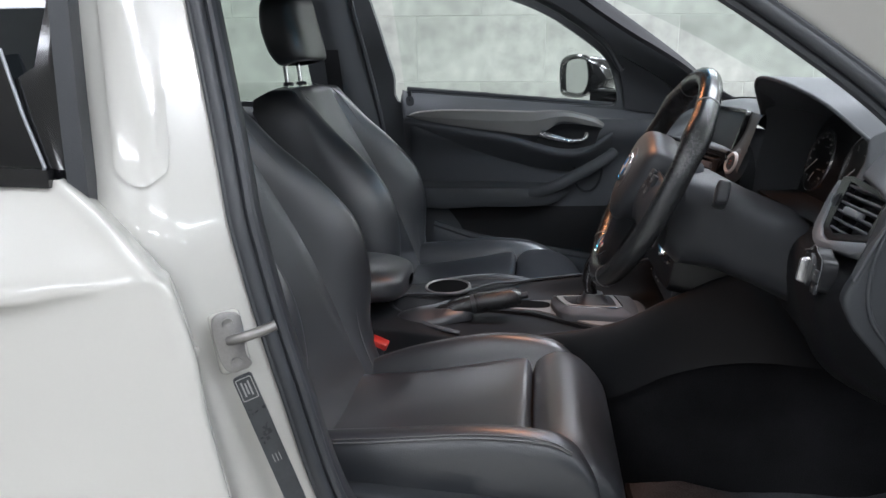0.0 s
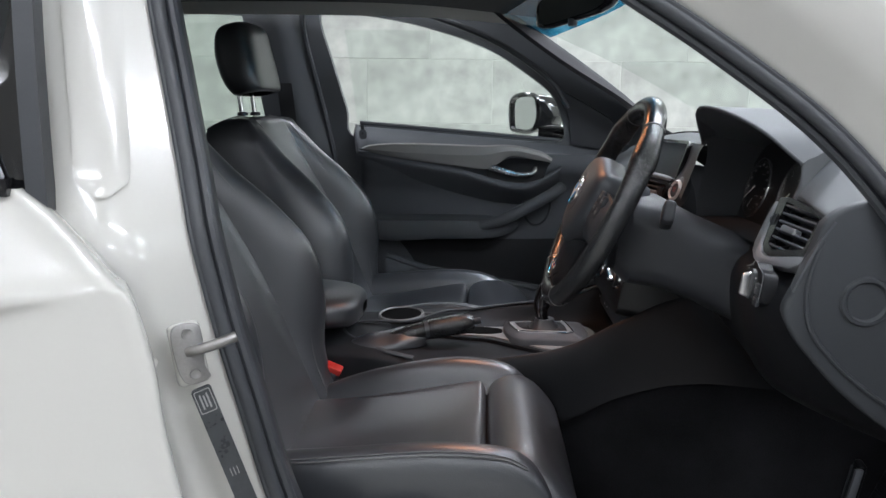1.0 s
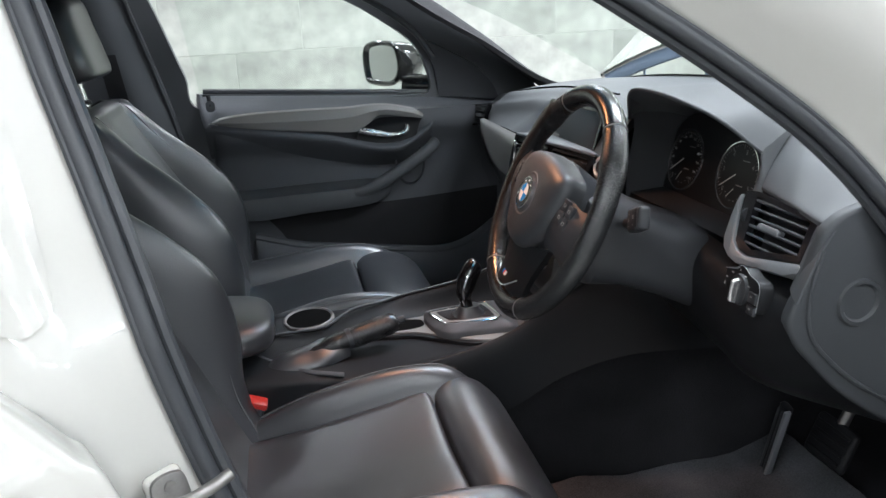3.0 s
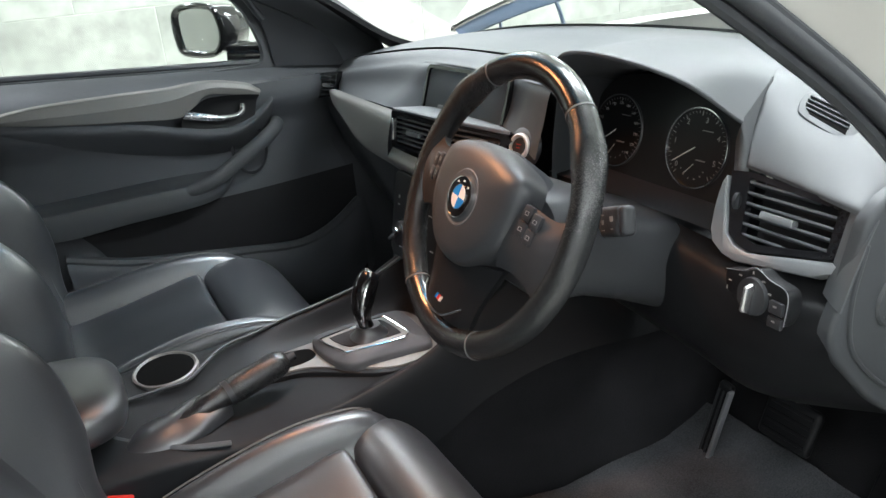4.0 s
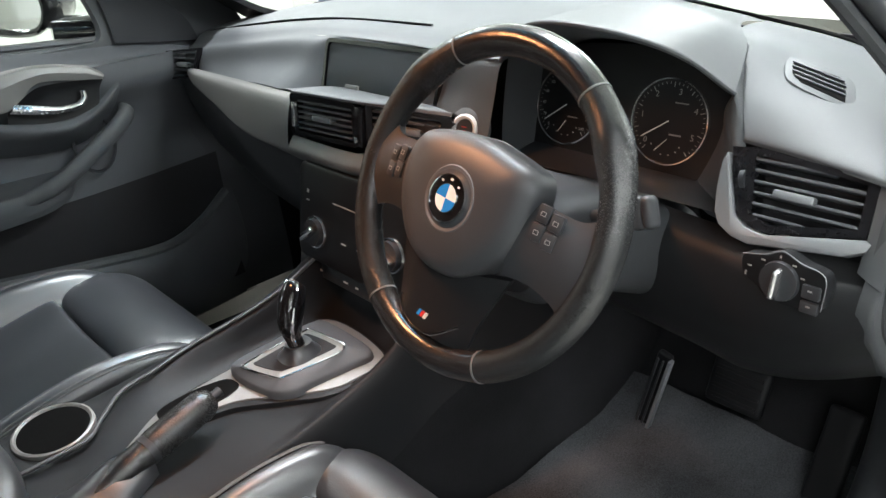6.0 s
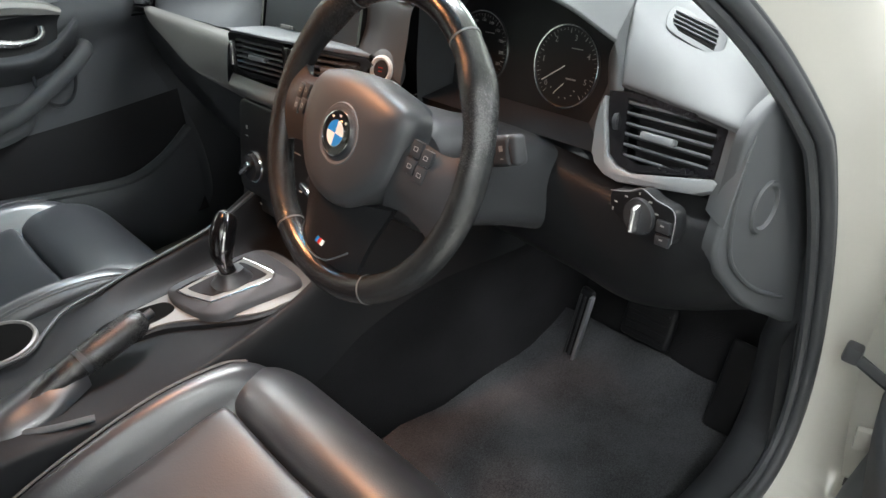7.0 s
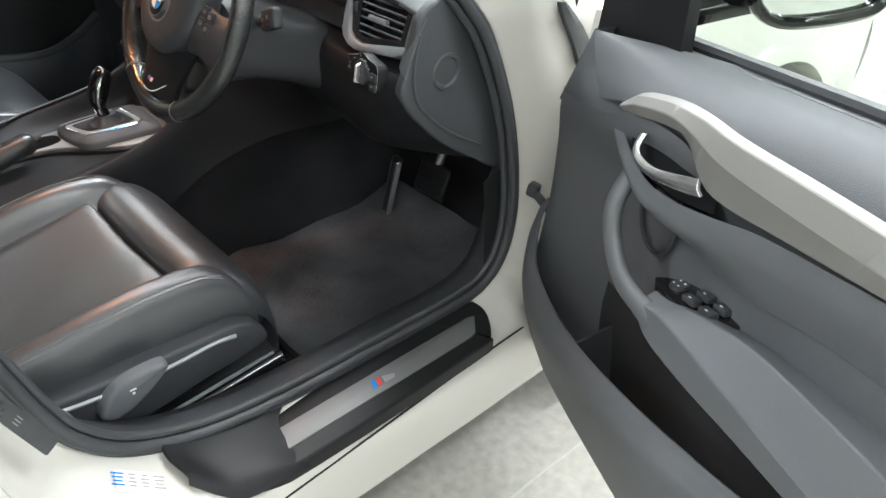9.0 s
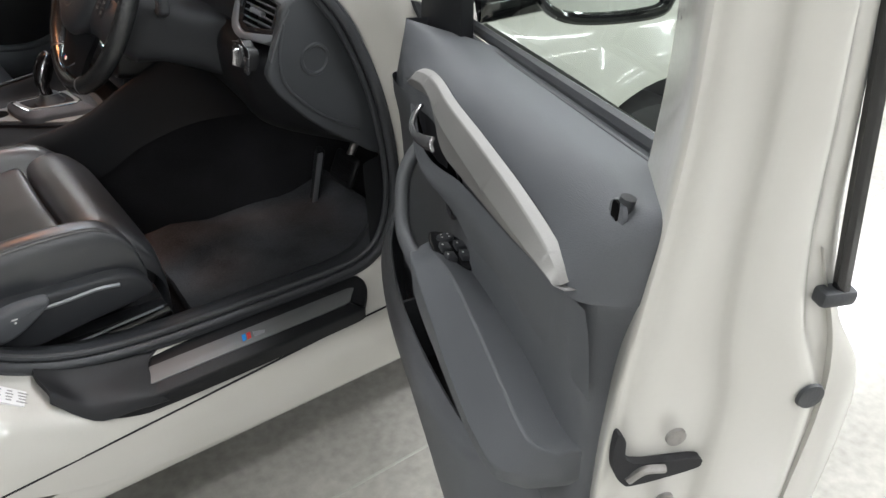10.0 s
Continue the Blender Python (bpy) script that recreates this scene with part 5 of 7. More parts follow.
# ---- centre console ----
con = part("centre_console", sheet([
    [(-0.66, 0.135, 0.36), (-0.66, 0.135, 0.52), (-0.66, 0.12, 0.565), (-0.66, 0.0, 0.570), (-0.66, -0.12, 0.565), (-0.66, -0.14, 0.50), (-0.66, -0.14, 0.36)],
    [(-0.42, 0.150, 0.36), (-0.42, 0.150, 0.53), (-0.42, 0.130, 0.572), (-0.42, 0.0, 0.572), (-0.42, -0.13, 0.562), (-0.42, -0.148, 0.52), (-0.42, -0.150, 0.36)],
    [(-0.26, 0.155, 0.38), (-0.26, 0.150, 0.54), (-0.26, 0.110, 0.578), (-0.26, 0.0, 0.560), (-0.26, -0.12, 0.548), (-0.26, -0.152, 0.52), (-0.26, -0.154, 0.38)],
    [(-0.12, 0.155, 0.40), (-0.12, 0.145, 0.56), (-0.12, 0.105, 0.598), (-0.12, 0.05, 0.560), (-0.12, -0.12, 0.556), (-0.12, -0.158, 0.545), (-0.12, -0.165, 0.42)],
    [(0.02, 0.160, 0.42), (0.02, 0.145, 0.58), (0.02, 0.100, 0.622), (0.02, 0.06, 0.568), (0.02, -0.10, 0.562), (0.02, -0.155, 0.582), (0.02, -0.172, 0.44)],
    [(0.13, 0.165, 0.44), (0.13, 0.150, 0.62), (0.13, 0.110, 0.655), (0.13, 0.07, 0.572), (0.13, -0.10, 0.568), (0.13, -0.152, 0.645), (0.13, -0.185, 0.50)],
    [(0.26, 0.170, 0.44), (0.26, 0.150, 0.65), (0.26, 0.110, 0.67), (0.26, 0.07, 0.575), (0.26, -0.10, 0.575), (0.26, -0.150, 0.70), (0.26, -0.210, 0.54)],
    [(0.46, 0.190, 0.44), (0.46, 0.160, 0.66), (0.46, 0.110, 0.68), (0.46, 0.07, 0.60), (0.46, -0.10, 0.60), (0.46, -0.150, 0.70), (0.46, -0.235, 0.54)],
    [(0.78, 0.20, 0.44), (0.78, 0.170, 0.66), (0.78, 0.110, 0.68), (0.78, 0.07, 0.60), (0.78, -0.10, 0.60), (0.78, -0.160, 0.70), (0.78, -0.25, 0.54)],
], 60, 70), CONSOLE, car, "grey-black centre console between the seats", sharp=60)
for sg in (1, -1):
    part("tunnel_carpet", sheet([[(-0.70, sg * 0.135, 0.25), (-0.70, sg * 0.132, 0.45)], [(0.0, sg * 0.165, 0.25), (0.0, sg * 0.150, 0.45)], [(0.25, sg * 0.19, 0.25), (0.25, sg * 0.18, 0.55)], [(0.8, sg * 0.22, 0.25), (0.8, sg * 0.21, 0.6)]], 6, 14), CARPET, con)
# rim round the brake boot; along the ridge its lighter grey paints a highlight
for sg, pts in ((1, [(-0.285, -0.140, 0.551), (-0.35, -0.122, 0.559), (-0.409, -0.080, 0.566), (-0.440, -0.046, 0.570), (-0.448, -0.012, 0.573), (-0.420, 0.024, 0.577), (-0.36, 0.028, 0.579), (-0.31, 0.032, 0.579), (-0.275, 0.064, 0.582), (-0.235, 0.092, 0.588), (-0.18, 0.098, 0.593), (-0.12, 0.105, 0.601), (0.02, 0.100, 0.625), (0.13, 0.110, 0.658)]), ):
    part("console_edge", tube(cr(pts, 110), 0.0045, 8, flat=0.7), DASH, con, "grey edge strip, ridge highlight in its colour")
TOPM = frame3((0, 0, 0.5715), (1, 0, 0.03), (0, 1, 0))
lip = smooth2([(-0.290, -0.018), (-0.258, 0.020), (-0.210, 0.046), (-0.15, 0.054), (-0.06, 0.056), (0.09, 0.058), (0.09, -0.116), (0.02, -0.128), (-0.03, -0.116), (-0.08, -0.078), (-0.13, -0.038), (-0.165, -0.026), (-0.22, -0.018)], 90)
part("panel_edge", plate(lip, TOPM @ pose(0, 0, -0.0035), 0.014, bevel=0.002), KNEE, con, "dark edge round the silver panel")
part("console_panel", plate(smooth2([(-0.284, -0.014), (-0.252, 0.014), (-0.208, 0.039), (-0.15, 0.047), (-0.06, 0.050), (0.085, 0.052), (0.085, -0.106), (0.02, -0.119), (-0.02, -0.109), (-0.07, -0.071), (-0.12, -0.031), (-0.155, -0.019), (-0.215, -0.011)], 90), TOPM, 0.012, bevel=0.002), SILVER, con, "silver console panel")
# no hollow is cut: a flat black plate paints the shaded tray
part("tray", plate(smooth2([(-0.218, 0.028), (-0.205, 0.040), (-0.175, 0.043), (-0.145, 0.041), (-0.110, 0.030), (-0.102, 0.012), (-0.107, -0.004), (-0.135, -0.011), (-0.175, -0.006), (-0.212, 0.003)], 50), TOPM @ pose(0, 0, 0.0012), 0.004), BLACK, con, "tray, the shade of its hollow as a flat black plate")
# gear selector
BASE = [(-0.098, 0.030), (-0.080, 0.047), (-0.02, 0.049), (0.062, 0.044), (0.078, 0.020), (0.078, -0.070), (0.066, -0.103), (0.03, -0.099), (-0.024, -0.091), (-0.062, -0.086), (-0.086, -0.062), (-0.098, -0.015)]
PLATE = [(-0.088, 0.001), (-0.080, 0.010), (-0.03, 0.0135), (0.026, 0.0145), (0.034, 0.008), (0.044, -0.060), (0.040, -0.070), (0.022, -0.077), (-0.058, -0.064), (-0.070, -0.056)]
GM = TOPM @ pose(0, 0, 0.002)


def between(k):
    """Outline of the gear frame between its foot (0) and its plate (1)."""
    a, b = smooth2(BASE, 72), smooth2(PLATE, 72)
    return [(p[0] + (q[0] - p[0]) * k, p[1] + (q[1] - p[1]) * k) for p, q in zip(a, b)]


gb = part("gear_base", loft([[GM @ V((x, y, h)) for x, y in between(k)] for k, h in ((0.0, -0.006), (0.02, 0.006), (0.12, 0.011), (0.75, 0.0175), (0.86, 0.0195), (1.0, 0.0195))], True, False), PANEL, car, "raised dark grey gear selector frame", sharp=45)
part("gear_plate", plate(smooth2(PLATE, 60), GM @ pose(0, 0, 0.0205), 0.004, bevel=0.001), SILVER, gb, "silver plate round the gear lever")
part("gear_gate", plate(smooth2([(-0.074, -0.004), (-0.062, 0.001), (0.010, 0.004), (0.024, 0.000), (0.032, -0.050), (0.024, -0.062), (-0.045, -0.052), (-0.060, -0.044)], 50), GM @ pose(0, 0, 0.0217), 0.002), DARK, gb)
part("gate_rim", tube([GM @ V((x, y, 0.0205)) for x, y in smooth2(PLATE, 60)], 0.0016, 6, True), CHROME, gb)
gx = V((-0.014, -0.032, 0.591))
boot = [hoop(0, 0, 0, 0.030, 0.034, 0.034, 28, 2.6)]
part("gear_boot", loft([[gx + V((v.z * 1.05 * k, v.y * k, h)) for v in boot[0]] for k, h in ((1.0, 0.0), (0.85, 0.006), (0.62, 0.014), (0.55, 0.022))], True, True), LEATHER, gb)
gp = cr([(-0.012, -0.036, 0.595), (-0.020, -0.034, 0.620), (-0.020, -0.030, 0.645), (-0.010, -0.024, 0.672), (0.004, -0.018, 0.692), (0.010, -0.016, 0.699)], 26)
part("gear_lever", tube(gp, [0.0125 + 0.0085 * math.sin(math.pi * min(1, max(0, (i - 6) / 19)) ** 0.9) if i < 25 else 0.006 for i in range(26)], 20, flat=0.85, up=(0, 1, 0)), GLOSS, gb, "gloss black gear lever with chrome edges")
for q in (-1, 1):
    part("lever_edge", tube([p + V((-0.006, q * (0.0095 + 0.0075 * math.sin(math.pi * min(1, max(0, (i - 6) / 19)))), 0.003)) for i, p in enumerate(gp[4:25], 4)], 0.003, 8), CHROME, gb)
part("lever_marks", bars([(0, 0.006, 0.003, 0.012), (0.004, 0.006, 0.008, 0.002), (-0.004, -0.002, 0.006, 0.002), (0, -0.010, 0.003, 0.004)], frame3((-0.022, -0.0205, 0.682), (0, -1, 0), (0.55, 0, 0.83))), INK, gb)
part("lever_button", box(frame3((0.0, -0.018, 0.699), (0, -1, 0), (0.8, 0, 0.5)), 0.020, 0.016, 0.004, 0.0018), SILVER, gb)
# cup holder
cm = pose(-0.335, 0.088, 0.578, 3, -2, 0)
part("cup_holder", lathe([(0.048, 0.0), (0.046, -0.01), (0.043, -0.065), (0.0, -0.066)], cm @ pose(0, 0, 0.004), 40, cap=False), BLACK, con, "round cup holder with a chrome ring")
# flat black disc over the console paints the shaded inside of the cup
part("cup_shade", lathe([(0.0, 0.0015), (0.047, 0.0015)], cm @ pose(0, 0, 0.0008), 40, cap=False), BLACK, con)
part("cup_ring", lathe([(0.054, -0.002), (0.053, 0.004), (0.050, 0.0055), (0.047, 0.003), (0.046, -0.002)], cm, 44, cap=False), SILVER, con)
# handbrake and its boot
hb = part("handbrake", tube(cr([(-0.37, -0.085, 0.560), (-0.30, -0.068, 0.580), (-0.22, -0.056, 0.596), (-0.165, -0.048, 0.605)], 20), [0.016] * 6 + [0.0195] * 4 + [0.0220] * 8 + [0.020, 0.014], 16), PERF, car, "black leather handbrake lever")
part("brake_button", tube([V((-0.166, -0.048, 0.605)), V((-0.150, -0.046, 0.608))], 0.007, 12), PLASTIC, hb)
part("brake_collar", tube([V((-0.268, -0.063, 0.587)), V((-0.258, -0.0615, 0.589))], 0.0205, 16), PLASTIC, hb)
rows = []
for k, (x, hw, top) in enumerate(((-0.45, 0.020, 0.008), (-0.42, 0.040, 0.018), (-0.38, 0.048, 0.026), (-0.345, 0.046, 0.028), (-0.315, 0.042, 0.034), (-0.285, 0.030, 0.032), (-0.265, 0.020, 0.029))):
    cyb = -0.070 + (x + 0.36) * 0.10
    rows.append([V((x, cyb + hw * math.cos(a), 0.552 + (x + 0.4) * 0.05 + top * math.sin(a) * (1 + 0.12 * math.sin(3 * a + k)))) for a in [math.pi * i / 14 for i in range(15)]])
part("brake_boot", sheet(rows, 30, 30), LEATHER, hb, "creased leather boot")
# armrest
rows = []
for x, hw, up, dn in ((-0.402, 0.03, 0.010, 0.012), (-0.410, 0.07, 0.024, 0.026), (-0.432, 0.096, 0.034, 0.036), (-0.475, 0.110, 0.040, 0.040), (-0.56, 0.112, 0.044, 0.040), (-0.70, 0.108, 0.044, 0.040), (-0.76, 0.09, 0.03, 0.03)):
    rows.append([V((p.x, p.y, p.z - 0.012 * (x + 0.6))) for p in hoop(x, -0.028, 0.632, hw, up, dn, 40, 2.8)])
part("armrest", sheet(rows, 48, 30, True), LEATHER, car, "padded leather centre armrest", sharp=70)
part("armrest_stand", box(pose(-0.62, -0.01, 0.58), 0.22, 0.12, 0.10, 0.02), PLASTIC, con)
# belt buckle
bk = part("belt_buckle", box(pose(-0.462, -0.158, 0.494, 8, 22, 0), 0.034, 0.024, 0.080, 0.008, 3), PLASTIC, car, "black seat belt buckle with a red button")
part("release_button", box(pose(-0.446, -0.162, 0.531, 8, 22, 0), 0.036, 0.026, 0.014, 0.003), RED, bk)

# ---- footwells ----
part("carpet", sheet([[(-0.75, y, 0.265) for y in (-0.72, -0.4, -0.16)], [(0.0, y, 0.255) for y in (-0.73, -0.4, -0.16)], [(0.48, y, 0.255) for y in (-0.73, -0.4, -0.16)], [(0.66, y, 0.34) for y in (-0.73, -0.4, -0.16)], [(0.78, y, 0.60) for y in (-0.73, -0.4, -0.16)], [(0.80, y, 0.95) for y in (-0.73, -0.4, -0.16)]], 12, 40), CARPET, car, "charcoal carpet in the footwell")
part("carpet", sheet([[(-0.75, y, 0.265) for y in (0.72, 0.4, 0.16)], [(0.0, y, 0.255) for y in (0.73, 0.4, 0.16)], [(0.48, y, 0.255) for y in (0.73, 0.4, 0.16)], [(0.66, y, 0.34) for y in (0.73, 0.4, 0.16)], [(0.78, y, 0.60) for y in (0.73, 0.4, 0.16)], [(0.80, y, 0.95) for y in (0.73, 0.4, 0.16)]], 12, 40), CARPET, car)
part("rear_carpet", box(pose(-1.3, 0, 0.25), 1.2, 1.44, 0.03, 0), CARPET, car)
for sg in (-1, 1):
    part("kick_panel", sheet([[(0.415, sg * 0.735, 0.25), (0.415, sg * 0.730, 0.36), (0.40, sg * 0.725, 0.60)], [(0.52, sg * 0.735, 0.25), (0.52, sg * 0.725, 0.40), (0.50, sg * 0.715, 0.64)], [(0.80, sg * 0.70, 0.25), (0.80, sg * 0.70, 0.5), (0.80, sg * 0.70, 0.9)]], 14, 14), CONSOLE, car)
rows = []
for i in range(40):
    row = []
    for j in range(30):
        y = -0.205 - 0.427 * j / 29
        rear = 0.060 + 0.006 * math.cos((y + 0.42) * 9) + 0.05 * (1 - math.sqrt(max(0, 1 - max(0, (-0.582 - y) / 0.050) ** 2)))
        x = rear + (0.605 - rear) * i / 39
        lift = 0.042 * max(0, (x - 0.47) / 0.13) ** 2
        row.append(V((x, y, 0.268 + lift + 0.016 * noise.noise(V((x * 7, y * 7, 0))) + 0.003 * noise.noise(V((x * 30, y * 30, 3))))))
    rows.append(row)
mat = part("floor_mat", thick(loft(rows), 0.008), MAT, car, "grey velour floor mat", sharp=60)
part("mat_edge", tube([p + V((0, 0, 0.002)) for p in rows[0] + [r[-1] for r in rows[1:26]]], 0.007, 8), CARPET, mat)
# footrest and pedals
FM = frame3((0.530, -0.272, 0.330), (0, -1, -0.22), (0.04, -0.22, 0.97))
fr_ = part("footrest", box(FM @ pose(0.018, 0, 0), 0.028, 0.235, 0.016, 0.006, 3), KNEE, car, "ribbed black footrest with a metal edge")
for k in range(2):
    part("rib", box(FM @ pose(0.010 + 0.0105 * k, 0, 0.009), 0.004, 0.21, 0.004, 0.0012), RUBBER, fr_)
part("footrest_edge", box(FM @ pose(0.034, 0, 0.009, 0, 0, 0), 0.007, 0.228, 0.014, 0.002), SATIN, fr_)
PM = frame3((0.520, -0.455, 0.445), (0, -1, 0), (0.42, 0, 1))
pd = part("brake_pedal", box(PM, 0.098, 0.078, 0.016, 0.010, 3), KNEE, car, "black rubber brake pedal")
for k in range(4):
    part("rib", box(PM @ pose(0, -0.024 + 0.016 * k, 0.009), 0.078, 0.006, 0.004, 0.0015), KNEE, pd)
part("pedal_arm", tube([V((0.53, -0.455, 0.46)), V((0.60, -0.45, 0.60)), V((0.64, -0.45, 0.75))], 0.010, 10), STEEL, pd)
AM = frame3((0.560, -0.60, 0.36), (0, -1, 0), (0.5, 0, 1))
part("accelerator_pedal", box(AM, 0.055, 0.16, 0.016, 0.008, 3), KNEE, car, "black rubber accelerator pedal")

# ---- front doors: s runs from the hinge to the latch, h is the height, d points into the cabin ----
def right_map(s, h, d):
    return V((0.411 - 0.4265 * s - 0.9045 * d, -0.803 - 0.9045 * s + 0.4265 * d, h))


def left_map(s, h, d):
    return V((0.38 - s, 0.715 - d, h - 0.018 - 0.05 * (s - 0.3)))


def belt_h(s):
    return 0.969 + 0.121 * (s - 0.283)


def front_door(P, arm, label, driver):
    def S(rows, n, m):
        return sheet([[P(*p) for p in r] for r in rows], n, m)

    def fr(s, h, d, us=(1, 0, 0), uh=(0, 1, 0)):
        o = P(s, h, d)
        return frame3(o, P(s + 0.1 * us[0], h + 0.1 * us[1], d + 0.1 * us[2]) - o, P(s + 0.1 * uh[0], h + 0.1 * uh[1], d + 0.1 * uh[2]) - o)

    def wall(s):
        f = min(1.0, max(0.0, (s - 0.40) / 0.20))
        return -0.038 + 0.042 * f * f * (3 - 2 * f)
    cols = (0.050, 0.07, 0.20, 0.40, 0.60, 0.80, 0.92, 0.945)
    edge = (-0.05, -0.012, 0.0, 0.0, 0.0, 0.0, -0.006, -0.05)
    rows = []
    for k in range(4):
        row = []
        for s, e in zip(cols, edge):
            b = belt_h(s)
            t = 0.925 + 0.045 * s
            row.append(((s, b, -0.085 + e * 0.3), (s, b - 0.006, -0.062 + e), (s, b - 0.03, -0.030 + e), (s - 0.012 * (s > 0.9), t, 0.004 + e))[k])
        rows.append(row)
    def front(h):
        return 0.155 + (h - 0.874) * (0.51 if h > 0.874 else 0.26)

    def ridge(h):
        return 0.272 - 0.84 * (h - 0.892)
    if driver:
        # slanted front edge with a wedge-shaped facet up to a ridge
        seam = (0.876, 0.903, 0.943, 0.952, 0.961, 0.966, 0.967)
        top = (0.972, 0.972, 0.984, 1.007, 1.031, 1.046, 1.049)
        rows = []
        for f, dd in ((1.0, -0.085), (0.985, -0.050), (0.93, -0.026), (0.68, -0.004), (0.25, 0.012), (0.0, 0.018)):
            hs_ = [a + (c - a) * f for a, c in zip(seam, top)]
            back = 0.012 * (1 - f)
            row = [(ridge(hs_[1]), hs_[1], 0.020 - 0.012 * f * f)]
            row += [(s, hs_[k], dd + (0.004 if s == 0.40 and f < 0.5 else 0)) for k, s in ((2, 0.40), (3, 0.60), (4, 0.80), (5, 0.92 - back))]
            rows.append(row + [(0.945 - back, hs_[6], dd - 0.05)])
    door = part("front_door", S(rows, 60, 20), PANEL, car, label, sharp=60)
    if driver:
        tri = [[(0.128 + 0.070 * k / 5, 0.872 + 0.100 * k / 5, -0.07), (0.146 + 0.058 * k / 5, 0.872 + 0.101 * k / 5, 0.006 - 0.006 * k / 5), (0.150 + 0.055 * k / 5, 0.872 + 0.101 * k / 5, 0.012 - 0.004 * k / 5), (0.272 - 0.067 * k / 5, 0.893 + 0.080 * k / 5, 0.0205 - 0.012 * (k / 5) ** 2), (0.345 - 0.067 * k / 5, 0.890 + 0.080 * k / 5, 0.004 - 0.02 * max(0, k / 5))] for k in (-1.2, -0.5, 0, 1, 2, 3, 4, 5)]
        part("door_corner", loft([[P(*p) for p in r] for r in tri]), PANEL, door, sharp=30)
    rows = []
    for k in range(7):
        row = []
        for s, e in zip(cols, edge):
            t = 0.925 + 0.045 * s
            c = 0.05 + (s - 0.05) * 0.975
            g = e * (0.4 if s > 0.5 else 1)
            row.append(((s - 0.012 * (s > 0.9), t, (0.016 if driver else 0.004) + e), (s - 0.025 * (s > 0.9), t - 0.05, (0.010 if driver else 0.0) + e), (c, 0.80 + 0.04 * s, wall(s) - 0.006 + e if driver else -0.052 + g), (c, 0.68, 0.5 * (wall(s) - 0.03) + e if driver else -0.056 + g), (c, 0.56, -0.048 + g), (c, 0.42, -0.040 + g), (c, 0.30, -0.06 + g))[k])
        rows.append(row)
    if driver:
        for r, (d0, d1, d2, h2) in zip(rows, ((-0.06, 0.017, 0.030, 0.899), (-0.06, 0.014, 0.012, 0.86), (-0.07, 0.002, -0.022, 0.80), (-0.08, -0.012, -0.045, 0.68), (-0.08, -0.018, -0.046, 0.56), (-0.08, -0.022, -0.040, 0.42), (-0.10, -0.035, -0.055, 0.30))):
            h1 = min(h2, 0.872) if h2 > 0.87 else h2 * 0.97
            h1 = 0.30 if h2 == 0.30 else h1
            r[0:3] = [(front(h1) - 0.006, h1, d0), (front(h1), h1, d1), (0.30, h2, d2)]
    part("lower_panel", S(rows, 60, 40), PANEL, door, sharp=60)
    # silver trim
    step = 0.013 if driver else 0.006
    U = [(0.326, 0.928), (0.345, 0.942), (0.363, 0.951), (0.425, 0.968), (0.478, 0.974), (0.54, 0.974), (0.65, 0.982), (0.777, 0.989), (0.852, 0.989), (0.888, 0.985), (0.905, 0.978)]
    C = [(0.329, 0.921), (0.348, 0.930), (0.365, 0.937), (0.427, 0.953), (0.475, 0.953), (0.535, 0.945), (0.645, 0.950), (0.765, 0.960), (0.848, 0.969), (0.890, 0.974), (0.906, 0.976)]
    L = [(0.331, 0.914), (0.350, 0.918), (0.366, 0.922), (0.427, 0.937), (0.462, 0.936), (0.515, 0.902), (0.63, 0.917), (0.76, 0.939), (0.85, 0.958), (0.895, 0.970), (0.914, 0.975)]
    lines = [[(s_, h, d) for s_, h in R] for R, d in ((U, 0.0 + step), (U, 0.010 + step), (C, (0.018 if driver else 0.014) + step), (L, 0.010 + step), (L, 0.0 + step))]
    lines[1] = [(a, b - 0.004, d) for a, b, d in lines[1]]
    part("door_trim", loft([cr([P(*p) for p in row], 60) for row in lines]), SILVER, door, "brushed silver door trim", sharp=14, bev=0.0015)
    # handle in its recess
    part("handle_recess", S([[(0.331, 0.916, 0.017), (0.366, 0.924, 0.018), (0.427, 0.932, 0.018), (0.464, 0.930, 0.018), (0.516, 0.902, 0.018)], [(0.340, 0.902, 0.014), (0.37, 0.908, 0.009), (0.42, 0.910, 0.008), (0.46, 0.906, 0.008), (0.518, 0.896, 0.014)], [(0.345, 0.886, 0.015), (0.372, 0.878, 0.012), (0.41, 0.872, 0.012), (0.46, 0.876, 0.012), (0.520, 0.888, 0.015)], [(0.350, 0.870, 0.016), (0.38, 0.862, 0.015), (0.41, 0.858, 0.015), (0.46, 0.862, 0.015), (0.522, 0.880, 0.016)]], 24, 16), KNEE, door)
    lo = [(0.372, 0.902, 0.016), (0.377, 0.888, 0.026), (0.396, 0.8805, 0.032), (0.433, 0.882, 0.035), (0.479, 0.892, 0.035), (0.517, 0.902, 0.030)]
    hi_ = [(0.379, 0.905, 0.015), (0.384, 0.892, 0.025), (0.400, 0.886, 0.031), (0.436, 0.890, 0.034), (0.476, 0.904, 0.033), (0.506, 0.914, 0.028)]
    mid = [((a[0] + b[0]) / 2, (a[1] + b[1]) / 2, (a[2] + b[2]) / 2 + 0.003) for a, b in zip(lo, hi_)]
    part("door_handle", thick(S([lo, mid, hi_], 40, 7), 0.005), ALLOY, door, "satin chrome door handle", sharp=50, bev=0.001)
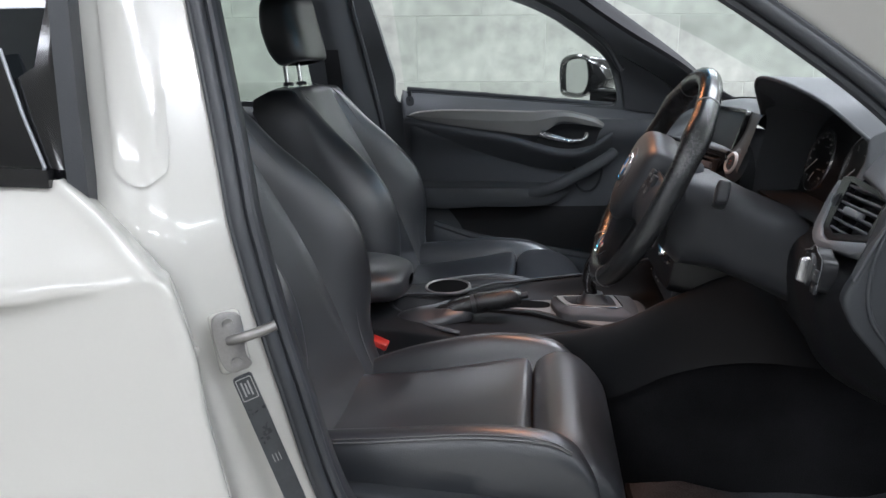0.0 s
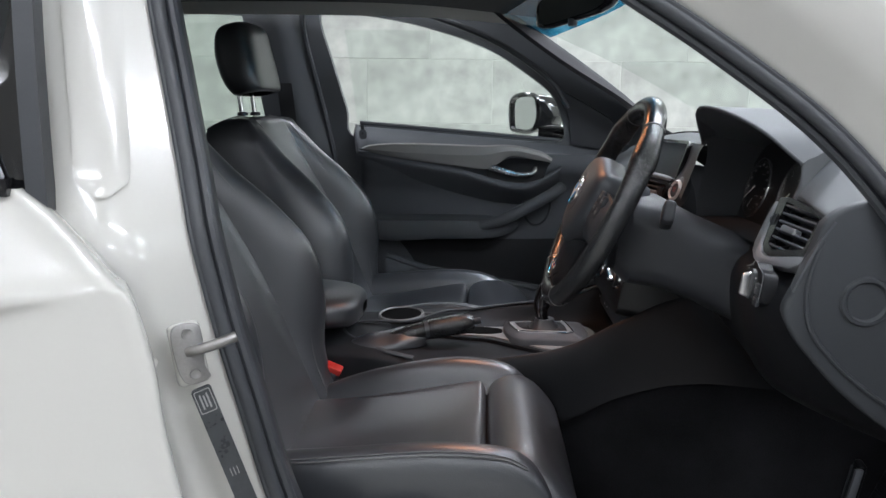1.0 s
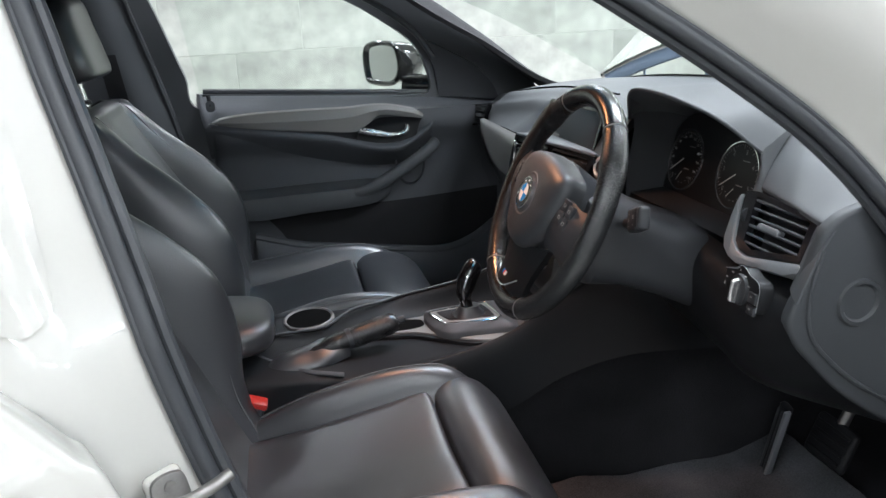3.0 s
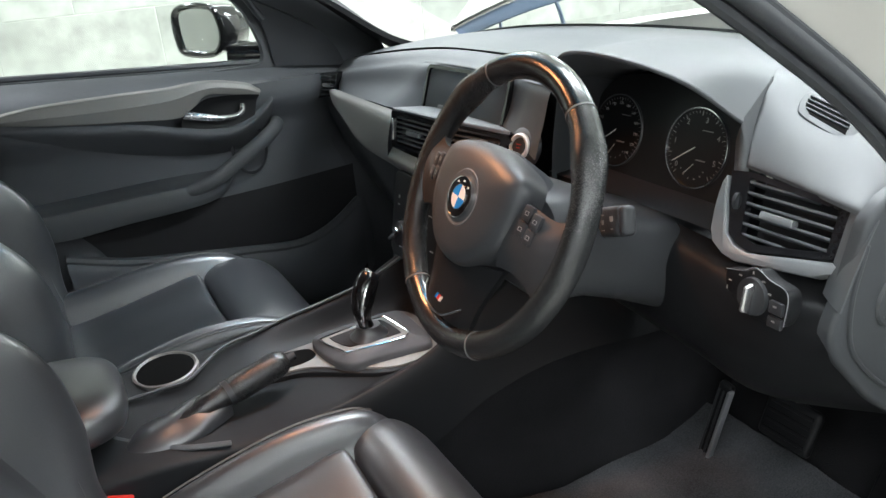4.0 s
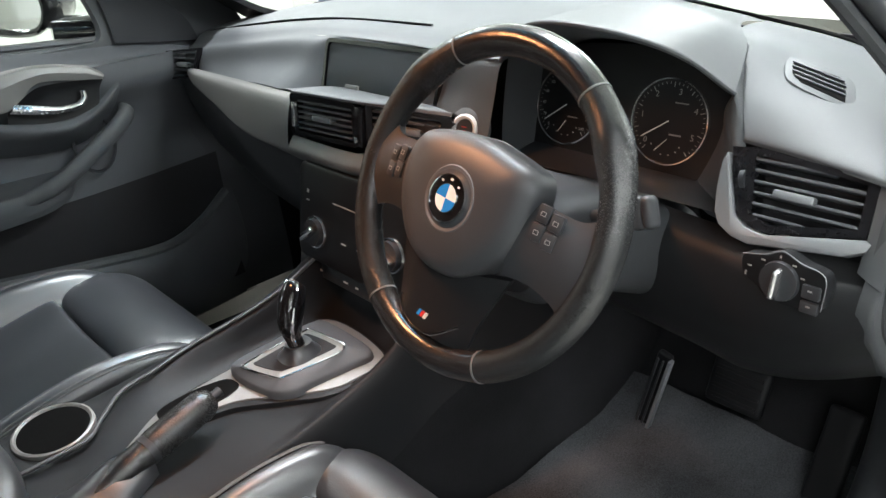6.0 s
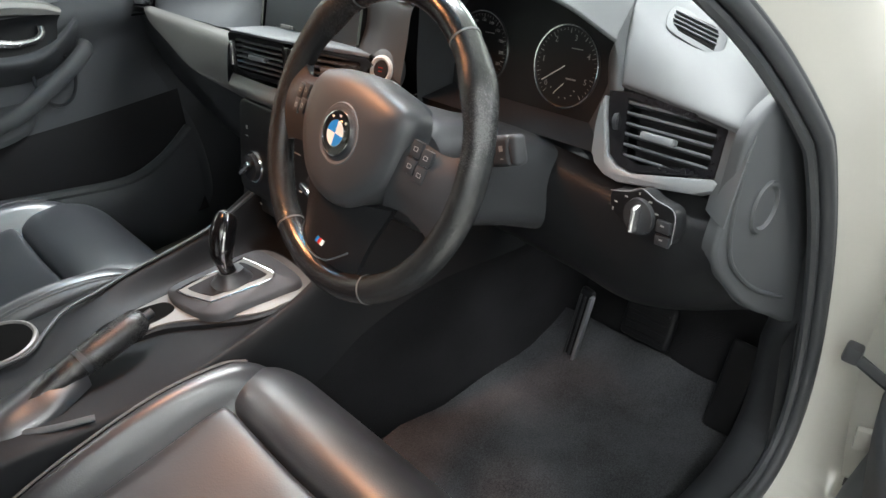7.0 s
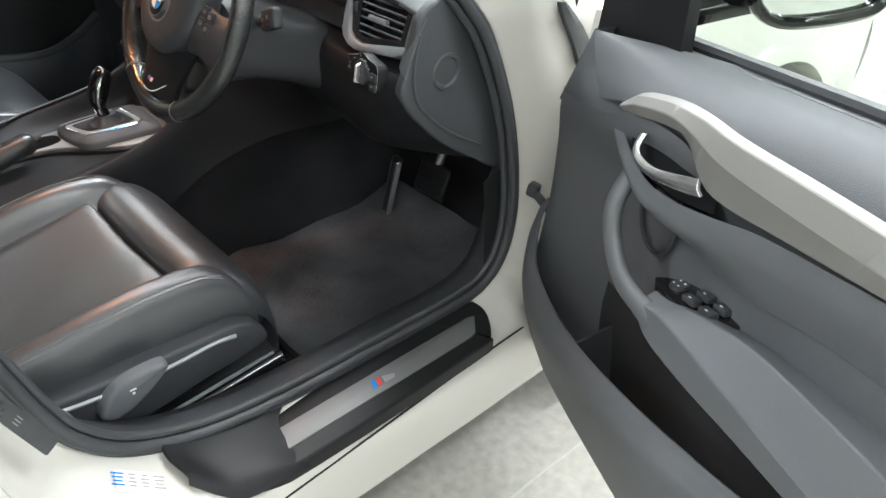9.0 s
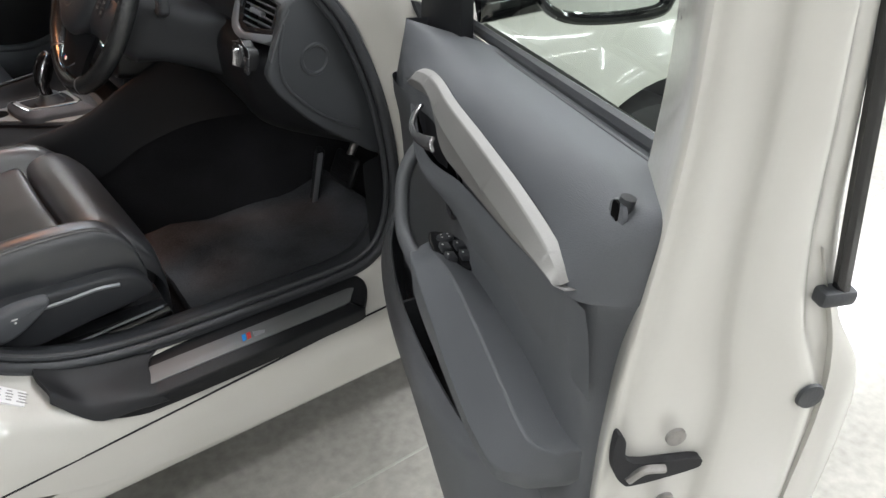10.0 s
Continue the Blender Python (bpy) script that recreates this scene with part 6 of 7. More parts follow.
    # moulded ledge under the trim
    ledge = [[(0.30, 0.905, 0.004), (0.352, 0.874, 0.010), (0.40, 0.857, 0.012), (0.46, 0.862, 0.012), (0.525, 0.880, 0.012), (0.60, 0.904, 0.012), (0.70, 0.924, 0.011), (0.80, 0.943, 0.010), (0.925, 0.964, 0.0)],
                           [(0.30, 0.890, 0.008), (0.352, 0.856, 0.016), (0.40, 0.838, 0.019), (0.46, 0.842, 0.019), (0.525, 0.860, 0.018), (0.60, 0.884, 0.016), (0.70, 0.904, 0.014), (0.80, 0.924, 0.012), (0.925, 0.944, -0.010)],
                           [(0.30, 0.84, -0.022), (0.352, 0.80, -0.026), (0.40, 0.785, -0.028), (0.46, 0.788, -0.03), (0.525, 0.80, -0.03), (0.60, 0.82, -0.03), (0.70, 0.845, -0.03), (0.80, 0.86, -0.03), (0.925, 0.87, -0.03)]]
    if driver:
        ledge = [[(a, h, d + step - 0.003) for a, h, d in ledge[0]], [(a, h - 0.012, d * 0.75 + step - 0.003) for a, h, d in ledge[1]], [(a, h, wall(a) + 0.001 - 0.012 * (a > 0.9)) for a, h, d in ledge[2]]]
    else:
        ledge = [[(a, h, d + (step - 0.003 if k < 2 else -0.022)) for a, h, d in row] for k, row in enumerate(ledge)]
    part("door_ledge", S(ledge, 50, 14), PANEL, door, sharp=60)
    # armrest and pull
    rows = []
    for s, ht, hb, do in arm:
        rows.append([(s, ht + 0.008, -0.055), (s, ht + 0.004, -0.025), (s, ht, do - 0.010), (s, ht - 0.007, do - 0.001), (s, (ht + hb) / 2, do + 0.002), (s, hb + 0.008, do - 0.002), (s, hb, do - 0.014), (s, hb + 0.002, -0.06)])
    if driver:
        arm_rows = []
        for s, hi, hr, ho, hb, dr, do in ((0.468, 0.738, 0.742, 0.730, 0.694, 0.026, 0.048), (0.50, 0.744, 0.752, 0.748, 0.692, 0.030, 0.056), (0.54, 0.754, 0.770, 0.760, 0.695, 0.032, 0.061), (0.60, 0.772, 0.792, 0.762, 0.700, 0.034, 0.063), (0.66, 0.788, 0.806, 0.760, 0.706, 0.035, 0.063),
                                          (0.75, 0.801, 0.811, 0.757, 0.712, 0.035, 0.062), (0.82, 0.807, 0.811, 0.757, 0.718, 0.034, 0.060), (0.874, 0.804, 0.805, 0.760, 0.728, 0.031, 0.055), (0.898, 0.800, 0.799, 0.766, 0.740, 0.024, 0.040), (0.910, 0.796, 0.792, 0.776, 0.758, 0.004, 0.008)):
            arm_rows.append([P(s, hi, -0.055), P(s, hi, -0.006), P(s, hr, dr), P(s, ho, do), P(s, hb + 0.012, do - 0.004), P(s, hb, do - 0.022), P(s, hb - 0.006, -0.055)])
        cols_ = [cr(c, 48) for c in zip(*arm_rows)]
        part("armrest", loft([list(r) for r in zip(*cols_)], False, True), PANEL, door, "padded door armrest with a slanted top", sharp=20, bev=0.004, seg=3)
    else:
        part("armrest", S(rows, 36, 34), DASH, door, "padded door armrest", sharp=60)
    part("pull_handle", tube(cr([P(*p) for p in (((0.292, 0.842, -0.02), (0.300, 0.836, 0.012), (0.335, 0.816, 0.028), (0.395, 0.785, 0.034), (0.470, 0.748, 0.034), (0.54, 0.728, 0.020)) if not driver else ((0.350, 0.850, -0.03), (0.352, 0.842, 0.004), (0.366, 0.806, 0.036), (0.396, 0.768, 0.048), (0.446, 0.738, 0.052), (0.53, 0.725, 0.040)))], 40), [0.012] * 4 + [0.015 if driver else 0.018] * 31 + [0.017] * 5, 14, flat=0.7, up=P(0, 0, 1) - P(0, 0, 0)), DASH, door, "curved pull handle")
    part("speaker_rim", tube([P(0.365 + 0.042 * math.cos(a_), 0.782 + 0.062 * math.sin(a_), -0.034) for a_ in [2 * math.pi * i / 30 for i in range(30)]], 0.004, 6, True), PLASTIC, door)
    # pocket
    rim = [(0.10, 0.575), (0.175, 0.535), (0.25, 0.518), (0.316, 0.517), (0.42, 0.536), (0.55, 0.562), (0.65, 0.582), (0.718, 0.599), (0.83, 0.640)]
    if driver:
        rim = [(0.046, 0.62), (0.070, 0.588), (0.13, 0.552), (0.22, 0.535), (0.33, 0.538), (0.45, 0.562), (0.58, 0.600), (0.70, 0.640), (0.765, 0.672), (0.80, 0.690), (0.835, 0.690), (0.90, 0.66)]
        rd = (-0.035, -0.010, 0.020, 0.031, 0.035, 0.036, 0.036, 0.034, 0.029, 0.012, -0.018, -0.06)
        low = [(s + 0.01 * (i == 0), 0.40 + 0.03 * s, d * 0.8) for i, ((s, h), d) in enumerate(zip(rim, rd))]
        foot = [(s + (0.02 if i == 0 else 0) - 0.04 * max(0, s - 0.6), 0.30, d * 0.5 - 0.03) for i, ((s, h), d) in enumerate(zip(rim, rd))]
        part("door_pocket", thick(S([[(s, h, d) for (s, h), d in zip(rim, rd)], [(s - 0.006, h - 0.022, d + 0.011) for (s, h), d in zip(rim, rd)], [(s - 0.006, h - 0.06, d + 0.014) for (s, h), d in zip(rim, rd)], low, foot], 50, 24), 0.005), PANEL, door, "open door pocket", sharp=60)
    else:
        part("door_pocket", thick(S([[(s, h, 0.004 if i > 1 else -0.03 + 0.015 * i) for i, (s, h) in enumerate(rim)], [(s, h - 0.04, 0.016 if i > 1 else -0.025 + 0.015 * i) for i, (s, h) in enumerate(rim)], [(s, 0.40 + 0.03 * s, 0.004 if i else -0.03) for i, (s, h) in enumerate(rim)], [(s, 0.30, -0.035) for i, (s, h) in enumerate(rim)]], 50, 18), 0.005), PANEL, door, "open door pocket", sharp=60)
        part("pocket_rim", tube(cr([P(s, h + 0.002, 0.003 if i > 1 else -0.031 + 0.015 * i) for i, (s, h) in enumerate(rim)], 60), 0.012, 8), DASH, door)
    # dark sheet paints the pocket's shade; on the passenger door it reaches up the wall
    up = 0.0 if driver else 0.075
    part("pocket_shade_liner", S([[(0.10, 0.60 + up, -0.042), (0.4, 0.60 + up, -0.042), (0.80 if not driver else 0.74, 0.66 + 0.4 * up, -0.042)], [(0.10, 0.45, -0.036), (0.4, 0.46, -0.036), (0.74, 0.60, -0.036)], [(0.10, 0.36, -0.015), (0.4, 0.37, -0.015), (0.74, 0.50, -0.015)]], 20, 10), DARK, door)
    if driver:
        part("pocket_divider", thick(S([[(0.30, 0.535, -0.046), (0.32, 0.530, 0.032)], [(0.335, 0.42, -0.046), (0.335, 0.42, 0.030)]], 6, 6), 0.006), PLASTIC, door)
    # lock pin in its well
    pin = fr(0.905, 1.040 if driver else 1.030, -0.012)
    part("pin_well", plate(rrect(0.024, 0.030, 0.010), pin @ pose(0, -0.012, 0.001), 0.004, bevel=0.0015), PANEL, door)
    # slot is a flat black plate, its shade in the colour
    part("pin_slot", plate(rrect(0.010, 0.022, 0.004), pin @ pose(0, -0.008, 0.0022), 0.003), BLACK, door)
    part("lock_pin", tube([P(0.905, 1.018, -0.014), P(0.907, 1.046, -0.018)], 0.006, 12), PLASTIC, door)
    if driver:
        sw = fr(0.522, 0.758, 0.006, (1, 0.16, 0), (0, 0.05, -1))
        if sw.to_3x3().col[2].z < 0:
            sw = fr(0.522, 0.758, 0.006, (1, 0.16, 0), (0, -0.05, 1))
        sw = sw @ Matrix.Scale(0.74, 4)
        w = part("switch_panel", plate(smooth2([(-0.095, -0.010), (-0.06, 0.022), (0.0, 0.032), (0.07, 0.028), (0.085, 0.0), (0.06, -0.030), (-0.02, -0.030), (-0.075, -0.024)], 40), sw @ pose(0, 0, 0.004), 0.02, bevel=0.002), GLOSS, door, "gloss black window switch panel")
        for x, y in ((0.0, 0.016), (0.0, -0.010), (0.042, 0.016), (0.042, -0.010)):
            part("window_switch", box(sw @ pose(x, y, 0.010, -8, 0, 0), 0.030, 0.018, 0.012, 0.003), PLASTIC, door)
            part("switch_print", bars([(x, y - 0.004, 0.006, 0.003)], sw @ pose(0, 0, 0.0168)), INK, door)
        part("mirror_switch", lathe([(0.016, 0.0), (0.015, 0.005), (0.0, 0.006)], sw @ pose(-0.052, 0.002, 0.004), 28), PLASTIC, door)
        for q in range(4):
            part("switch_print", bars([(-0.052 + 0.009 * math.cos(q * 1.571 + 0.78), 0.002 + 0.009 * math.sin(q * 1.571 + 0.78), 0.004, 0.003)], sw @ pose(0, 0, 0.0106)), INK, door)
    # belt strip and pane
    part("belt_seal", tube([P(s, belt_h(s) + 0.004, -0.088) for s in [0.22 + 0.705 * i / 20 for i in range(21)]], 0.009, 8), RUBBER, door, "black rubber window seal")
    part("belt_seal", tube([P(s, belt_h(s) - 0.003, -0.073) for s in [0.22 + 0.705 * i / 20 for i in range(21)]], 0.004, 8), RUBBER, door)
    pane = part("pane", S([[(0.20, 0.95, -0.102), (0.60, 1.0, -0.102), (0.935, 1.04, -0.102)], [(0.33, 1.12, -0.085), (0.60, 1.17, -0.082), (0.95, 1.19, -0.080)], [(0.55, 1.29, -0.055), (0.70, 1.32, -0.052), (0.965, 1.335, -0.05)]], 12, 12), DOOR_GLASS if driver else CLEAR, door)
    pane.visible_shadow = False
    # sail panel, front edge and outer skin
    if driver:
        part("sail_panel", thick(S([[(0.150, 0.950, -0.046), (0.238, 0.962, -0.050), (0.316, 0.972, -0.066)], [(0.172, 1.03, -0.042), (0.253, 1.04, -0.048), (0.320, 1.05, -0.062)], [(0.215, 1.11, -0.042), (0.28, 1.125, -0.05), (0.328, 1.14, -0.06)]], 10, 8), 0.02), KNEE, door, "black mirror corner panel")
    else:
        part("sail_panel", thick(S([[(0.085, 0.935, -0.060), (0.18, 0.950, -0.062), (0.262, 0.966, -0.070)], [(0.105, 0.985, -0.055), (0.19, 1.03, -0.058), (0.275, 1.05, -0.066)], [(0.15, 1.04, -0.052), (0.23, 1.09, -0.055), (0.30, 1.13, -0.062)]], 10, 8), 0.02), PLASTIC, door, "black mirror corner panel")
    part("door_skin", S([[(0.02, 0.92, -0.15), (0.5, 0.975, -0.152), (0.955, 1.02, -0.150)], [(0.015, 0.84, -0.19), (0.5, 0.87, -0.20), (0.958, 0.90, -0.195)], [(0.012, 0.70, -0.195), (0.5, 0.72, -0.21), (0.958, 0.74, -0.20)], [(0.015, 0.48, -0.185), (0.5, 0.48, -0.20), (0.955, 0.48, -0.195)], [(0.03, 0.28, -0.16), (0.5, 0.27, -0.17), (0.95, 0.27, -0.165)]], 24, 30), WHITE, door, "white outer door skin")
    if driver:
        part("door_shell", S([[(0.012, 0.92, -0.15), (0.010, 0.70, -0.195), (0.012, 0.45, -0.19), (0.03, 0.27, -0.16)], [(0.028, 0.93, -0.12), (0.026, 0.70, -0.13), (0.028, 0.45, -0.13), (0.04, 0.27, -0.13)], [(0.040, 0.94, -0.10), (0.036, 0.70, -0.075), (0.036, 0.45, -0.075), (0.05, 0.27, -0.09)], [(0.052, 0.945, -0.075), (0.048, 0.70, -0.052), (0.048, 0.45, -0.055), (0.06, 0.27, -0.07)]], 24, 16), WHITE, door, "white door frame")
    part("door_shell", S([[(0.05, 0.30, -0.06), (0.5, 0.29, -0.06), (0.94, 0.29, -0.06)], [(0.05, 0.27, -0.08), (0.5, 0.262, -0.08), (0.945, 0.262, -0.08)], [(0.05, 0.268, -0.16), (0.5, 0.26, -0.17), (0.945, 0.262, -0.165)]], 20, 8), WHITE, door)
    shut = [(0.27, -0.065, -0.17), (0.45, -0.045, -0.225), (0.62, -0.034, -0.245), (0.78, -0.028, -0.250), (0.88, -0.028, -0.240), (0.95, -0.032, -0.196), (1.03, -0.036, -0.166), (1.12, -0.036, -0.147), (1.22, -0.030, -0.127), (1.33, -0.04, -0.106)]
    rows = []
    for h, a0, b0 in shut:
        w = b0 - a0
        s0 = 0.940 + 0.03 * max(0, h - 1.0)
        rows.append([(s0 - 0.10, h, a0 - 0.030), (s0 - 0.012, h, a0 + 0.003), (s0, h, a0 + w * 0.02), (s0 + 0.006, h, a0 + w * 0.12), (s0 + 0.006, h, a0 + w * 0.34), (s0 + 0.016, h, a0 + w * 0.42), (s0 + 0.020, h, a0 + w * 0.70), (s0 + 0.012, h, a0 + w * 0.80), (s0 + 0.010, h, a0 + w * 0.93), (s0 + 0.002, h, a0 + w), (s0 - 0.03, h, a0 + w)])
    if driver:
        part("shut_face", S(rows, 50, 50), WHITE, door, "white door shut face with the latch", sharp=60)
    if driver:
        Lm = frame3(P(0.951, 0.822, -0.069), P(0, 0, -1) - P(0, 0, 0), (0, 0, 1))
        part("latch_slot", plate(smooth2([(-0.048, 0.035), (-0.040, 0.030), (-0.030, 0.002), (0.028, -0.004), (0.036, -0.012), (0.028, -0.018), (-0.02, -0.026), (-0.034, -0.022), (-0.046, 0.0)], 40), Lm @ pose(0, 0, 0.004), 0.008), DARK, door, "dark latch slot")
        part("latch_hook", tube(cr([Lm @ V(p) for p in ((-0.030, -0.018, 0.004), (-0.018, -0.006, 0.006), (0.0, -0.008, 0.006))], 10), 0.004, 8), STEEL, door)
        for x, y in ((0.004, 0.026), (0.010, -0.052)):
            part("latch_bolt", lathe([(0.009, 0.0), (0.0085, 0.003), (0.004, 0.0035), (0.0, 0.002)], Lm @ pose(x, y, 0.003), 20), STEEL, door)
        part("grommet", lathe([(0.0125, 0.0), (0.0115, 0.003), (0.006, 0.0035), (0.0, 0.0025)], Lm @ pose(0.112, 0.058, 0.010), 24), RUBBER, door)
    # window frame over the pane
    fp = [(0.915, 1.03, -0.10), (0.925, 1.12, -0.092), (0.935, 1.22, -0.078), (0.94, 1.30, -0.060), (0.89, 1.345, -0.045), (0.74, 1.345, -0.045), (0.58, 1.305, -0.052), (0.42, 1.22, -0.065), (0.30, 1.12, -0.075), (0.22, 1.03, -0.082), (0.12, 0.95, -0.09)]
    if driver:
        part("window_frame", tube(cr([P(*p) for p in fp], 70), 0.020, 10, flat=0.9), RUBBER, door, "black window frame")
    strip = [(0.957, 0.982, -0.176), (0.957, 1.07, -0.158), (0.957, 1.16, -0.140), (0.955, 1.32, -0.108)]
    if driver:
        part("frame_strip", tube(cr([P(*p) for p in strip], 20), 0.0065, 8), GLOSS, door, "gloss black window strip")
        part("strip_end", box(fr(0.957, 0.978, -0.172), 0.016, 0.014, 0.030, 0.004), RUBBER, door)
    # mirror
    mc = (0.245, 1.055, -0.275) if driver else (0.378, 1.060, -0.205)
    mm = frame3(P(*mc), P(0, 0, -1) - P(0, 0, 0) if driver else P(0.45, 0, -0.89) - P(0, 0, 0), (0, 0, 1))
    sgn = 1 if mm.to_3x3().col[2].dot(P(1, 0, 0) - P(0, 0, 0)) > 0 else -1
    prof = [(1.0, 0.030), (1.0, 0.010), (0.96, -0.03), (0.80, -0.07), (0.45, -0.09), (0.1, -0.095)]
    ol = smooth2([(-0.115, -0.02), (-0.10, 0.06), (-0.04, 0.080), (0.06, 0.078), (0.112, 0.05), (0.112, -0.04), (0.08, -0.070), (-0.06, -0.072)], 48)
    if not driver:
        ol = [(x * 0.80, y * 0.80) for x, y in ol]
    part("door_mirror", loft([[mm @ V((x * k, y * k, sgn * zz)) for x, y in ol] for k, zz in prof], True, False), GLOSS, door, "gloss black door mirror")
    part("mirror_glass", plate([(x * 0.90, y * 0.88) for x, y in ol], mm @ pose(0, 0, sgn * 0.024), 0.003), MIRROR, door, "mirror glass")
    part("mirror_bezel", tube([mm @ V((x * 0.96, y * 0.95, sgn * 0.030)) for x, y in ol], 0.008, 8, True), GLOSS, door)
    part("mirror_arm", tube([P(0.20, 0.985, -0.10), P(mc[0] - 0.02, 1.01, mc[2] + 0.075)], 0.028, 12, flat=0.7), GLOSS, door)
    return door


ARM_L = [(0.42, 0.735, 0.715, -0.030), (0.45, 0.738, 0.700, 0.012), (0.50, 0.742, 0.690, 0.026), (0.58, 0.748, 0.690, 0.032), (0.68, 0.752, 0.692, 0.032), (0.80, 0.756, 0.690, 0.030), (0.88, 0.758, 0.70, 0.02), (0.915, 0.75, 0.72, -0.01)]
front_door(right_map, (), "driver's door standing wide open with dark grey inner panel", True)
front_door(left_map, ARM_L, "closed passenger door with black inner panel", False)

# lining of the far side round the windows
LM = frame3((0, 0.775, 0), (1, 0, 0), (0, 0, 1))
outer = [(0.44, 0.90), (0.40, 0.985), (0.232, 1.112), (0.05, 1.245), (-0.14, 1.352), (-0.30, 1.375), (-1.9, 1.36), (-2.0, 0.9), (-1.9, 0.28), (0.80, 0.28), (0.80, 0.86)]
win1 = smooth2([(-0.665, 1.325), (-0.60, 1.335), (-0.429, 1.314), (-0.27, 1.275), (-0.137, 1.226), (-0.04, 1.168), (0.046, 1.103), (0.080, 1.04), (0.092, 0.965), (0.02, 0.955), (-0.25, 0.955), (-0.548, 0.955), (-0.585, 1.05), (-0.625, 1.18)], 70)
win2 = smooth2([(-0.915, 1.325), (-0.885, 1.30), (-0.86, 1.20), (-0.81, 1.05), (-0.78, 0.975), (-0.85, 0.965), (-1.2, 0.965), (-1.45, 0.98), (-1.50, 1.05), (-1.42, 1.25), (-1.38, 1.31), (-1.2, 1.33)], 50)
lining = part("side_lining", plate(outer, LM, 0.03, holes=[win1, win2]), DASH, car, "dark window surround and pillar lining", sharp=50)
part("pillar_seal", tube(cr([(-0.585, 0.755, 0.50), (-0.600, 0.755, 0.75), (-0.625, 0.755, 0.93), (-0.665, 0.752, 1.10), (-0.705, 0.748, 1.26), (-0.70, 0.742, 1.345), (-0.60, 0.735, 1.362), (-0.40, 0.735, 1.345), (-0.15, 0.738, 1.262), (0.03, 0.742, 1.15), (0.10, 0.748, 1.06)], 60), 0.009, 8), RUBBER, lining)
part("pillar_cover", sheet([[(-0.60, 0.748, 0.40), (-0.68, 0.735, 0.40), (-0.78, 0.748, 0.40)], [(-0.61, 0.748, 0.80), (-0.69, 0.730, 0.80), (-0.80, 0.748, 0.80)], [(-0.66, 0.748, 1.05), (-0.74, 0.728, 1.05), (-0.84, 0.748, 1.05)], [(-0.72, 0.745, 1.34), (-0.80, 0.725, 1.34), (-0.90, 0.745, 1.34)]], 14, 20), DASH, lining, "dark B-pillar cover")
part("seat_belt", sheet([[(-0.74, 0.715, 1.12), (-0.785, 0.712, 1.12)], [(-0.70, 0.700, 0.80), (-0.745, 0.698, 0.80)], [(-0.66, 0.695, 0.45), (-0.705, 0.693, 0.45)]], 4, 20), DARK, car, "black seat belt")
part("pillar_trim", thick(sheet([[(0.56, 0.775, 0.88), (0.40, 0.775, 0.985), (0.232, 0.772, 1.112), (0.05, 0.765, 1.245), (-0.14, 0.75, 1.352), (-0.22, 0.74, 1.375)], [(0.58, 0.70, 0.92), (0.40, 0.70, 0.992), (0.232, 0.69, 1.118), (0.06, 0.68, 1.235), (-0.10, 0.665, 1.335), (-0.18, 0.66, 1.372)], [(0.62, 0.62, 0.93), (0.40, 0.62, 0.985), (0.227, 0.62, 1.095), (0.071, 0.62, 1.187), (-0.084, 0.62, 1.294), (-0.160, 0.62, 1.36)]], 30, 10), 0.012), DARK, car, "dark A-pillar lining")
rp = part("pane", plate([(x * 1.0, z) for x, z in win2], LM @ pose(0, 0, -0.02), 0.003), CLEAR, lining)
rp.visible_shadow = False
part("rear_door_panel", sheet([[(-0.80, 0.745, 0.95), (-1.2, 0.745, 0.95), (-1.5, 0.745, 0.96)], [(-0.80, 0.70, 0.90), (-1.2, 0.70, 0.90), (-1.5, 0.70, 0.9)], [(-0.80, 0.71, 0.70), (-1.2, 0.71, 0.7), (-1.5, 0.71, 0.7)], [(-0.80, 0.72, 0.35), (-1.2, 0.72, 0.35), (-1.5, 0.72, 0.35)]], 10, 16), PLASTIC, car, "black rear door panel")
part("rear_handle", tube(cr([(-0.92, 0.695, 0.868), (-0.98, 0.688, 0.866), (-1.04, 0.695, 0.872)], 12), 0.008, 10, flat=0.5), CHROME, car, "chrome inner door handle")
# lining of the near side behind the B-pillar
NM = frame3((0, -0.70, 0), (1, 0, 0), (0, 0, 1))
part("side_lining", plate([(-0.60, 0.40), (-0.62, 0.80), (-0.68, 1.05), (-0.74, 1.33), (-0.84, 1.33), (-0.80, 1.05), (-0.76, 0.8), (-0.76, 0.4)], NM, 0.02), DASH, car)
part("side_lining", plate([(-0.76, 0.3), (-0.76, 0.95), (-1.9, 0.98), (-1.9, 0.3)], NM, 0.02), PLASTIC, car)

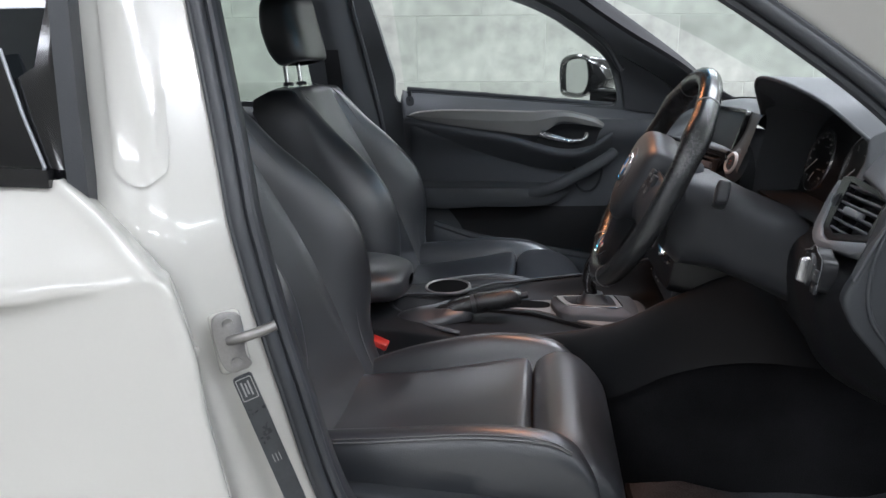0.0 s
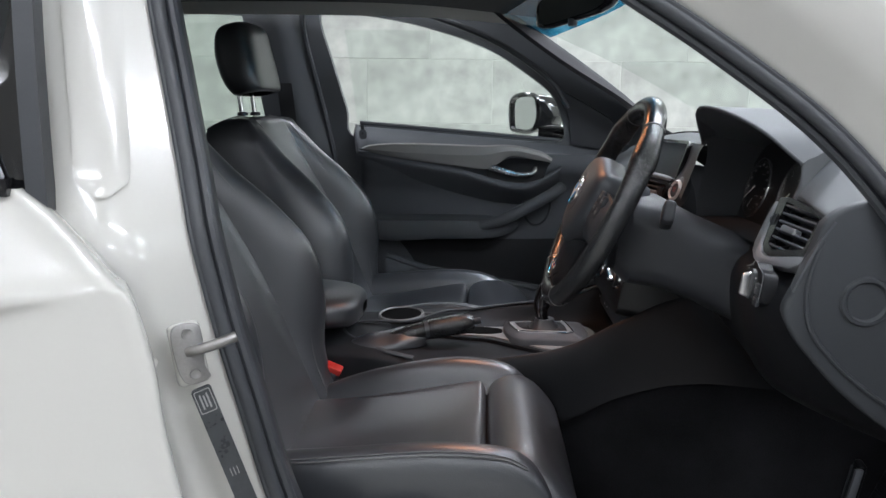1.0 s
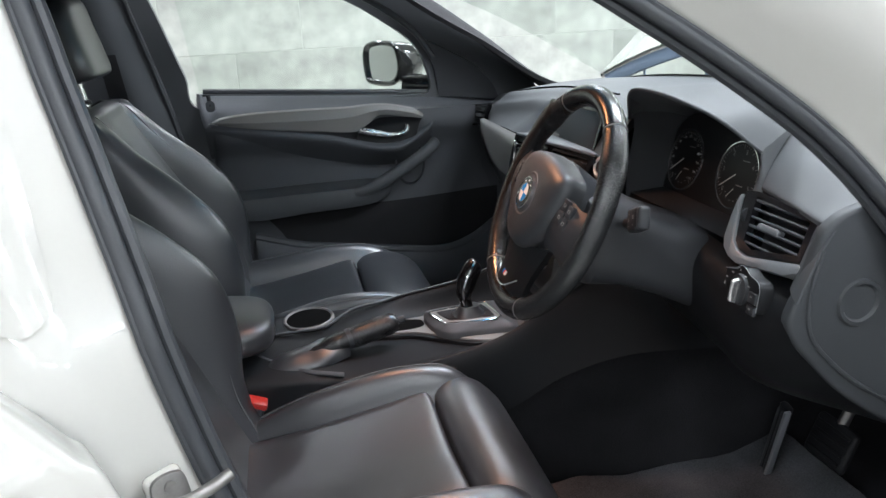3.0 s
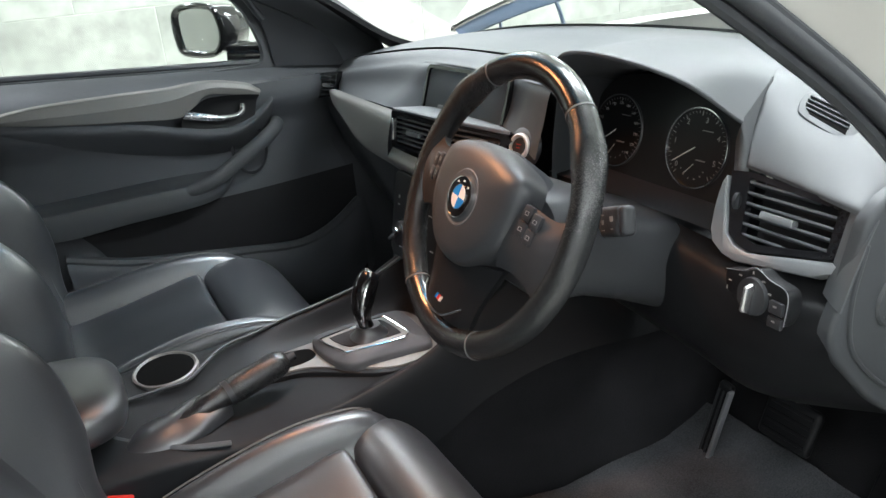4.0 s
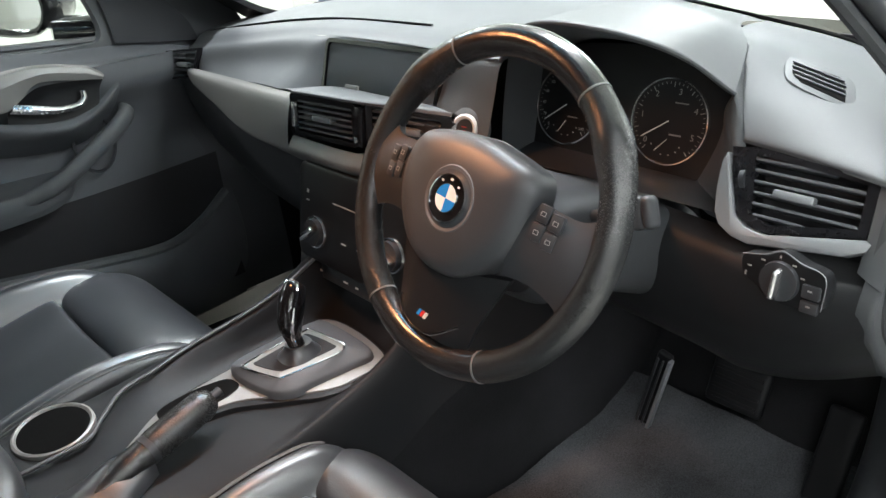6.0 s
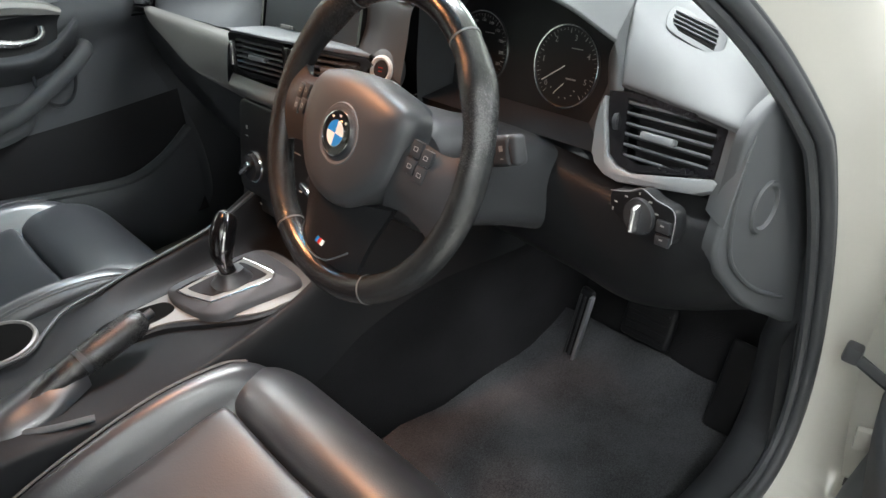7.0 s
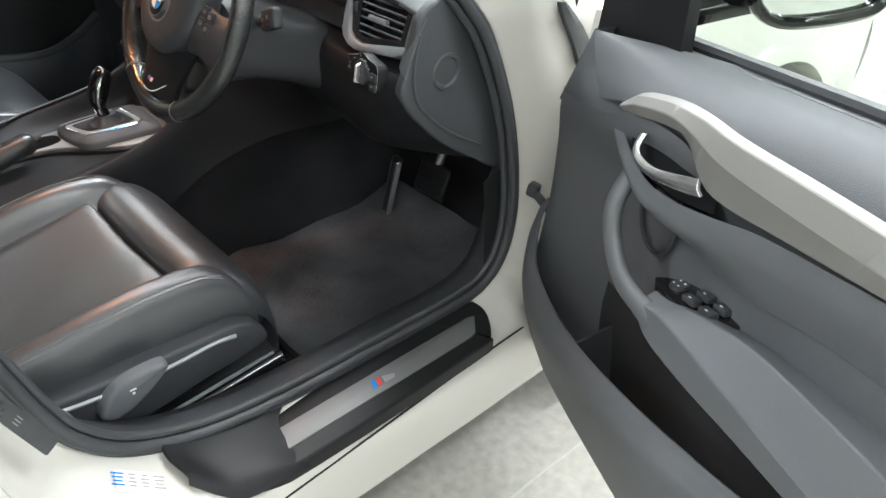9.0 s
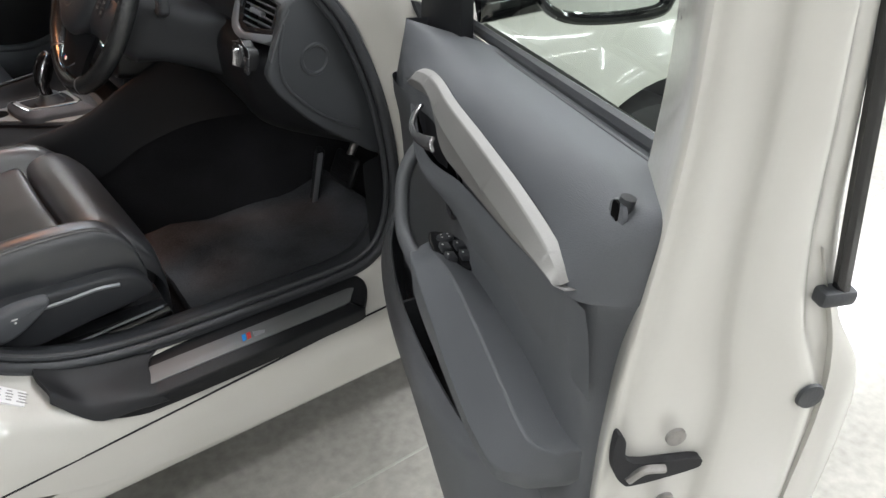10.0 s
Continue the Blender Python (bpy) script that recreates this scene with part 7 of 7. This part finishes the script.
# ---- fittings of the driver's door opening ----
# hinges, check strap
hg = part("door_hinge", box(pose(0.476, -0.840, 0.460, 0, 0, -72), 0.050, 0.014, 0.036, 0.004), WHITE, car, "white painted door hinge")
part("hinge_pin", tube([V((0.468, -0.866, 0.438)), V((0.468, -0.866, 0.484))], 0.007, 12), STEEL, hg)
cs = part("check_strap", tube([V((0.470, -0.782, 0.585)), V((0.448, -0.880, 0.560))], 0.008, 8, flat=0.5), RUBBER, car, "black door check strap")
part("strap_end", box(pose(0.4695, -0.788, 0.586, 10, 0, 12), 0.022, 0.022, 0.026, 0.005), RUBBER, cs)
part("fender_gap", loft([[V((x0, -0.806, z0)), V((x0 + 0.003, -0.812, z0)), V(((x0 + x1) / 2, -0.816, (z0 + z1) / 2)), V((x1 - 0.003, -0.812, z1)), V((x1, -0.800, z1))] for x0, z0, x1, z1 in ((0.455, 0.940, 0.474, 0.938), (0.463, 0.922, 0.500, 0.915), (0.478, 0.898, 0.527, 0.888), (0.505, 0.858, 0.560, 0.848), (0.530, 0.812, 0.585, 0.802), (0.555, 0.765, 0.600, 0.755))]), RUBBER, car, "black rubber filler behind the front wing")
part("fender_edge", box(pose(0.548, -0.802, 0.57), 0.034, 0.10, 0.50, 0.012, 3), WHITE, car)
# striker and label on the B-pillar
SK = frame3((-0.484, -0.801, 0.770), (0.86, 0.50, 0.14), (-0.16, 0, 1)) @ Matrix.Scale(0.80, 4)
part("striker_boss", box(SK @ pose(-0.002, -0.002, -0.0135), 0.046, 0.094, 0.020, 0.009, 3), WHITE, car)
sk = part("striker_plate", plate(smooth2([(-0.020, 0.040), (0.014, 0.042), (0.020, 0.02), (0.016, -0.02), (0.020, -0.040), (-0.010, -0.044), (-0.022, -0.02)], 40), SK @ pose(0, 0, 0.004), 0.006, bevel=0.0015), STEEL, car, "zinc door striker on the pillar")
part("striker_bar", tube(cr([SK @ V(p) for p in ((-0.004, 0.004, 0.0), (0.012, 0.006, 0.012), (0.040, 0.010, 0.020), (0.064, 0.014, 0.022))], 16), 0.0062, 12), STEEL, sk)
for q in (-1, 1):
    part("striker_screw", lathe([(0.008, 0.0), (0.0075, 0.003), (0.003, 0.003), (0.0, 0.0015)], SK @ pose(0.0, q * 0.030, 0.004), 18), STEEL, sk)
LB = frame3((-0.4435, -0.804, 0.648), (0.87, 0.36, 0.32), (-0.34, 0.0, 0.94))
lb = part("pillar_label", plate(rrect(0.023, 0.176, 0.004), LB @ pose(0, 0, 0.002), 0.004), LABEL, car, "dark narrow sticker with small print")
part("label_frame", plate(rrect(0.019, 0.028, 0.002), LB @ pose(0, 0.071, 0.0026), 0.0006, holes=[rrect(0.017, 0.026, 0.002)]), DIMINK, lb)
for k in range(3):
    part("label_print", bars([(-0.004 + 0.004 * k, 0.071, 0.002, 0.018 - 0.004 * (k % 2))], LB @ pose(0, 0, 0.0026)), DIMINK, lb)
    part("label_print", bars([(-0.004 + 0.004 * k, -0.020, 0.0010, 0.010)], LB @ pose(0, 0, 0.0026)), DIMINK, lb)
# scuff plate on the sill
SM = pose(0, 0, 0.3535)
sc = part("sill_cover", plate(smooth2([(-0.27, -0.738), (-0.20, -0.740), (0.0, -0.740), (0.2, -0.740), (0.345, -0.740), (0.368, -0.760), (0.357, -0.80), (0.320, -0.844), (0.285, -0.856), (0.0, -0.862), (-0.18, -0.858), (-0.235, -0.842), (-0.268, -0.80)], 90), SM, 0.03, bevel=0.006, seg=3), KNEE, car, "black plastic sill cover")
sp = part("scuff_plate", plate([(-0.175, -0.782), (0.322, -0.780), (0.332, -0.786), (0.300, -0.822), (0.285, -0.826), (-0.135, -0.828), (-0.155, -0.822)], SM @ pose(0, 0, 0.0025), 0.004, bevel=0.001), SCUFF, car, "brushed aluminium scuff plate with a striped badge")
for k, mt in enumerate((BLUE, RED)):
    part("badge_stripe", plate([(0.066 + 0.010 * k, -0.814), (0.074 + 0.010 * k, -0.814), (0.080 + 0.010 * k, -0.796), (0.072 + 0.010 * k, -0.796)], SM @ pose(0, 0, 0.0035), 0.001), mt, sp)
part("badge_letter", plate([(0.090, -0.814), (0.112, -0.814), (0.116, -0.806), (0.094, -0.798)], SM @ pose(0, 0, 0.0033), 0.001), SATIN, sp)
part("rocker_line", tube([V((x, -0.8545 - 0.476 * max(0.0, 0.016 - 0.056 * x), 0.312 + 0.056 * x)) for x in [-0.40 + 0.1 * i for i in range(9)]], 0.002, 6), DARK, car)
part("sill_cover_end", thick(sheet([[(-0.06, -0.738, 0.362), (-0.16, -0.738, 0.377), (-0.225, -0.738, 0.396), (-0.272, -0.735, 0.420)], [(-0.10, -0.775, 0.358), (-0.165, -0.790, 0.369), (-0.232, -0.785, 0.384), (-0.276, -0.768, 0.414)], [(-0.11, -0.850, 0.352), (-0.155, -0.850, 0.362), (-0.215, -0.842, 0.368), (-0.268, -0.808, 0.406)], [(-0.10, -0.868, 0.340), (-0.155, -0.868, 0.348), (-0.218, -0.860, 0.352), (-0.272, -0.824, 0.396)]], 14, 14), 0.006), KNEE, sc)
SP = frame3((-0.329, -0.792, 0.4205), (0.054, -0.018, -0.037), (0.016, 0.0355, -0.003))
st = part("sill_sticker", plate(rrect(0.066, 0.036, 0.002), SP @ pose(0, 0, 0.0015), 0.004), ENAMEL, car, "small white sticker with blue and black print")
for k, (px, w) in enumerate(((-0.030, 0.018), (-0.010, 0.012), (0.008, 0.012), (0.028, 0.016))):
    for q in range(4):
        part("print_bar", bars([(px, 0.011 - 0.007 * q, w * (1 - 0.15 * ((q + k) % 3)), 0.0028)], SP @ pose(0, 0, 0.0022)), BLUE if k == 0 else DIMINK, st)

# ---- large blocks of the wall behind the car ----
def block_mesh(w, h):
    me = bpy.data.meshes.new("block")
    bm = box(Matrix.Identity(4), w, 0.06, h, 0.002, 1)
    bm.to_mesh(me)
    bm.free()
    me.materials.append(BLOCK)
    return me


full = block_mesh(0.994, 0.494)
rng = random.Random(5)
for r in range(7):
    for c in range(14):
        b = new("block", full)
        b.parent = wall_north
        b.location = (-4.6 + 1.0 * c + (0.5 if r % 2 else 0), WALL_Y + 0.0005 + rng.uniform(-0.0012, 0.0012), GZ + 0.25 + 0.5 * r)
